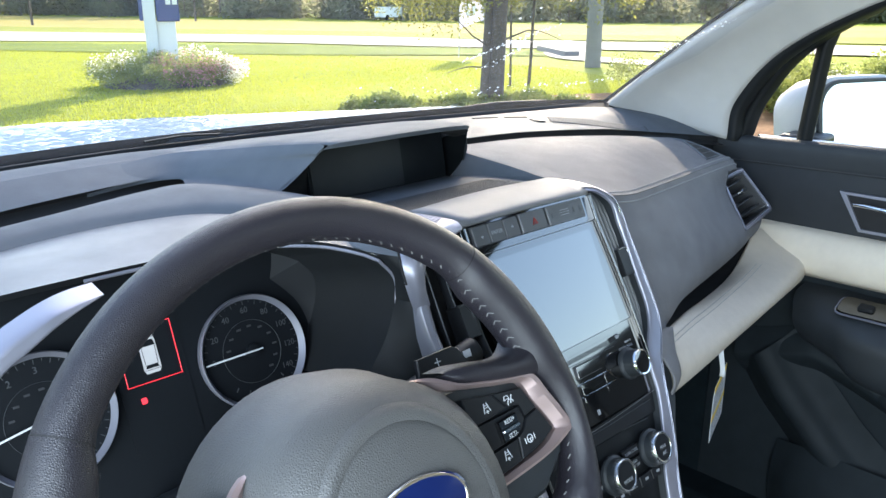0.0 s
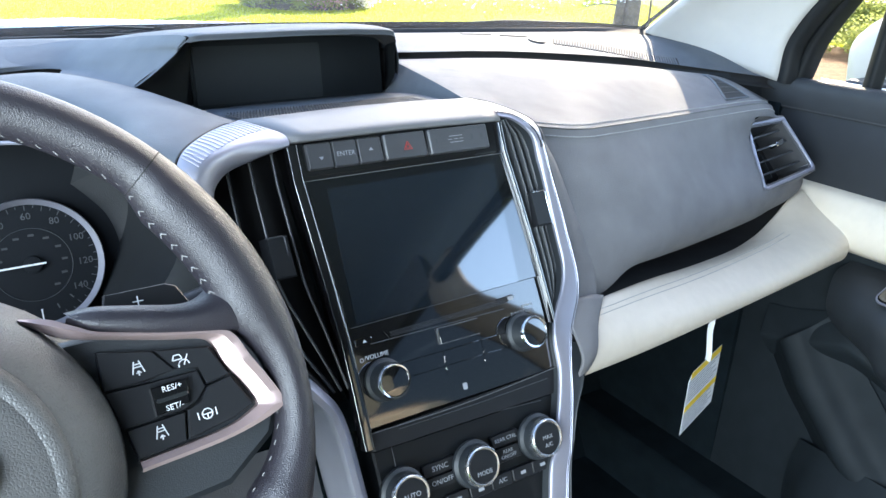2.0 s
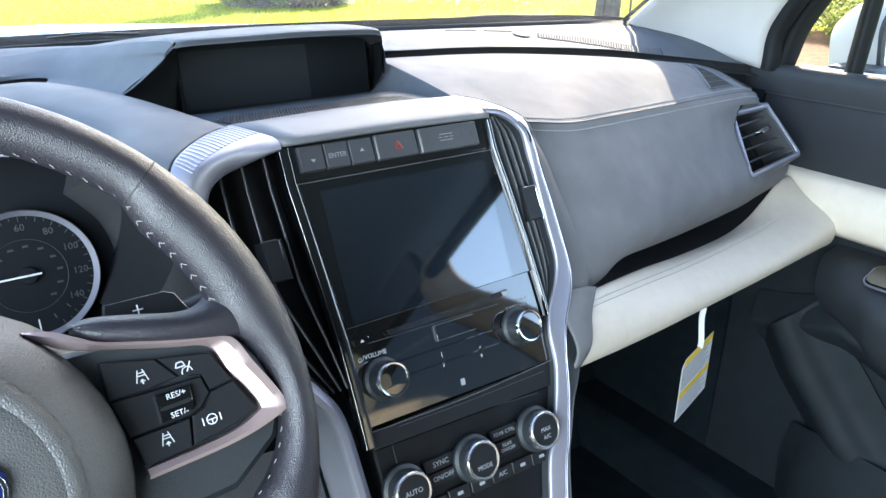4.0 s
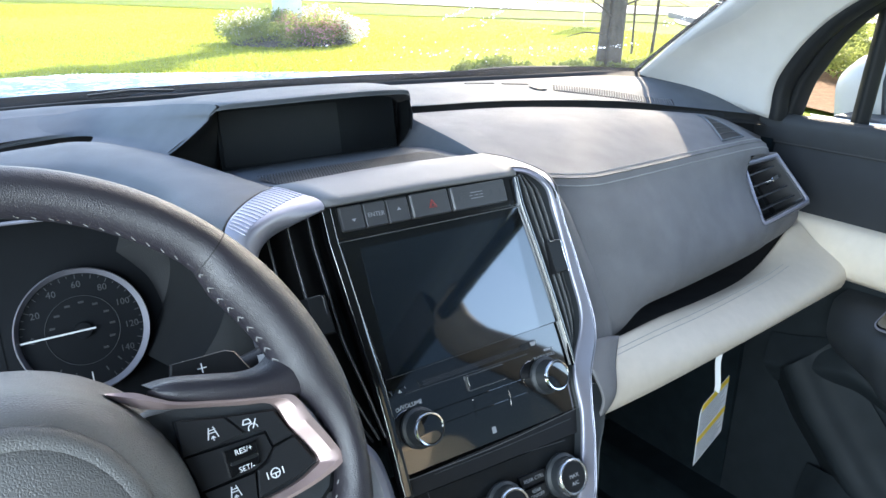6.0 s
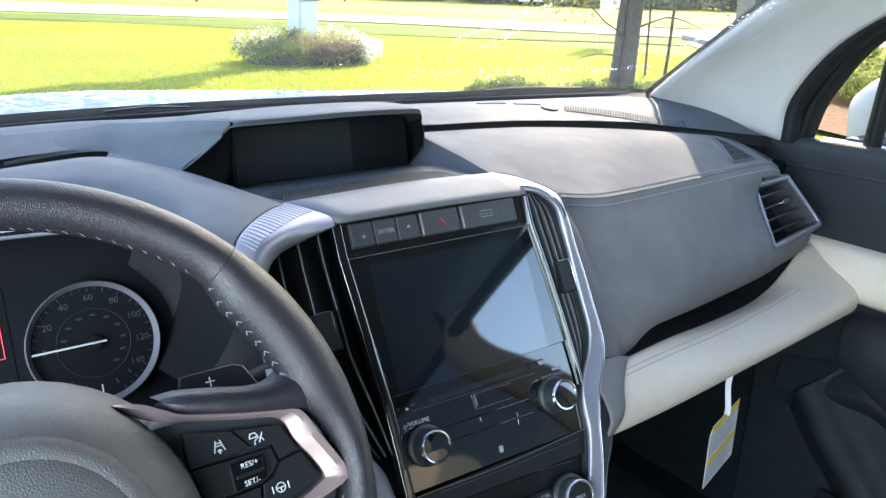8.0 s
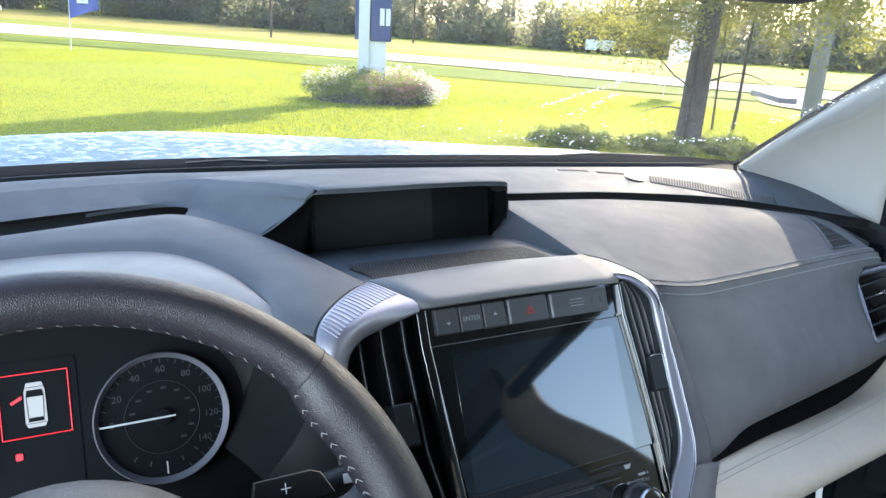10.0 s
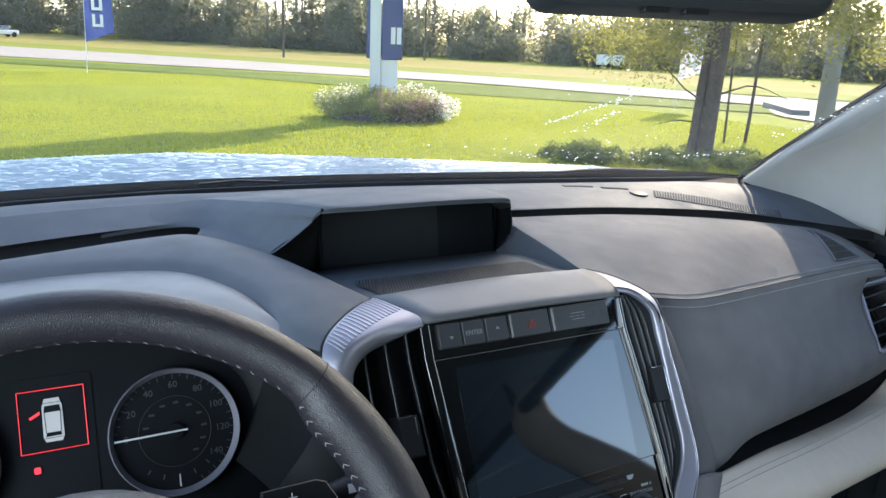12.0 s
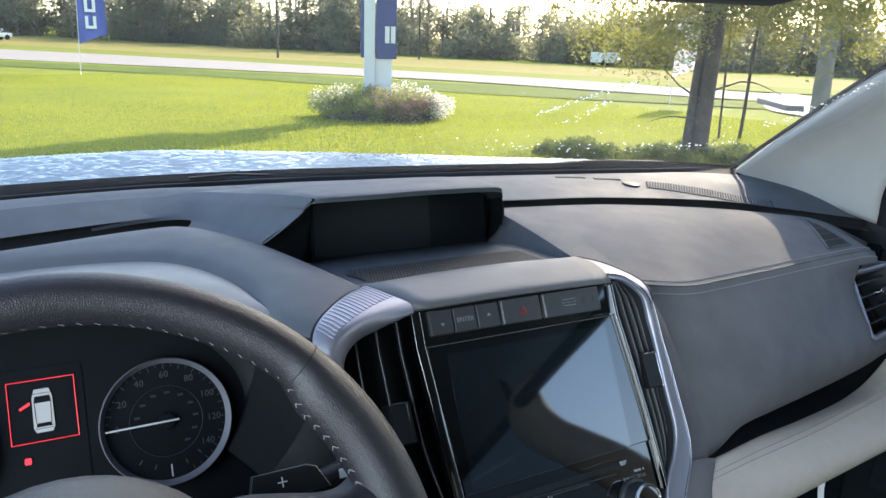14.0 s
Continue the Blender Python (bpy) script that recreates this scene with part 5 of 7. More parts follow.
def ring_at(path, h):
    return [loc(x, v, h) for x, v in path]


ro = [(0.104, -0.021, 0.0), (0.118, -0.0171, 0.0025), (0.129, -0.0086, 0.0063), (0.1365, 0.0016, 0.0103), (0.1405, 0.0125, 0.0115), (0.1425, 0.025, 0.011), (0.1445, 0.047, 0.01), (0.1475, 0.0765, 0.01), (0.1495, 0.106, 0.01), (0.1512, 0.130, 0.01), (0.1510, 0.147, 0.01),
      (0.1465, 0.165, 0.01), (0.1385, 0.180, 0.01), (0.1305, 0.195, 0.01), (0.1255, 0.211, 0.01), (0.1215, 0.228, 0.01), (0.1164, 0.253, 0.01), (0.1091, 0.278, 0.01), (0.1012, 0.302, 0.01), (0.0915, 0.325, 0.01), (0.065, 0.42, 0.01)]
ri = [(0.1035, -0.0165, -0.001), (0.116, -0.0125, 0.001), (0.126, -0.004, 0.004), (0.1325, 0.006, 0.006), (0.1345, 0.0165, 0.0055), (0.1355, 0.028, 0.004), (0.1372, 0.048, 0.004), (0.1382, 0.076, 0.004), (0.1390, 0.102, 0.004), (0.1402, 0.126, 0.004), (0.1380, 0.142, 0.004),
      (0.1315, 0.157, 0.004), (0.1228, 0.170, 0.004), (0.1145, 0.186, 0.004), (0.1115, 0.204, 0.004), (0.1105, 0.226, 0.004), (0.1045, 0.250, 0.004), (0.0956, 0.274, 0.004), (0.0866, 0.297, 0.004), (0.0753, 0.320, 0.004), (0.050, 0.42, 0.004)]
lift = lambda L, dx, dh: [loc(x + dx, v, h + dh) for x, v, h in L]
part("vent_surround", sheet([lift(ri, -0.001, -0.045), lift(ri, -0.001, -0.012), lift(ri, 0, 0.0002)], 110, 3), M_BLACK, stack)
mid_r = [(x * 0.45 + a * 0.55, v * 0.45 + b * 0.55, h * 0.3 + c * 0.7 + 0.0012) for (x, v, h), (a, b, c) in zip(ri, ro)]
hr = part("frame_side", sheet([lift(ri, 0, 0), lift(ri, 0.0008, 0.0035), lift(mid_r, 0, 0), lift(ro, 0, 0), lift(ro, 0.0012, -0.002), lift(ro, 0.001, -0.03)], 110, 4), M_SILVER, stack, "satin silver frame side")
part("bright_edge", sweep(catmull(lift(ro, -0.0003, 0.0001), 110)[16:], circle(0.0006, 6)), M_CHROME, hr)
left_hoop()
part("frame_bar", sheet([[(0.492, 0.545, 1.238), (XC, 0.556, 1.238), (0.73, 0.553, 1.238)], [(0.492, 0.543, 1.2485), (XC, 0.555, 1.249), (0.729, 0.552, 1.248)], [(0.4955, 0.520, 1.2518), (XC, 0.524, 1.253), (0.727, 0.522, 1.251)],
                         [(0.5065, 0.487, 1.2485), (XC, 0.488, 1.248), (0.724, 0.490, 1.246)], [(0.5115, 0.479, 1.242), (XC, 0.482, 1.242), (0.723, 0.484, 1.240)]], 12, 5), M_GUN, stack, "satin grey bar above the keys", thick=0.003)


cap_b = [(0.490, 0.534, 1.2505), (0.468, 0.514, 1.2515), (0.447, 0.494, 1.250), (0.428, 0.474, 1.2455), (0.4195, 0.462, 1.237), (0.4185, 0.455, 1.221), (0.4305, 0.4545, 1.187)]
cap_r = [(0.501, 0.494, 1.2510), (0.478, 0.480, 1.2510), (0.457, 0.467, 1.2485), (0.438, 0.456, 1.242), (0.4285, 0.450, 1.230), (0.426, 0.4485, 1.214), (0.434, 0.4515, 1.187)]
cap_f = [(0.510, 0.483, 1.247), (0.484, 0.472, 1.244), (0.461, 0.463, 1.239), (0.445, 0.456, 1.231), (0.437, 0.451, 1.219), (0.4358, 0.4495, 1.206), (0.4405, 0.4515, 1.187)]
cap_l = [(0.511, 0.478, 1.240), (0.480, 0.472, 1.234), (0.458, 0.468, 1.228), (0.4465, 0.464, 1.2185), (0.443, 0.459, 1.207), (0.4435, 0.456, 1.198), (0.447, 0.455, 1.187)]
cap = part("frame_corner", sheet([[(x + 0.001, y + 0.002, z - 0.01) for x, y, z in cap_b], cap_b, cap_r, cap_f, cap_l, [(x + 0.004, y + 0.02, z - 0.004) for x, y, z in cap_l]], 40, 6), M_SILVER, stack, "ribbed silver frame corner")
bv = tree_of(cap)
for i in range(19):
    a, b = catmull(cap_b, 100)[2 + int(i * 3.0)], catmull(cap_r, 100)[2 + int(i * 3.0)]
    part("rib", sweep([on_face(bv, a.lerp(b, q) + Vector((0, 0, 0.001)), 0.0002) for q in (0.10, 0.3, 0.5, 0.7, 0.97)], rrect(0.0017, 0.0009, 0.0004, 2)), M_SILVER, cap)
part("shut_line", sweep([Vector(p) + Vector((-0.0012, 0.001, -0.0008)) for p in catmull(cap_b, 50)[:44]], circle(0.0011, 6)), M_CAVITY, cap)
cb = [(0.728, 0.546, 1.249), (0.744, 0.530, 1.246), (0.7565, 0.508, 1.241), (0.7625, 0.487, 1.2355), (0.762, 0.472, 1.2265), (0.758, 0.465, 1.216)]
cf = [(0.722, 0.490, 1.247), (0.736, 0.486, 1.2445), (0.747, 0.479, 1.2385), (0.7535, 0.471, 1.231), (0.7560, 0.465, 1.223), (0.7565, 0.4625, 1.216)]
cap2 = part("frame_corner", sheet([[(x + 0.001, y + 0.002, z - 0.012) for x, y, z in cb], cb, [tuple(Vector(a).lerp(Vector(b), 0.5) + Vector((0.001, 0, 0.0015))) for a, b in zip(cb, cf)], cf], 40, 6), M_SILVER, stack, "smooth silver frame corner")
part("bright_edge", sweep([Vector(p) + Vector((0, -0.0005, 0.0002)) for p in catmull(cf, 40)], circle(0.0007, 6)), M_CHROME, cap2)
part("dark_piping", sweep([Vector(p) + Vector((0.003, 0.003, -0.003)) for p in catmull(cb, 40)], circle(0.0036, 8)), M_BLACK, cap2)


def side_vent(sign):
    """A tall vent beside the screen: dark throat, upright slats, a thumb tab and a gloss column."""
    line = RIGHT_LINE if sign > 0 else LEFT_LINE
    qs = [i * 0.215 / 14 - 0.012 for i in range(15)]
    inn = lambda v: float(np.interp(v, [p[1] for p in line], [p[0] for p in line])) + sign * 0.003
    out = (lambda v: float(np.interp(v, [p[1] for p in ri], [p[0] for p in ri]))) if sign > 0 else (lambda v: -(0.172 if v < 0.1 else 0.172 - (v - 0.1) * 0.7))
    v = part("tall_vent", grid_bm([[loc(inn(q), q, -0.035), loc(out(q) + sign * 0.004, q, -0.035)] for q in qs]), M_CAVITY, stack, "tall narrow air vent with upright slats")
    fs = (0.30, 0.62, 0.90) if sign > 0 else (0.22, 0.48, 0.74, 0.96)
    for k, f in enumerate(fs):
        P = [loc(inn(q) * (1 - f) + out(q) * f, q, -0.008 - 0.002 * k) for q in qs[: 14]]
        part("vent_slat", sweep(P, rrect(0.0020, 0.020, 0.0009, 2), up=PM.to_3x3() @ Vector((0.35 * sign, 0, 1))), M_SLAT, v)
    tab = part("vent_tab", plate([(-0.0085, 0.0165), (0.0085, 0.0165), (0.0105, -0.0165), (-0.0070, -0.0165)][::-1], -0.012, 0.007, on_panel(0.1275 if sign > 0 else -0.132, 0.0755, 0), 0.0015), M_BUTTON, v)
    part("tab_edge", sweep([on_panel(0.1275 if sign > 0 else -0.135, 0.0755, 0.0068) @ Vector(p) for p in ((-0.006, 0.0162, 0), (0.0070, 0.0163, 0), (0.0086, 0.0150, 0), (0.0104, -0.0160, -0.001))], rrect(0.0014, 0.0012, 0.0004, 2)), M_CHROME if sign > 0 else M_SLAT, tab)
    w, d = (0.0036, 0.0018) if sign > 0 else (0.0085, -0.0058)
    part("inner_strip", sweep([loc(x + d, q, 0.001) for x, q, h in [(line[0][0], -0.010, 0)] + list(line[:-1]) + [(line[-1][0], 0.24, 0)]], rrect(w, 0.011, 0.0010, 3), up=PM.to_3x3() @ Vector((0, 0, 1))), M_GLOSS, v)
    return v


side_vent(1)
side_vent(-1)
bo = [(0.1440, 0.000), (0.1515, 0.017), (0.1565, 0.035), (0.1590, 0.0735), (0.1585, 0.114), (0.1555, 0.142), (0.150, 0.164), (0.142, 0.184), (0.134, 0.205), (0.130, 0.222), (0.124, 0.236)]
ro2 = [(0.136, 0.000)] + [(0.139, 0.012), (0.1425, 0.040), (0.1465, 0.0765), (0.1481, 0.110), (0.1468, 0.138), (0.1400, 0.164), (0.1325, 0.184), (0.127, 0.205), (0.1235, 0.222), (0.1195, 0.236)]
bx = [(0.165, 0.000, -0.02), (0.171, 0.017, -0.02), (0.178, 0.035, -0.02), (0.187, 0.0735, -0.02), (0.197, 0.114, -0.02), (0.203, 0.142, -0.02), (0.198, 0.164, -0.018), (0.185, 0.187, -0.012), (0.166, 0.2065, -0.005), (0.150, 0.223, -0.001), (0.1385, 0.238, 0.000)]
part("bolster", sheet([ring_at(ro2, 0.004), ring_at([(x * 0.5 + a * 0.5, v) for (x, v), (a, _) in zip(ro2, bo)], 0.0055), ring_at(bo, -0.002)], 50, 5), M_SHADE, dash, "dark edge beside the silver frame")
part("bolster_pad", sheet([ring_at(bo, -0.0022), [loc(x * 0.5 + a * 0.5, v, h * 0.3 - 0.001) for (x, v), (a, _, h) in zip(bo, bx)], [loc(*q) for q in bx], [loc(x + 0.003, v + 0.002, h - 0.035) for x, v, h in bx]], 50, 5), M_PAD, dash, "leather edge beside the silver frame")
so = [(0.132, 0.204), (0.152, 0.214), (0.1445, 0.228), (0.137, 0.244), (0.1225, 0.266), (0.1105, 0.294), (0.0985, 0.327), (0.078, 0.42)]
si = [(0.1265, 0.205), (0.1245, 0.214), (0.1215, 0.228), (0.1175, 0.249), (0.1115, 0.270), (0.103, 0.297), (0.0915, 0.325), (0.065, 0.42)]
part("side_strip", sheet([ring_at(si, 0.007), ring_at([(x * 0.4 + a * 0.6, v) for (x, v), (a, _) in zip(si, so)], 0.0075), ring_at(so, 0.002), ring_at([(x + 0.002, v) for x, v in so], -0.06)], 40, 4), M_BLACK, stack, "black plastic console edge")

# ---- steering wheel ----
WT = 27.5
WM = Matrix(((1, 0, 0, 0.2435), (0, math.sin(radians(WT)), -math.cos(radians(WT)), 0.284), (0, math.cos(radians(WT)), math.sin(radians(WT)), 1.160), (0, 0, 0, 1)))
wheel = thing("steering_wheel", "dark leather steering wheel with silver spoke trim", "steering wheel")
RW = 0.1735


def rim_shape(deg):
    """Middle radius and half width of the rim: slim at the top, full at the grips, slim again where the spokes meet it."""
    d = min(abs((deg + 4 + 180) % 360 - 180), abs((deg - 195 + 180) % 360 - 180))
    k = max(0.0, 1 - (d / 17) ** 2)
    u = min(1.0, max(0.0, (abs((deg - 95.5 + 180) % 360 - 180) - 48.5) / 9))
    u = u * u * (3 - 2 * u)
    r_out, r_in = 0.1930, 0.1652 - 0.0080 * u + 0.0150 * k
    return (r_out + r_in) / 2, (r_out - r_in) / 2


def rim_bm():
    rows = []
    for i in range(120):
        a = 2 * math.pi * i / 120
        r0, tw = rim_shape(math.degrees(a))
        rows.append([WM @ Vector(((r0 + tw * math.cos(b)) * math.cos(a), (r0 + tw * math.cos(b)) * math.sin(a), (0.5 * tw + 0.0095) * math.sin(b))) for b in [2 * math.pi * j / 20 for j in range(20)]])
    bm = grid_bm(rows, close_v=True, close_u=True)
    bmesh.ops.recalc_face_normals(bm, faces=bm.faces)
    return bm


rim = part("rim", rim_bm(), M_WHEEL, wheel, "grained dark leather rim")
for deg in (44.5, 146.5, 222, 318):
    a = radians(deg)
    r0, tw = rim_shape(deg)
    rows = [[WM @ Vector(((r0 + (tw + 0.0003) * math.cos(b)) * math.cos(a + k), (r0 + (tw + 0.0003) * math.cos(b)) * math.sin(a + k), (0.5 * tw + 0.0099) * math.sin(b))) for b in [2 * math.pi * j / 18 for j in range(18)]] for k in (-0.0022, 0.0022)]
    part("leather_seam", grid_bm(rows, close_u=True), M_CAVITY, rim)
# cross stitching along the inner side of the rim
st = bmesh.new()
for i in range(124):
    a = 2 * math.pi * i / 124
    r0, tw = rim_shape(math.degrees(a))
    grip = 50 < abs((math.degrees(a) - 95.5 + 180) % 360 - 180) < 82

    def on_rim(b, da):
        return Vector(((r0 - tw * 1.02 * math.cos(b)) * math.cos(a + da), (r0 - tw * 1.02 * math.cos(b)) * math.sin(a + da), (0.5 * tw + 0.0097) * math.sin(b)))
    for b0, d0, b1, d1 in (((0.12, -0.009, 0.30, 0.006), (0.48, -0.009, 0.30, 0.006)) if grip else ((0.12, -0.0085, 0.28, 0.0085),)):
        p = [on_rim(b0 + (b1 - b0) * f, d0 + (d1 - d0) * f) for f in (0, 0.5, 1)]
        for q0, q1 in zip(p, p[1:]):
            d = (q1 - q0).normalized()
            n1 = Vector((math.cos(a), math.sin(a), -0.4)).cross(d).normalized() * 0.00034
            st.faces.new([st.verts.new(WM @ q) for q in (q0 - n1, q0 + n1, q1 + n1, q1 - n1)])
part("stitching", st, M_RIM_THREAD, rim)
M_TRIM = mat("satin_rose_silver", (0.40, 0.30, 0.285), 0.50, metal=0.7, grain=0.05, grain_scale=1500, vary=0.06)
# hub
hub = part("hub", lathe([(0.102, -0.065), (0.100, -0.035), (0.092, -0.008), (0.086, 0.018), (0.074, 0.034), (0.05, 0.042), (0.02, 0.0445), (0.0005, 0.045)], 48, WM @ pose(0, -0.012, 0) @ Matrix.Diagonal((1.01, 0.99, 1, 1))), M_HUB, wheel, "padded airbag cover")
part("hub_groove", lathe([(0.056, 0.004), (0.0600, 0.0046), (0.0635, 0.0030), (0.0655, 0.0002), (0.0672, -0.004)], 48, WM @ pose(0.001, -0.014, 0.0362) @ Matrix.Diagonal((0.99, 1.10, 1, 1)), cap=False), M_HUB, hub)
em = part("emblem", lathe([(0.027, 0), (0.027, 0.002), (0.024, 0.003), (0.0005, 0.0032)], 36, WM @ pose(0.002, -0.004, 0.0445, 0, 0, 5.5) @ Matrix.Diagonal((1.25, 0.68, 1, 1))), mat("blue_enamel", (0.006, 0.014, 0.075), 0.2, coat=0.4), hub, "oval blue badge")
part("emblem_rim", sweep([WM @ Vector((0.034 * math.cos(k * 2 * math.pi / 36), -0.004 + 0.0187 * math.sin(k * 2 * math.pi / 36), 0.0462)) for k in range(36)], circle(0.0014, 6), closed=True), M_CHROME, em)


def wl(x, y, z):
    return WM @ Vector((x, y, z))


def spoke(s):
    W = WM if s > 0 else WM @ Matrix.Rotation(radians(11), 4, "Z")
    wl = lambda x, y, z: W @ Vector((x, y, z))

    def poly(pts, z0, z1, edge, name, material, parent, label=""):
        o = [(s * x, y) for x, y in pts]
        area = sum(a[0] * b[1] - b[0] * a[1] for a, b in zip(o, o[1:] + o[:1]))
        return part(name, plate(o if area > 0 else o[::-1], z0, z1, W, edge), material, parent, label)
    g = poly([(0.055, 0.045), (0.09, 0.046), (0.150, 0.034), (0.162, 0.02), (0.176, -0.012), (0.168, -0.03), (0.14, -0.05), (0.06, -0.055)], -0.022, -0.002, 0.004, "spoke", M_BLACK, wheel)
    flow = lambda pts: [wl(s * x, y, z) for x, y, z in pts]
    back = [(0.077, 0.0585, 0.002), (0.091, 0.0588, 0.004), (0.1124, 0.0550, 0.005), (0.1318, 0.0512, 0.005), (0.1443, 0.0525, 0.004), (0.158, 0.062, 0.001)]
    crest = [(0.079, 0.0562, 0.005), (0.090, 0.0545, 0.009), (0.111, 0.0495, 0.0115), (0.130, 0.0455, 0.0125), (0.146, 0.0452, 0.0125), (0.164, 0.050, 0.011)]
    front = [(0.0765, 0.0565, 0.003), (0.0875, 0.0495, 0.0085), (0.1083, 0.0430, 0.0105), (0.1262, 0.0387, 0.0105), (0.147, 0.0348, 0.0100), (0.167, 0.033, 0.0095)]
    part("thumb_rest", sheet([flow([(x, y + 0.002, z - 0.018) for x, y, z in back]), flow(back), flow(crest), flow(front), flow([(x, y - 0.004, z - 0.010) for x, y, z in front])], 24, 6), M_WHEEL, wheel)
    outer = catmull([(s * x, y, z) for x, y, z in ((0.056, 0.0612, -0.004), (0.0687, 0.058, 0.002), (0.0794, 0.0519, 0.006), (0.0904, 0.0464, 0.008), (0.1209, 0.0391, 0.009), (0.1472, 0.0341, 0.009), (0.1551, 0.0296, 0.009), (0.1611, 0.0167, 0.009), (0.1687, 0.0025, 0.0085), (0.1742, -0.0105, 0.008), (0.170, -0.0165, 0.008), (0.142, -0.0235, 0.008), (0.096, -0.0275, 0.007))], 70)
    inner = catmull([(s * x, y, z) for x, y, z in ((0.057, 0.0590, -0.004), (0.0693, 0.0495, 0.002), (0.080, 0.0452, 0.004), (0.0907, 0.0425, 0.005), (0.1215, 0.0351, 0.005), (0.1378, 0.0318, 0.005), (0.1439, 0.0274, 0.004), (0.1482, 0.0154, 0.004), (0.156, 0.0028, 0.003), (0.1612, -0.0090, 0.003), (0.158, -0.0125, 0.004), (0.140, -0.0185, 0.005), (0.096, -0.0225, 0.005))], 70)
    midl = [a.lerp(b, 0.4) + Vector((0, 0, 0.0022)) for a, b in zip(outer, inner)]
    part("spoke_trim", grid_bm([[W @ (p - Vector((0, 0, 0.006))) for p in outer], [W @ p for p in outer], [W @ p for p in midl], [W @ p for p in inner], [W @ (p - Vector((0, 0, 0.006))) for p in inner]]), M_TRIM, g, "satin silver spoke trim")
    for pts in (((0.086, 0.0365), (0.1125, 0.0312), (0.1215, 0.0190), (0.105, 0.0165), (0.086, 0.0165)), ((0.1135, 0.0310), (0.141, 0.0268), (0.149, 0.0095), (0.1365, 0.0072), (0.134, 0.0165), (0.1225, 0.0188)),
                ((0.1365, 0.0060), (0.1495, 0.0084), (0.1585, -0.0095), (0.146, -0.0145), (0.1215, -0.0185), (0.124, -0.0035), (0.131, -0.0008)), ((0.0925, -0.0055), (0.1225, -0.0040), (0.1205, -0.0190), (0.096, -0.0210))):
        poly(pts, -0.006, 0.0045, 0.0008, "wheel_key", M_BUTTON, g)
    poly(((0.0865, 0.0155), (0.105, 0.0155), (0.1335, 0.0155), (0.1358, 0.006), (0.1305, 0.0002), (0.1235, -0.0028), (0.0915, -0.0045)), -0.006, 0.0035, 0.0008, "rocker_surround", M_BUTTON, g)
    rk = poly(((0.1072, 0.0125), (0.1262, 0.0133), (0.1255, 0.0005), (0.1078, -0.0022)), 0.0, 0.0075, 0.001, "rocker", M_GLOSS, g)
    km = lambda x, y, z: W @ pose(s * x, y, z, 0, 0, s * 3)
    part("rocker_bar", plate(rrect(0.0165, 0.0022, 0.001), 0, 0.0025, km(0.1168, 0.0055, 0.007), 0.0005), M_CHROME, rk)
    if s > 0:
        words("RES/+", 0.0043, km(0.1178, 0.0105, 0.0077), M_PRINT, rk)
        words("SET/-", 0.0043, km(0.1175, 0.0006, 0.0077), M_PRINT, rk)
    for k, (x, y) in enumerate(((0.104, 0.0243), (0.1255, 0.0232), (0.1088, -0.0107), (0.1333, -0.008))):
        c = km(x, y, 0.0047)
        if k in (0, 2):
            seg = [(-0.003, -0.0028, -0.0012, 0.0036), (0.003, -0.0028, 0.0012, 0.0036), (-0.002, 0.002, 0.002, 0.002), (-0.0022, 0.0005, 0.0022, 0.0005), (0, -0.004, 0.0, -0.0015), (-0.0012, -0.0028, 0, -0.0015), (0.0012, -0.0028, 0, -0.0015)]
        elif k == 1:
            seg = [(-0.004, 0.0005, 0.001, 0.0005), (-0.003, 0.003, 0.0, 0.003), (-0.004, 0.0005, -0.003, 0.003), (0.001, 0.0005, 0.0, 0.003)] + [(0.0012 + 0.0028 * math.cos(q), -0.003 + 0.0028 * math.sin(q), 0.0012 + 0.0028 * math.cos(q + 0.6), -0.003 + 0.0028 * math.sin(q + 0.6)) for q in (0, 0.7, 1.4, 2.1, 2.8)] + [(0.0012, -0.003, 0.004, 0.002)]
        else:
            seg = [(0.0028 * math.cos(q), 0.0028 * math.sin(q), 0.0028 * math.cos(q + 0.65), 0.0028 * math.sin(q + 0.65)) for q in [n * 0.628 for n in range(10)]] + [(-0.0025, 0, 0.0025, 0), (0, 0, 0, -0.0025), (-0.0048, -0.002, -0.0048, 0.002), (0.0048, -0.002, 0.0048, 0.002)]
        part("key_mark", join(*[sweep([c @ Vector((a0, b0, 0)), c @ Vector((a1, b1, 0))], circle(0.00035, 4)) for a0, b0, a1, b1 in seg]), M_PRINT, g)
    pd = poly(((0.098, 0.050), (0.150, 0.052), (0.143, 0.0655), (0.137, 0.068), (0.102, 0.0675)), -0.054, -0.050, 0.001, "shift_paddle", M_BUTTON, wheel, "black shift paddle")
    for a, b in (((0.117, 0.0605), (0.123, 0.0605)), ((0.120, 0.0575), (0.120, 0.0635)))[: 2 if s > 0 else 1]:
        part("paddle_mark", sweep([wl(s * a[0], a[1], -0.0498), wl(s * b[0], b[1], -0.0498)], circle(0.0004, 4)), M_PRINT, pd)


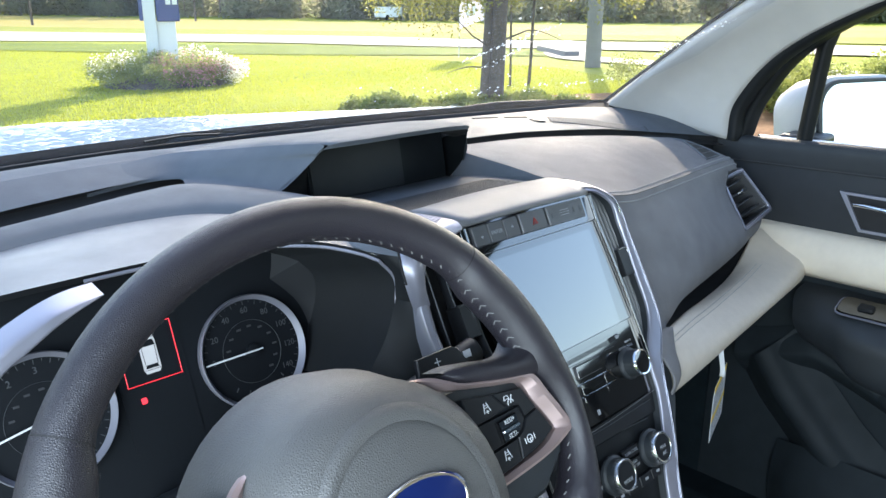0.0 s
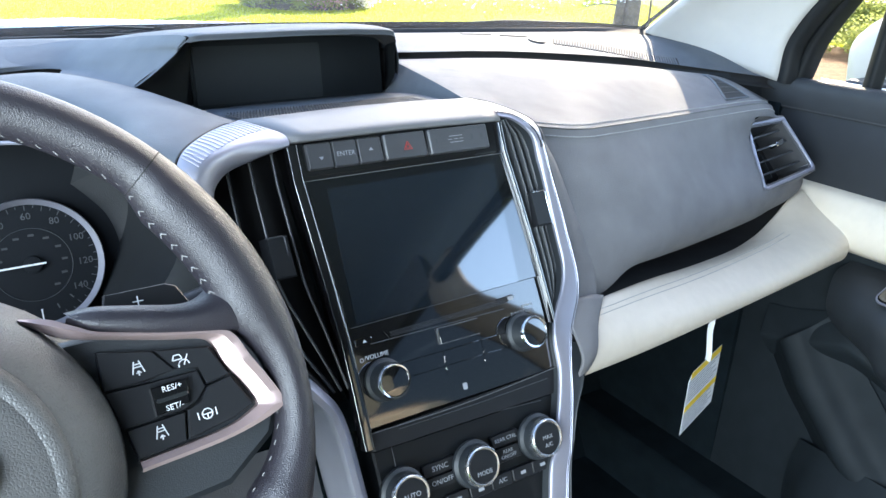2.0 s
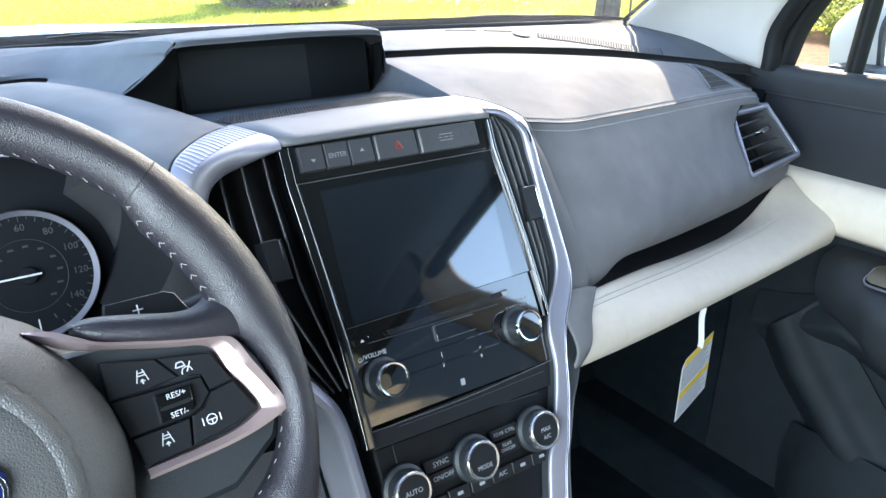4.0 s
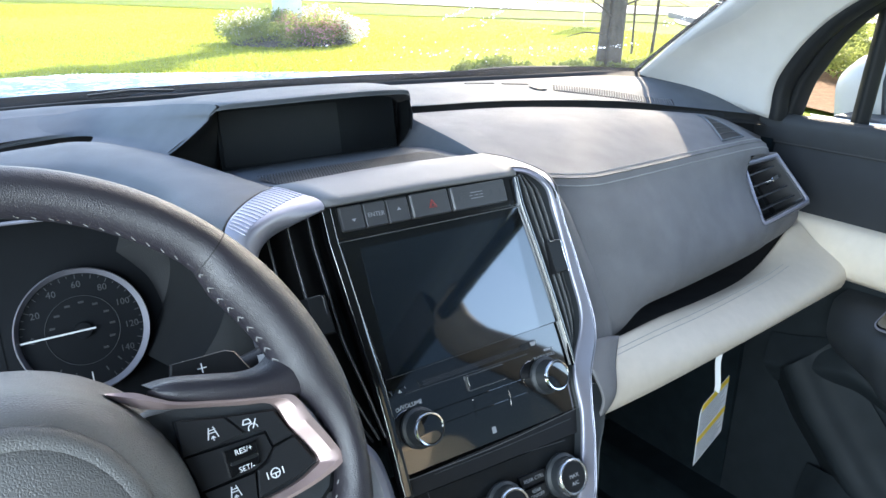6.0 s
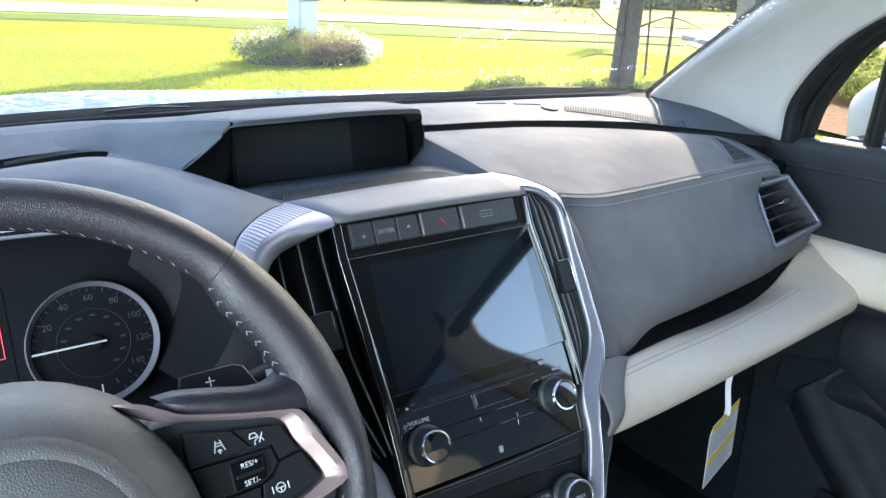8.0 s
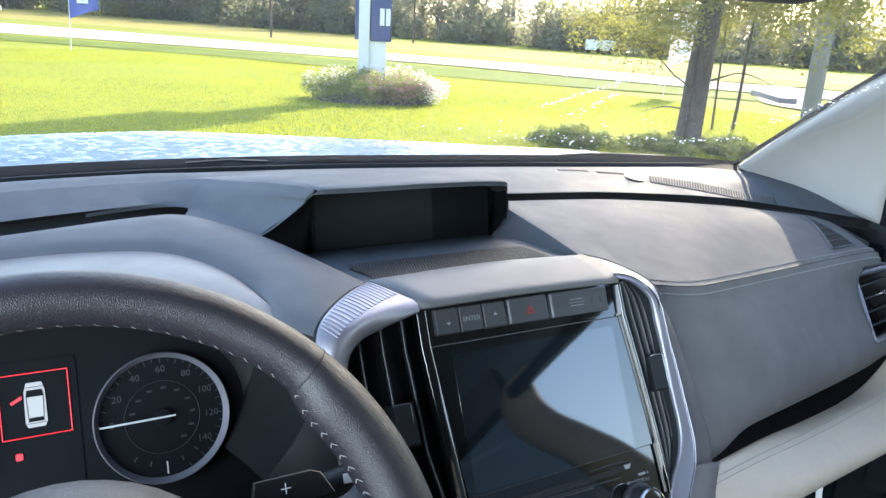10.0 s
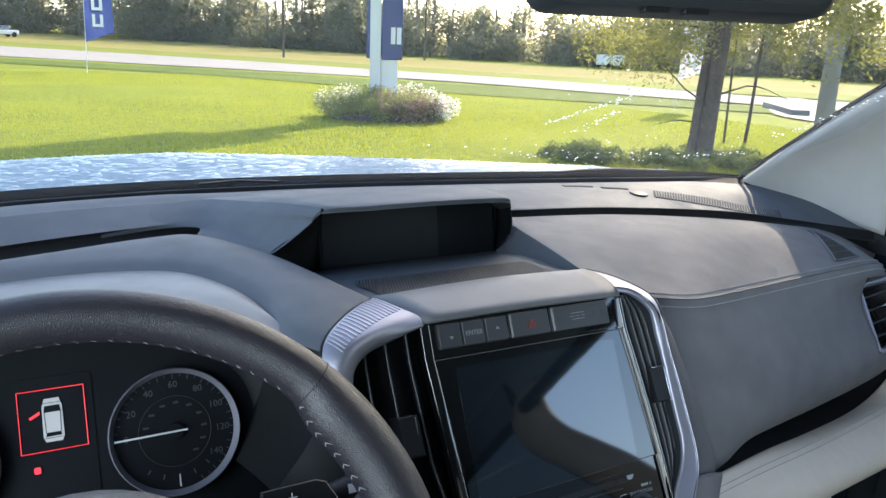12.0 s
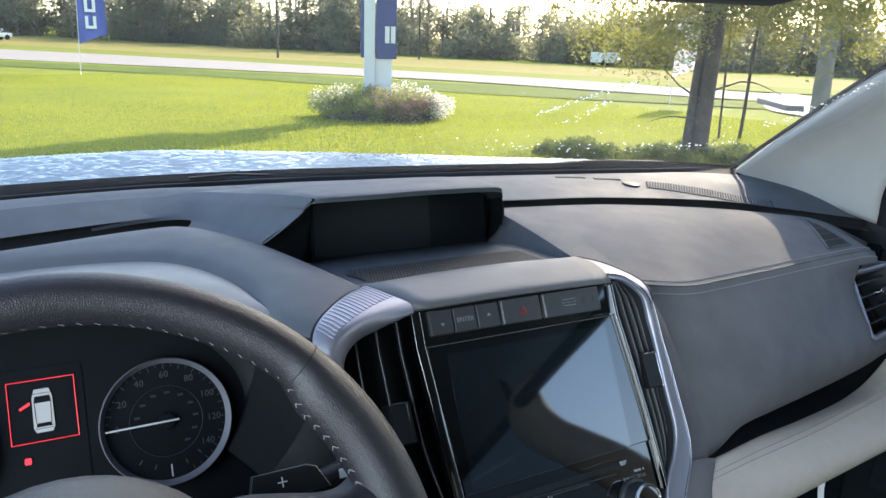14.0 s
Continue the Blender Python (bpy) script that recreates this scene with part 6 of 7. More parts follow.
spoke(1)
spoke(-1)
part("lower_spoke", sheet([[wl(-0.035, -0.07, 0.01), wl(0, -0.072, 0.012), wl(0.035, -0.07, 0.01)], [wl(-0.03, -0.11, 0.012), wl(0, -0.112, 0.013), wl(0.03, -0.11, 0.012)], [wl(-0.05, -0.17, 0.006), wl(0, -0.172, 0.006), wl(0.05, -0.17, 0.006)]], 12, 4), M_BLACK, wheel, thick=0.012)
part("column_shroud", sweep([wl(0, -0.03, -0.02), wl(0, -0.035, -0.12), wl(0, -0.04, -0.28)], rrect(0.13, 0.11, 0.03, 4), up=(1, 0, 0)), M_BLACK, wheel)
sk = thing("wiper_stalk", "black wiper stalk with white print behind the wheel", "stalk")
part("lever", limb([tuple(wl(0.05, 0.035, -0.085)), tuple(wl(0.12, 0.045, -0.082)), tuple(wl(0.182, 0.056, -0.078))], 0.008, 0.011, 10, 14), M_BUTTON, sk)
part("print_bar", box(-0.004, 0.004, -0.003, 0.003, 0, 0.0004, WM @ pose(0.166, 0.056, -0.0685)), M_PRINT, sk, smooth=False)

# ---- instrument cluster ----
GA = radians(20)
GM = Matrix(((1, 0, 0, 0.327), (0, math.sin(GA), -math.cos(GA), 0.568), (0, math.cos(GA), math.sin(GA), 1.142), (0, 0, 0, 1)))
clu = thing("instrument_cluster", "instrument cluster with two round dials and a lit warning display", "gauge")
part("back_panel", plate(rrect(0.40, 0.22, 0.05, 8), -0.03, -0.006, GM @ pose(-0.09, -0.01, 0)), M_DIAL, clu)
open_edge = catmull(brow_e, 40) + catmull(eye_r, 20)[1:]
gc = GM @ Vector((-0.09, -0.01, -0.006))
part("cluster_wall", grid_bm([[Vector(p) for p in open_edge], [p.lerp(gc, 0.04) + Vector((0, 0.035, -0.004)) for p in open_edge], [p.lerp(gc, 0.12) + Vector((0, 0.085, -0.01)) for p in open_edge], [p.lerp(gc, 0.5) + Vector((0, 0.09, -0.01)) for p in open_edge]]), M_SHADE, clu)


def dial(cx, numbers, needle_deg, name):
    m = GM @ pose(cx, 0, 0)
    d = part(name, lathe([(0.0495, -0.006), (0.0495, 0.0), (0.0005, 0.0)], 48, m), M_DIAL, clu)
    part("bezel", lathe([(0.0512, -0.004), (0.0526, 0.002), (0.0526, 0.006), (0.0518, 0.0075), (0.0480, 0.0008)], 64, m, cap=False), M_SILVER, d, "silver dial bezel")
    part("inner_ring", lathe([(0.0289, 0.0003), (0.0291, 0.0006), (0.0293, 0.0003)], 48, m, cap=False), M_NUM, d)
    for k, body in enumerate(numbers):
        a = radians(181 - k * 31.0)
        words(body, 0.0078, m @ pose(0.0385 * math.cos(a), 0.0385 * math.sin(a), 0.0004), M_NUM, d, "numeral")
    tk = bmesh.new()
    for k in range(33):
        a = radians(181 - k * 7.75)
        c = m @ Matrix.Rotation(a, 4, "Z")
        L = 0.004 if k % 2 == 0 else 0.0022
        tk.faces.new([tk.verts.new(c @ Vector(q)) for q in ((0.0475 - L, -0.0003, 0.0005), (0.0475, -0.0003, 0.0005), (0.0475, 0.0003, 0.0005), (0.0475 - L, 0.0003, 0.0005))])
    part("ticks", tk, M_NUM, d, smooth=False)
    c = m @ Matrix.Rotation(radians(needle_deg), 4, "Z")
    part("needle", join(box(-0.0095, 0.0478, -0.0007, 0.0007, 0.003, 0.004, c)), M_PRINT, d, "white pointer")
    part("pivot", lathe([(0.007, 0.001), (0.0065, 0.0035), (0.0005, 0.004)], 20, m), M_DIAL, d)
    for k in range(5):
        a = radians(232 + k * 19)
        c2 = m @ Matrix.Rotation(a, 4, "Z")
        part("fuel_tick", box(0.036, 0.040 if k != 2 else 0.046, -0.0005, 0.0005, 0.0003, 0.0006, c2), M_NUM if k != 2 else M_PRINT, d, smooth=False)
    for k in range(9):
        a = radians(165 - k * 27)
        part("print_bar", box(-0.0022, 0.0022, -0.0009, 0.0009, 0.0003, 0.0005, m @ pose(0.0235 * math.cos(a), 0.0235 * math.sin(a), 0)), M_EDGE_PRINT, d, smooth=False)
    return d


dial(0.0, ["0", "20", "40", "60", "80", "100", "120", "140"], 180.5, "speed_dial")
dial(-0.180, ["0", "1", "2", "3", "4", "5", "6", "7"], 190, "rev_dial")
inf = part("info_display", plate(rrect(0.060, 0.115, 0.004), -0.006, -0.0052, GM @ pose(-0.090, 0.002, 0)), M_DIAL, clu)
im = GM @ pose(-0.090, 0.0257, -0.0045) @ Matrix.Diagonal((0.88, 0.86, 1, 1))
fr = [im @ Vector(q) for q in ((-0.027, -0.028, 0), (0.027, -0.028, 0), (0.027, 0.028, 0), (-0.027, 0.028, 0))]
part("red_frame", sweep(fr, circle(0.0005, 5), closed=True), M_RED_GLOW, inf, "glowing red frame")
car_o = [(-0.0065, -0.020), (0.0065, -0.020), (0.0085, -0.016), (0.0082, 0.012), (0.006, 0.0195), (-0.006, 0.0195), (-0.0082, 0.012), (-0.0085, -0.016)]
part("car_icon", plate(car_o, 0, 0.0004, im), M_WHITE_GLOW, inf, smooth=False)
part("icon_glass", join(plate([(-0.007, 0.007), (0.007, 0.007), (0.006, 0.013), (-0.006, 0.013)], 0.0005, 0.0008, im), plate([(-0.0065, -0.015), (0.0065, -0.015), (0.0055, -0.0115), (-0.0055, -0.0115)], 0.0005, 0.0008, im)), M_DIAL, inf, smooth=False)
for q in (((-0.0066, 0.008), (-0.0060, -0.012)), ((0.0066, 0.008), (0.0060, -0.012)), ((-0.0075, 0.0155), (0.0075, 0.0155)), ((-0.008, -0.0165), (0.008, -0.0165))):
    part("icon_line", sweep([im @ Vector((*q[0], 0.0007)), im @ Vector((*q[1], 0.0007))], circle(0.00022, 4)), M_DIAL, inf)
part("door_icon", plate([(-0.019, 0.004), (-0.018, 0.002), (-0.010, 0.006), (-0.010, 0.009)], 0, 0.0006, im), M_RED_GLOW, inf, smooth=False)
part("warning_lamp", plate(rrect(0.006, 0.0065, 0.0015), 0, 0.0005, GM @ pose(-0.1037, -0.0121, -0.0045) @ Matrix.Diagonal((0.8, 0.8, 1, 1))), M_RED_GLOW, inf, "red warning lamp", smooth=False)

# left end of the dash
part("left_panel", sheet([[(-0.20, 0.60, 1.17), (-0.2, 0.45, 1.0)], [(-0.1, 0.58, 1.17), (-0.05, 0.46, 1.0)], [(0.08, 0.50, 1.05), (0.10, 0.45, 0.95)], [(0.40, 0.50, 1.05), (0.45, 0.42, 0.95)]], 10, 6), M_DARK, dash)
lt_o = [(0.03, 0.46, 1.150), (0.06, 0.475, 1.195), (0.085, 0.482, 1.220), (0.109, 0.49, 1.2370), (0.127, 0.495, 1.2445), (0.146, 0.50, 1.2500), (0.164, 0.508, 1.2510), (0.185, 0.517, 1.2495)]
lt_i = [(0.035, 0.455, 1.130), (0.058, 0.470, 1.175), (0.083, 0.477, 1.204), (0.107, 0.485, 1.2225), (0.125, 0.49, 1.231), (0.144, 0.495, 1.2402), (0.163, 0.504, 1.2450), (0.185, 0.517, 1.2480)]
part("left_trim", sheet([[(x, y + 0.02, z + 0.003) for x, y, z in lt_o], lt_o, [tuple(Vector(a).lerp(Vector(b), 0.5) + Vector((0, -0.0025, 0.0005))) for a, b in zip(lt_o, lt_i)], lt_i, [(x, y + 0.02, z - 0.002) for x, y, z in lt_i]], 40, 4), M_SILVER, dash, "satin silver trim beside the dials")
part("knee_panel", sheet([[(-0.2, 0.46, 1.02), (0.1, 0.455, 1.0), (0.5, 0.43, 1.0)], [(-0.2, 0.42, 0.85), (0.1, 0.41, 0.85), (0.5, 0.39, 0.85)], [(-0.2, 0.62, 0.6), (0.1, 0.62, 0.6), (0.5, 0.62, 0.6)]], 14, 5), M_DARK, dash)

# ---- hang tag on the glovebox ----
tg = thing("hang_tag", "white hang tag with yellow stripes and fine print, on the band", "tag")
TM = Matrix(((0.9535, 0, 0.3015, 1.086), (0.3015, 0, -0.9535, 0.4715), (0, 1, 0, 0.842), (0, 0, 0, 1)))
tag_card = part("card", plate([(-0.055, 0.036), (-0.055, -0.046), (0.055, -0.046), (0.055, 0.046), (-0.045, 0.046)], -0.0003, 0.0003, TM), M_TAG, tg)
for y0, y1, x0 in ((0.036, 0.0455, -0.0545), (-0.012, -0.003, -0.0545)):
    part("yellow_stripe", box(x0 + (0.006 if y0 > 0 else 0), 0.0545, y0, y1, 0.0003, 0.0006, TM), M_YELLOW, tag_card, smooth=False)
for k in range(18):
    y = 0.0325 - k * 0.0043
    if y > 0.0 or y < -0.014:
        part("print_bar", box(-0.051, 0.050 - (k * 7 % 5) * 0.006, y - 0.0007, y + 0.0007, 0.0003, 0.0005, TM), M_PRINT_DIM, tag_card, smooth=False)
sp = catmull([tuple(TM @ Vector((0.002, 0.0435, 0.0008))), tuple(TM @ Vector((0.0, 0.055, 0.002))), (1.092, 0.478, 0.925), (1.098, 0.482, 0.942), (1.09, 0.488, 0.958), (1.07, 0.50, 0.972)], 20)
part("strap", sweep(sp, rrect(0.0075, 0.0012, 0.0004, 2), up=(0.9, 0.4, 0.0)), M_TAG, tg, "white plastic strap")

# ---- body shell round the cabin ----
# right pillar trim
pf = [(1.345, 0.90, 1.25), (1.325, 0.76, 1.345), (1.305, 0.62, 1.435), (1.265, 0.40, 1.555), (1.23, 0.2, 1.64)]
pm_ = [(1.385, 0.80, 1.232), (1.37, 0.71, 1.33), (1.345, 0.57, 1.42), (1.30, 0.34, 1.535), (1.26, 0.12, 1.62)]
pb = [(1.415, 0.665, 1.205), (1.408, 0.65, 1.28), (1.385, 0.555, 1.38), (1.34, 0.36, 1.47), (1.30, 0.08, 1.55)]
pp = [(1.43, 0.66, 1.205), (1.425, 0.645, 1.28), (1.40, 0.55, 1.385), (1.355, 0.355, 1.478), (1.315, 0.075, 1.555)]
ap = tagged(part("pillar_trim", sheet([pf, pm_, pb], 40, 8), M_GREY_TRIM, thick=0.02), "light grey windscreen pillar trim", "pillar", kind="structure")
part("pillar_seal", sweep(catmull(pp, 40), rrect(0.03, 0.03, 0.01, 3)), M_RUBBER, ap, "black rubber door seal")
part("windscreen_seal", sweep(catmull([(x + 0.006, y + 0.012, z + 0.008) for x, y, z in pf], 40), rrect(0.006, 0.006, 0.002, 2)), M_CAVITY, ap)
mir = lambda L: [(2 * XC - x, y, z) for x, y, z in L]
tagged(part("pillar_trim", sheet([mir(pf), mir(pm_), mir(pb)], 30, 6), M_GREY_TRIM, thick=0.02), "light grey windscreen pillar trim on the driver's side", "pillar", kind="structure")

# windscreen and cowl
glass_base = [(x, y + 0.06, z - 0.01) for x, y, z in ws_base]
head = [(0.0, 0.16, 1.64), (0.2, 0.30, 1.655), (XC, 0.36, 1.66), (1.0, 0.31, 1.655), (1.23, 0.18, 1.64)]
wsg = tagged(part("windscreen", sheet([glass_base, [(0.0, 0.52, 1.47), (0.3, 0.66, 1.47), (XC, 0.70, 1.47), (0.95, 0.66, 1.47), (1.285, 0.52, 1.47)], head], 40, 8), M_GLASS), "clear windscreen with dried water streaks", "window", kind="structure")
wsg.visible_shadow = False
part("black_glass_edge", sheet([[(x, y + 0.052, z - 0.008) for x, y, z in ws_base], [(x, y + 0.046, z + 0.012) for x, y, z in ws_base]], 60, 2), M_RUBBER, wsg, "black printed glass edge")
cowl_n = [(x, y + 0.004, z - 0.004) for x, y, z in ws_base]
cowl_f = [(-0.20, 0.98, 1.20), (0.05, 1.09, 1.215), (0.3, 1.135, 1.222), (XC, 1.145, 1.225), (1.0, 1.10, 1.222), (1.2, 1.06, 1.215), (1.36, 1.0, 1.205), (1.46, 0.93, 1.19)]
cowl = tagged(part("cowl", sheet([cowl_n, [(x, y + 0.012, z + 0.008) for x, y, z in cowl_n], [(a[0], (a[1] + b[1]) / 2 + 0.02, 1.225) for a, b in zip(cowl_n, cowl_f)], cowl_f], 50, 5), M_RUBBER), "black plastic cowl below the windscreen", "cowl", kind="structure")


def wiper(p0, p1, p2):
    w = thing("wiper", "black windscreen wiper resting on the cowl", "wiper", "wipers")
    part("arm", sweep(catmull([p0, tuple((Vector(p0) + Vector(p1)) / 2 + Vector((0, 0, 0.012))), p1], 14), rrect(0.014, 0.008, 0.003, 2)), M_RUBBER, w)
    part("blade", sweep(catmull([p1, tuple((Vector(p1) + Vector(p2)) / 2 + Vector((0, 0, 0.006))), p2], 16), rrect(0.007, 0.016, 0.002, 2)), M_RUBBER, w)


wiper((0.85, 1.08, 1.235), (0.98, 1.03, 1.256), (1.25, 0.975, 1.262))
wiper((0.05, 1.08, 1.232), (0.25, 1.085, 1.25), (0.68, 1.08, 1.258))
part("cowl_clip", sweep([(0.435, 1.02, 1.272), (0.49, 1.018, 1.275), (0.545, 1.014, 1.272)], rrect(0.008, 0.003, 0.0012, 2)), M_RUBBER, cowl, "black wiper rest")

# rain drops left on the glass by the wiper, painted white for sun sparkle
rw = random.Random(31)
gtree = tree_of(wsg)
dv_, df_ = [], []
def drop_at(p, r):
    q, n, _, _ = gtree.find_nearest(Vector(p))
    if n.y < 0:
        n = -n
    a = n.cross(Vector((1, 0, 0))).normalized()
    b = n.cross(a)
    k = len(dv_)
    dv_.extend([tuple(q + n * 0.0008 + (a * math.cos(j) + b * math.sin(j)) * r) for j in [i * math.pi / 3 for i in range(6)]] + [tuple(q + n * (0.0008 + r * 0.6))])
    df_.extend([(k + j, k + (j + 1) % 6, k + 6) for j in range(6)])
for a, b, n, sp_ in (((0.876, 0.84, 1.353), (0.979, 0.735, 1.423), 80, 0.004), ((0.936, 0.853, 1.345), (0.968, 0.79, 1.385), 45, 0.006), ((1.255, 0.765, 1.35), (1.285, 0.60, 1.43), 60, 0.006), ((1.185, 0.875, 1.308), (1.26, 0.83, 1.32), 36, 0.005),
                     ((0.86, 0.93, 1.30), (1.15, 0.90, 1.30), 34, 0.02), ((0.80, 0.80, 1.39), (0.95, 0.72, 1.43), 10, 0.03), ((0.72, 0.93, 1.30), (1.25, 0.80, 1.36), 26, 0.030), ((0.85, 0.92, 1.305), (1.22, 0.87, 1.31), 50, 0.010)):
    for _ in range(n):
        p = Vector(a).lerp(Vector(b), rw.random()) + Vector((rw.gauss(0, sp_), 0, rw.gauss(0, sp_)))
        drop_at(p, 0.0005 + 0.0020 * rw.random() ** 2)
me = bpy.data.meshes.new("glass_drops")
me.from_pydata(dv_, [], df_)
for p in me.polygons:
    p.use_smooth = True
tagged(cloud_part("glass_drops", me, leaf_mat("sparkle_white_beads", (0.92, 0.93, 0.94), (0.88, 0.90, 0.92), 0.6, 1.0)), "water drops in streaks on the windscreen, whitened for sun sparkle", "water", kind="stuff")

# bonnet
bonnet = thing("bonnet", "wet pale car bonnet, the sky's blue put into its paint", "car bonnet")


def hood_z(x, y):
    u = (x - 0.55) / 0.85
    k = max(0.0, u)
    return 1.222 - 0.022 * (y - 1.1) ** 2 - (0.045 if u < 0 else 0.020) * u * u - 0.30 * max(0, y - 1.72) ** 2 - 0.10 * k * max(0, y - 1.5)


rows = [[(x, y, hood_z(x, y)) for x in [-0.32 + i * 0.05 for i in range(38)]] for y in [1.07 + j * 0.045 for j in range(24)]]
part("bonnet_skin", grid_bm(rows), M_PAINT, bonnet, thick=0.006)
rw = random.Random(12)
dv_, df_ = [], []
for i in range(6500):
    x, y = rw.uniform(-0.28, 1.50), 1.12 + 0.86 * rw.random() ** 0.8
    r = (0.0018 + 0.0052 * rw.random() ** 2) * (0.6 + y - 1.0)
    z = hood_z(x, y)
    k = len(dv_)
    sx, sy = r * rw.uniform(0.8, 2.4), r * rw.uniform(0.6, 1.3)
    dv_ += [(x + sx * math.cos(a) * rw.uniform(0.7, 1.2), y + sy * math.sin(a), z + 0.0003) for a in [j * math.pi / 3 for j in range(6)]] + [(x, y, z + r * 0.34)]
    df_ += [(k + j, k + (j + 1) % 6, k + 6) for j in range(6)]
me = bpy.data.meshes.new("drops")
me.from_pydata(dv_, [], df_)
for p in me.polygons:
    p.use_smooth = True
tagged(cloud_part("water_drops", me, M_DROP), "beads of rain water lying on the bonnet", "water", kind="stuff")

# wings, nose and wheels under the bonnet
body = thing("parked_car", "pale car standing on the lawn, sky's blue in its paint", "car")
for sx in (-1, 1):
    x0 = XC + sx * 0.88
    part("wing", sheet([[(x0 - sx * 0.03, 0.98, 1.14), (x0 - sx * 0.03, 1.5, 1.13), (x0 - sx * 0.05, 2.10, 1.02)], [(x0 + sx * 0.03, 0.98, 0.95), (x0 + sx * 0.03, 1.5, 0.93), (x0 - sx * 0.03, 2.14, 0.85)], [(x0 + sx * 0.01, 0.98, 0.42), (x0 + sx * 0.01, 1.5, 0.42), (x0 - sx * 0.05, 2.14, 0.40)]], 16, 6), M_PAINT, body, thick=0.004)
    for y in (1.55, -1.35):
        wh = part("wheel", lathe([(0.20, -0.11), (0.33, -0.11), (0.352, -0.08), (0.352, 0.08), (0.33, 0.11), (0.20, 0.11)], 36, pose(XC + sx * 0.80, y, 0.335, 0, 90, 0)), M_RUBBER, body, "black tyre")
        part("wheel_rim", lathe([(0.20, -0.10), (0.16, -0.05), (0.20, 0.10)], 24, pose(XC + sx * 0.80, y, 0.335, 0, 90, 0)), M_SILVER, wh)
part("nose", sheet([[(XC - 0.84, 2.10, 1.02), (XC, 2.14, 1.08), (XC + 0.84, 2.10, 1.02)], [(XC - 0.86, 2.15, 0.8), (XC, 2.24, 0.8), (XC + 0.86, 2.15, 0.8)], [(XC - 0.84, 2.13, 0.40), (XC, 2.22, 0.36), (XC + 0.84, 2.13, 0.40)]], 16, 6), M_PAINT, body, thick=0.004)

# rear-view mirror
rm = thing("rear_view_mirror", "black rear-view mirror hanging from the windscreen", "mirror")
RM = pose(0.634, 0.345, 1.5225, 90 - 6, 0, -16) @ pose(0, 0, 0, 0, 0, 0.3) @ Matrix.Diagonal((0.81, 0.92, 0.9, 1))
part("housing", plate(rrect(0.268, 0.072, 0.022, 6), -0.035, 0.006, RM, 0.006), M_BLACK, rm)
part("mirror_glass", plate(rrect(0.252, 0.056, 0.018, 6), 0.006, 0.0075, RM), M_MIRROR, rm)
for x in (-0.035, 0.0):
    part("mirror_key", plate(rrect(0.022, 0.004, 0.0015), 0.0, 0.008, RM @ pose(x, -0.0365, 0), 0.001), M_BUTTON, rm)
part("stalk", limb([tuple(RM @ Vector((0, 0.01, -0.03))), (0.62, 0.42, 1.58), (0.618, 0.44, 1.625)], 0.014, 0.02, 8, 12), M_BLACK, rm)

# right front door
door = thing("passenger_door", "closed passenger door, dark trim with an ivory leather band", "car door")
M_DOORMID = mat("dark_door_panel", (0.017, 0.019, 0.022), 0.55, grain=0.25, grain_scale=900, spec=0.3)
M_DOORTOP = mat("dark_door_top", (0.030, 0.033, 0.037), 0.6, grain=0.3, grain_scale=900, spec=0.25)
DY = [0.70, 0.5, 0.3, 0.0, -0.35]


def door_rail(x, z, dz=0.0, dx=0.0):
    return [(x + dx * i / 4, y, z + dz * i / 4) for i, y in enumerate(DY)]


part("upper_trim", sheet([door_rail(1.475, 1.205, 0.012), door_rail(1.44, 1.212, 0.012), door_rail(1.425, 1.20, 0.01), door_rail(1.43, 1.172, 0.008), door_rail(1.436, 1.163, 0.006)], 24, 5), M_DOORTOP, door)
part("mid_panel", sheet([door_rail(1.438, 1.163, 0.006), door_rail(1.432, 1.12), door_rail(1.43, 1.06)], 24, 5), M_DOORMID, door)
part("ivory_band", sheet([door_rail(1.438, 1.062), door_rail(1.412, 1.052), door_rail(1.396, 1.02), door_rail(1.40, 0.985), door_rail(1.43, 0.968)], 24, 6), M_BEIGE, door, "ivory stitched leather door band")
for dz in (0.0, -0.008):
    stitches(catmull([(1.4065, y, 1.043 + dz) for y in DY], 60), 0.0056, 0.004, 0.0005, M_STITCH, door, Vector((-0.0008, 0, 0)))
part("trim_seam", sweep(catmull([(1.4345, y, 1.1665 + 0.007 * i / 4) for i, y in enumerate(DY)], 24), circle(0.0022, 6)), M_BUTTON2, door)
part("lower_panel", sheet([door_rail(1.435, 0.972), door_rail(1.44, 0.90), door_rail(1.44, 0.7), door_rail(1.43, 0.45)], 24, 5), M_DOOR, door)
arm = part("armrest", sheet([[(1.435, 0.49, 0.955), (1.435, 0.42, 0.957), (1.435, 0.33, 0.955), (1.435, 0.0, 0.95), (1.435, -0.35, 0.945)], [(1.405, 0.495, 0.940), (1.40, 0.43, 0.946), (1.395, 0.33, 0.945), (1.385, 0.0, 0.94), (1.385, -0.35, 0.935)],
                             [(1.378, 0.485, 0.915), (1.358, 0.42, 0.918), (1.340, 0.33, 0.915), (1.325, 0.0, 0.91), (1.325, -0.35, 0.91)], [(1.372, 0.478, 0.89), (1.350, 0.415, 0.888), (1.328, 0.325, 0.88), (1.315, 0.0, 0.88), (1.315, -0.35, 0.88)],
                             [(1.385, 0.46, 0.862), (1.365, 0.40, 0.848), (1.343, 0.315, 0.82), (1.335, 0.0, 0.81), (1.335, -0.35, 0.81)], [(1.435, 0.455, 0.85), (1.435, 0.40, 0.835), (1.435, 0.31, 0.80), (1.435, 0.0, 0.79), (1.435, -0.35, 0.79)]], 36, 6), M_BLACK, door, "dark moulded armrest with a rounded front")
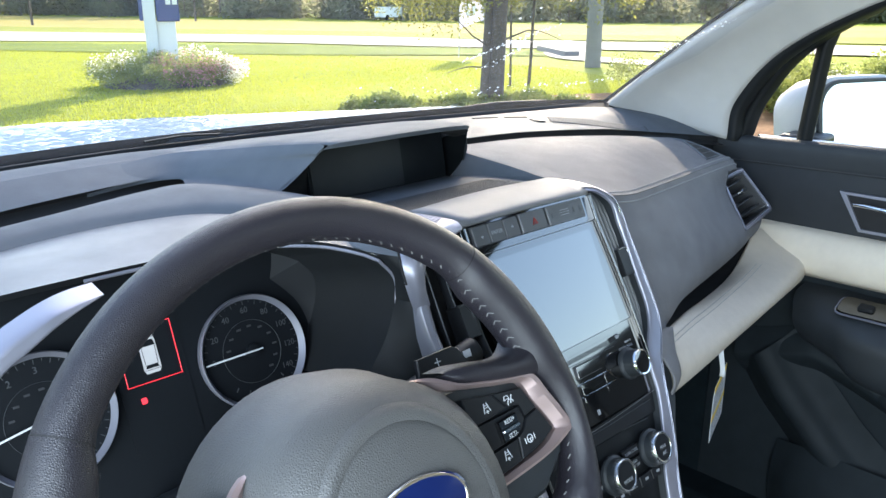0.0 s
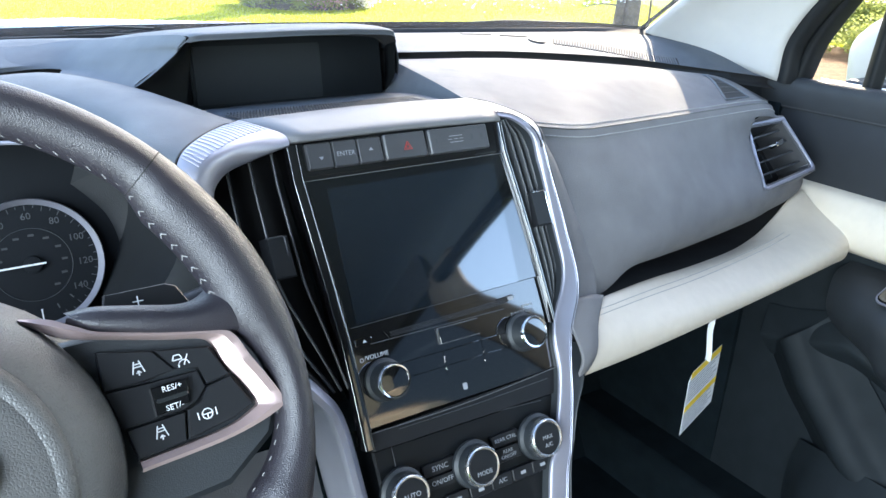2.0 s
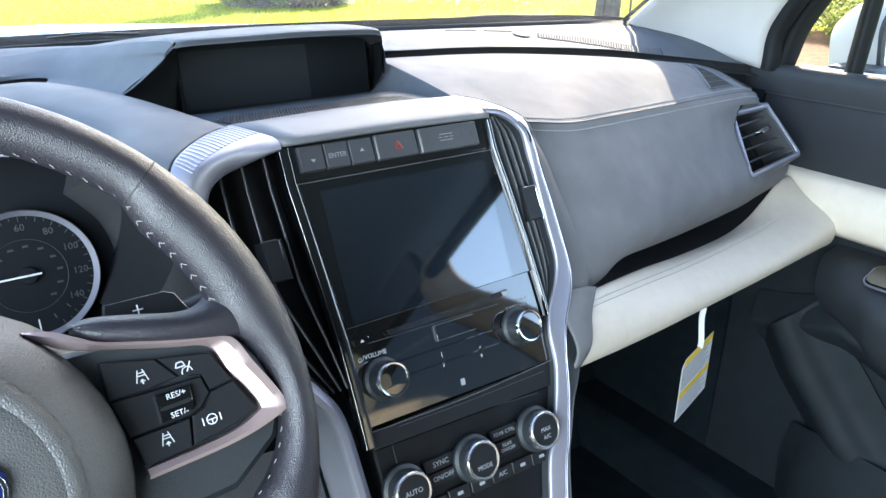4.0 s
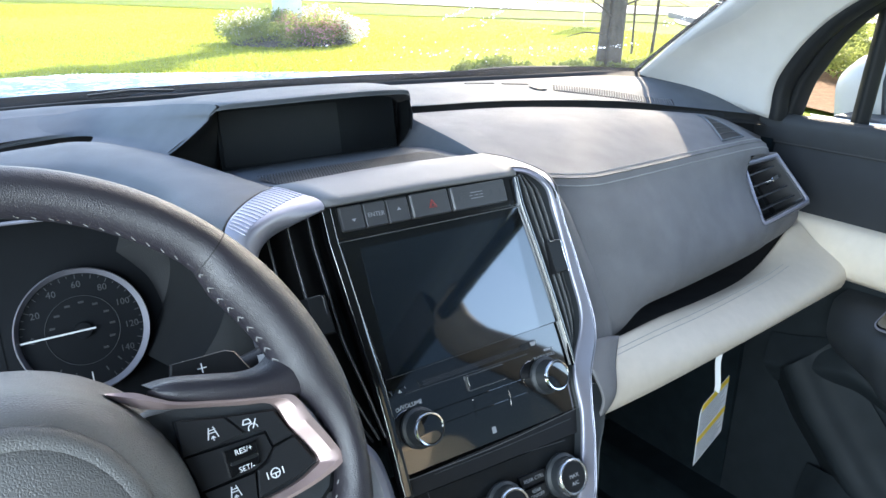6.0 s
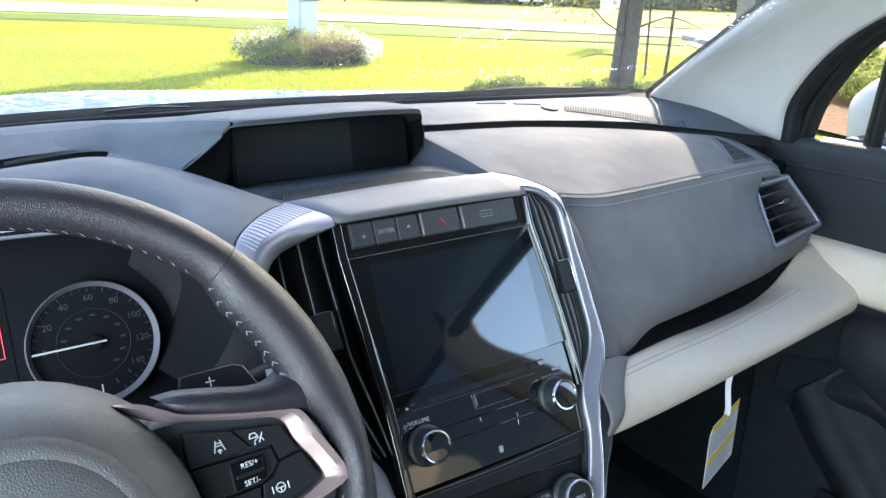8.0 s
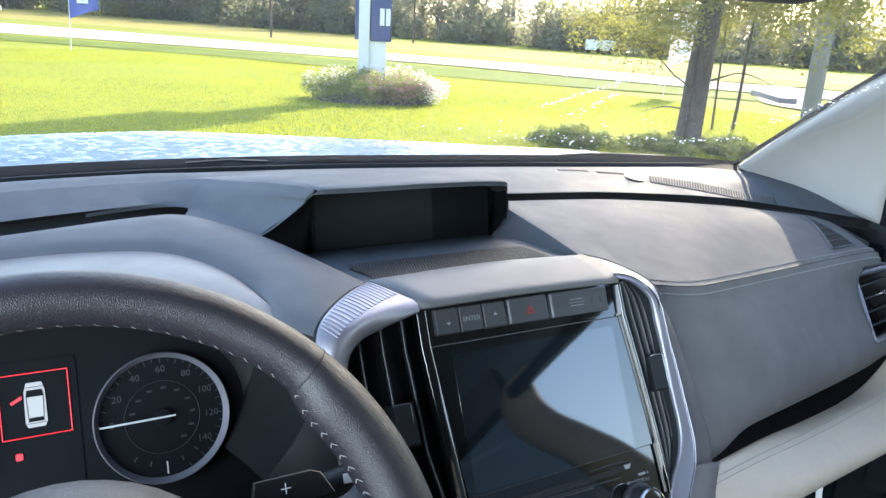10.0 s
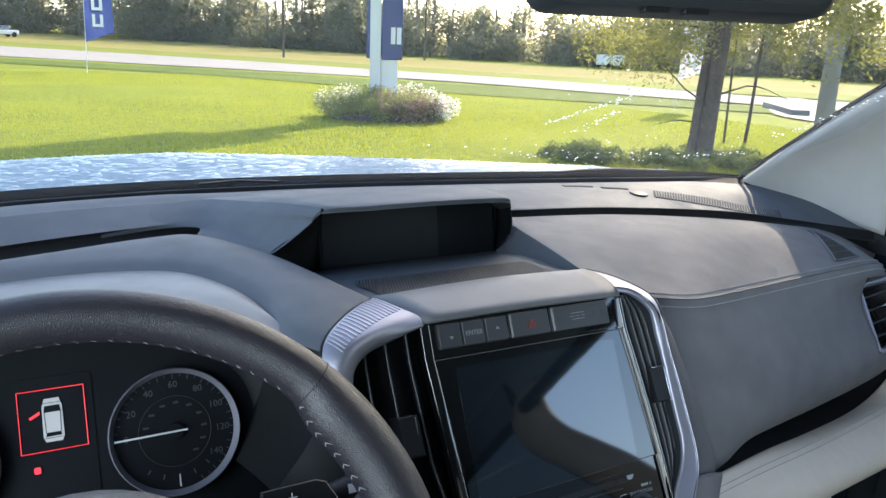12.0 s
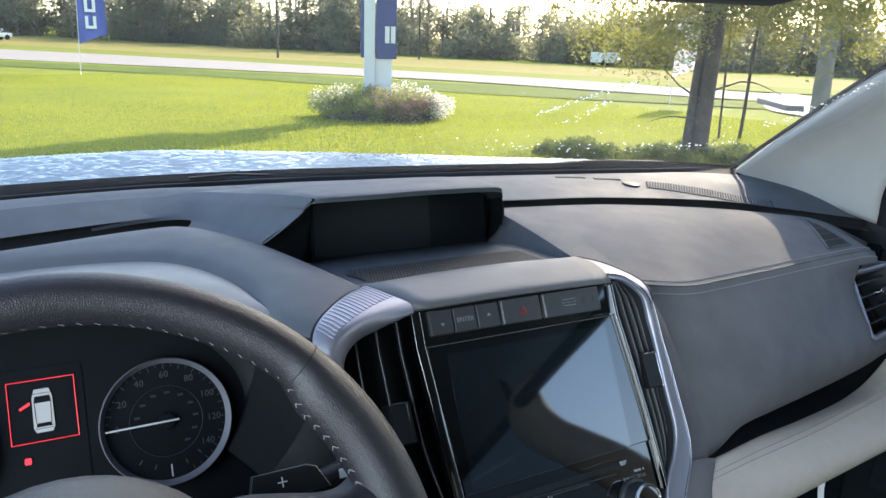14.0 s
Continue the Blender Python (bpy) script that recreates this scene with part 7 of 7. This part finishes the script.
sw = part("switch_plate", plate(rrect(0.045, 0.15, 0.012, 5), 0, 0.006, pose(1.385, 0.335, 0.9435, 0, -22, 0), 0.002), M_GLOSS, arm, "black window switch plate")
part("switch_rim", plate(rrect(0.050, 0.155, 0.014, 5), 0, 0.003, pose(1.385, 0.335, 0.9435, 0, -22, 0), 0.0, rrect(0.046, 0.151, 0.0125, 5)), M_SILVER, sw)
for k in (-1, 1):
    part("window_switch", plate(rrect(0.016, 0.026, 0.003), 0.006, 0.011, pose(1.385, 0.335 + k * 0.03, 0.9435, 0, -22, 0), 0.002), M_BUTTON, sw)
hm = Matrix(((0, 0, -1, 1.428), (-1, 0, 0, 0.375), (0, 1, 0, 1.105), (0, 0, 0, 1)))
hb = part("handle_bezel", plate([(-0.075, 0.032), (0.09, 0.03), (0.09, -0.035), (-0.035, -0.035)][::-1], 0, 0.006, hm, 0.0, [(-0.062, 0.027), (0.085, 0.025), (0.085, -0.030), (-0.032, -0.030)][::-1]), M_SILVER, door, "silver door handle recess")
part("handle_recess", plate([(-0.062, 0.027), (0.085, 0.025), (0.085, -0.030), (-0.032, -0.030)][::-1], 0.0, 0.002, hm), M_CAVITY, hb)
part("inside_handle", sweep(catmull([hm @ Vector(q) for q in ((-0.045, 0.012, 0.004), (-0.02, 0.014, 0.014), (0.03, 0.010, 0.016), (0.08, 0.004, 0.014))], 16), rrect(0.016, 0.007, 0.003, 3)), M_CHROME, hb)
part("door_pocket", sheet([[(1.43, 0.50, 0.62), (1.40, 0.40, 0.64), (1.39, 0.1, 0.64), (1.39, -0.3, 0.64)], [(1.41, 0.50, 0.55), (1.36, 0.40, 0.56), (1.35, 0.1, 0.56), (1.35, -0.3, 0.56)], [(1.43, 0.50, 0.42), (1.38, 0.40, 0.42), (1.36, 0.1, 0.42), (1.36, -0.3, 0.42)]], 20, 5), M_DOOR, door)
rp = [(0.548, 0.800), (0.517, 0.756), (0.497, 0.729), (0.458, 0.689), (0.403, 0.632), (0.335, 0.588), (0.2, 0.56), (0.0, 0.555)]
part("pocket_ridge", sheet([[(1.442, y + 0.05, z - 0.045) for y, z in rp], [(1.412, y + 0.022, z - 0.02) for y, z in rp], [(1.390, y, z) for y, z in rp], [(1.396, y - 0.018, z + 0.018) for y, z in rp], [(1.418, y - 0.034, z + 0.036) for y, z in rp], [(1.432, y - 0.06, z + 0.07) for y, z in rp]], 40, 5), M_DOOR, door)
lp2 = [(0.60, 0.79), (0.545, 0.803), (0.481, 0.825), (0.45, 0.830), (0.403, 0.817), (0.33, 0.79)]
part("panel_step", sheet([[(1.437, y + 0.01, z + 0.04) for y, z in lp2], [(1.412, y, z + 0.006) for y, z in lp2], [(1.408, y - 0.004, z - 0.012) for y, z in lp2], [(1.432, y - 0.014, z - 0.045) for y, z in lp2]], 30, 5), M_DOOR, door)
# window frame, division bar and pane
part("division_bar", sweep([(1.462, 0.538, 1.20), (1.453, 0.527, 1.29), (1.444, 0.515, 1.380), (1.435, 0.50, 1.42)], rrect(0.022, 0.026, 0.006, 3)), M_RUBBER, door)
wf = [(1.455, 0.652, 1.21), (1.447, 0.622, 1.29), (1.425, 0.530, 1.395), (1.38, 0.325, 1.495), (1.335, 0.06, 1.56), (1.32, -0.35, 1.572), (1.318, -0.66, 1.575)]
part("window_frame", sweep(catmull(wf, 40), rrect(0.034, 0.030, 0.008, 3)), M_RUBBER, door)
pn_ = part("window_pane", sheet([[(1.47, 0.62, 1.205), (1.47, 0.3, 1.21), (1.47, -0.35, 1.215)], [(1.43, 0.47, 1.39), (1.40, 0.25, 1.42), (1.39, -0.35, 1.42)], [(1.385, 0.30, 1.50), (1.345, 0.06, 1.555), (1.32, -0.35, 1.57)]], 20, 5), glass_mat("side_glass", (0.96, 0.98, 0.97), 0.02), door)
pn_.visible_shadow = False
part("outer_skin", sheet([[(1.50, 0.95, 1.19), (1.50, 0.5, 1.195), (1.50, -0.4, 1.205)], [(1.57, 0.95, 0.95), (1.57, 0.5, 0.95), (1.57, -0.4, 0.95)], [(1.55, 0.95, 0.45), (1.55, 0.5, 0.45), (1.55, -0.4, 0.45)]], 12, 6), M_PAINT, door)
# sill in white for the sunlight on it, not the body paint
part("outer_sill", sheet([[(1.476, 0.62, 1.206), (1.476, 0.2, 1.210), (1.476, -0.4, 1.217)], [(1.495, 0.64, 1.209), (1.50, 0.2, 1.213), (1.50, -0.4, 1.220)], [(1.508, 0.64, 1.196), (1.515, 0.2, 1.20), (1.515, -0.4, 1.205)]], 16, 4), M_WHITE, door, "outer door sill whitened for the sunlight on it")
# outside mirror
M_MIRROR_SHELL = mat("pale_grey_mirror_shell", (0.42, 0.41, 0.39), 0.4, vary=0.06)
om = thing("door_mirror", "pale door mirror with black rim outside the window", "wing mirror")
OM = pose(1.645, 0.525, 1.242, 80, 0, -22)
MS = OM @ pose(0.022, -0.006, 0)
shell = [[MS @ Vector((x * kx + dx, y * ky, z)) for x, y in rrect(0.245, 0.165, 0.060, 8)] for kx, ky, dx, z in ((0.93, 0.93, 0, 0.004), (1.0, 1.0, 0, 0.0), (1.03, 1.04, -0.004, -0.025), (0.98, 0.98, -0.018, -0.060), (0.78, 0.80, -0.030, -0.095), (0.40, 0.45, -0.030, -0.115), (0.02, 0.02, -0.030, -0.118))]
part("shell", grid_bm(shell, close_u=True), M_MIRROR_SHELL, om)
part("rim", plate(rrect(0.232, 0.152, 0.054, 8), -0.002, 0.012, MS, 0.0, rrect(0.214, 0.136, 0.048, 8)), M_BLACK, om, bevel=0.002)
part("mirror_glass", plate(rrect(0.216, 0.138, 0.048, 8), 0.004, 0.0085, MS), M_MIRROR, om)
part("bracket", box(1.49, 1.57, 0.52, 0.60, 1.185, 1.215), M_BLACK, om, bevel=0.008)

# roof, floor, seat and rear of the cabin
tagged(part("header_trim", sheet([[(0.03, 0.10, 1.640), (XC, 0.33, 1.664), (1.21, 0.10, 1.640)], [(0.06, 0.20, 1.605), (XC, 0.40, 1.622), (1.18, 0.20, 1.605)], [(0.09, 0.30, 1.570), (XC, 0.455, 1.588), (1.15, 0.30, 1.570)]], 20, 6), M_HEADLINER, thick=0.012), "grey folded sun visors above the windscreen", "headliner", kind="structure")
roof = tagged(part("ceiling", sheet([[(-0.02, 0.14, 1.645), (XC, 0.355, 1.67), (1.20, 0.17, 1.645), (1.255, 0.12, 1.62)], [(-0.06, -0.5, 1.69), (XC, -0.5, 1.73), (1.25, -0.5, 1.69), (1.345, -0.5, 1.595)], [(-0.06, -2.2, 1.68), (XC, -2.2, 1.72), (1.25, -2.2, 1.68), (1.345, -2.2, 1.59)]], 20, 8), M_HEADLINER, thick=0.04), "grey cloth headliner", "headliner", kind="structure")
tagged(part("floor", box(-0.3, 1.52, -2.3, 1.0, 0.30, 0.36), M_CARPET), "black carpeted cabin floor", "carpet", kind="structure")
tagged(part("firewall", box(-0.3, 1.5, 0.98, 1.02, 0.36, 1.20), M_CARPET), "dark bulkhead behind the dashboard", "bulkhead", kind="structure")
tagged(part("kick_panel", join(box(1.43, 1.52, 0.66, 1.02, 0.3, 1.17), box(-0.3, -0.2, 0.62, 1.02, 0.3, 1.17)), M_CARPET), "dark carpeted kick panel in the footwell", "trim", kind="structure")
tagged(part("wall_rear", box(-0.25, 1.5, -2.3, -2.25, 0.36, 1.72), M_DARK), "dark trimmed tailgate", "tailgate", kind="structure")
tagged(part("wall_side", join(box(1.40, 1.50, -2.25, -0.34, 0.36, 1.18), box(1.31, 1.37, -2.25, -0.70, 1.575, 1.70), box(1.33, 1.39, -2.25, -1.75, 1.18, 1.56), box(-0.32, -0.2, -2.25, -0.75, 0.36, 1.18), box(-0.14, -0.08, -2.25, -0.75, 1.18, 1.70)), M_DARK), "dark rear door trim and pillars", "trim", kind="structure")
bp = [(1.338, -0.60, 1.600), (1.346, -0.655, 1.575), (1.357, -0.672, 1.535), (1.372, -0.645, 1.48), (1.388, -0.565, 1.40), (1.404, -0.48, 1.31), (1.425, -0.41, 1.19), (1.43, -0.38, 1.05)]
bp = [(x, y + 0.055, z) for x, y, z in bp]
tagged(part("pillar_centre", sheet([bp, [(x - 0.028, y - 0.05, z) for x, y, z in bp], [(x - 0.03, y - 0.13, z) for x, y, z in bp], [(x + 0.01, y - 0.20, z) for x, y, z in bp]], 40, 5), M_PILLAR, thick=0.02), "brown-grey plastic trim of the pillar between the doors", "pillar", kind="structure")
rear_pane = tagged(part("window_1", sheet([[(1.412, -0.44, 1.17), (1.412, -1.8, 1.17)], [(1.365, -0.70, 1.60), (1.365, -1.8, 1.60)]], 8, 4), glass_mat("tinted_glass", (0.045, 0.05, 0.055), 0.03)), "dark tinted rear side window", "window", kind="structure")
rear_pane.visible_shadow = False
tagged(part("door_sill", box(1.34, 1.56, -0.6, 1.02, 0.30, 0.47), M_CARPET, bevel=0.02), "dark door sill beside the footwell", "sill", kind="structure")
seat = thing("front_seat", "ivory leather front passenger seat", "seat")
part("cushion", plate(rrect(0.50, 0.50, 0.08, 6), 0.0, 0.16, pose(1.02, -0.42, 0.58), 0.04), M_BEIGE, seat)
part("backrest", plate(rrect(0.50, 0.62, 0.09, 6), 0.0, 0.14, pose(1.02, -0.80, 0.98, 72, 0, 0), 0.04), M_BEIGE, seat)
part("headrest", plate(rrect(0.26, 0.17, 0.05, 6), 0.0, 0.09, pose(1.02, -0.90, 1.42, 78, 0, 0), 0.03), M_BEIGE, seat)
part("base", box(0.82, 1.22, -0.65, -0.2, 0.36, 0.58), M_BLACK, seat)
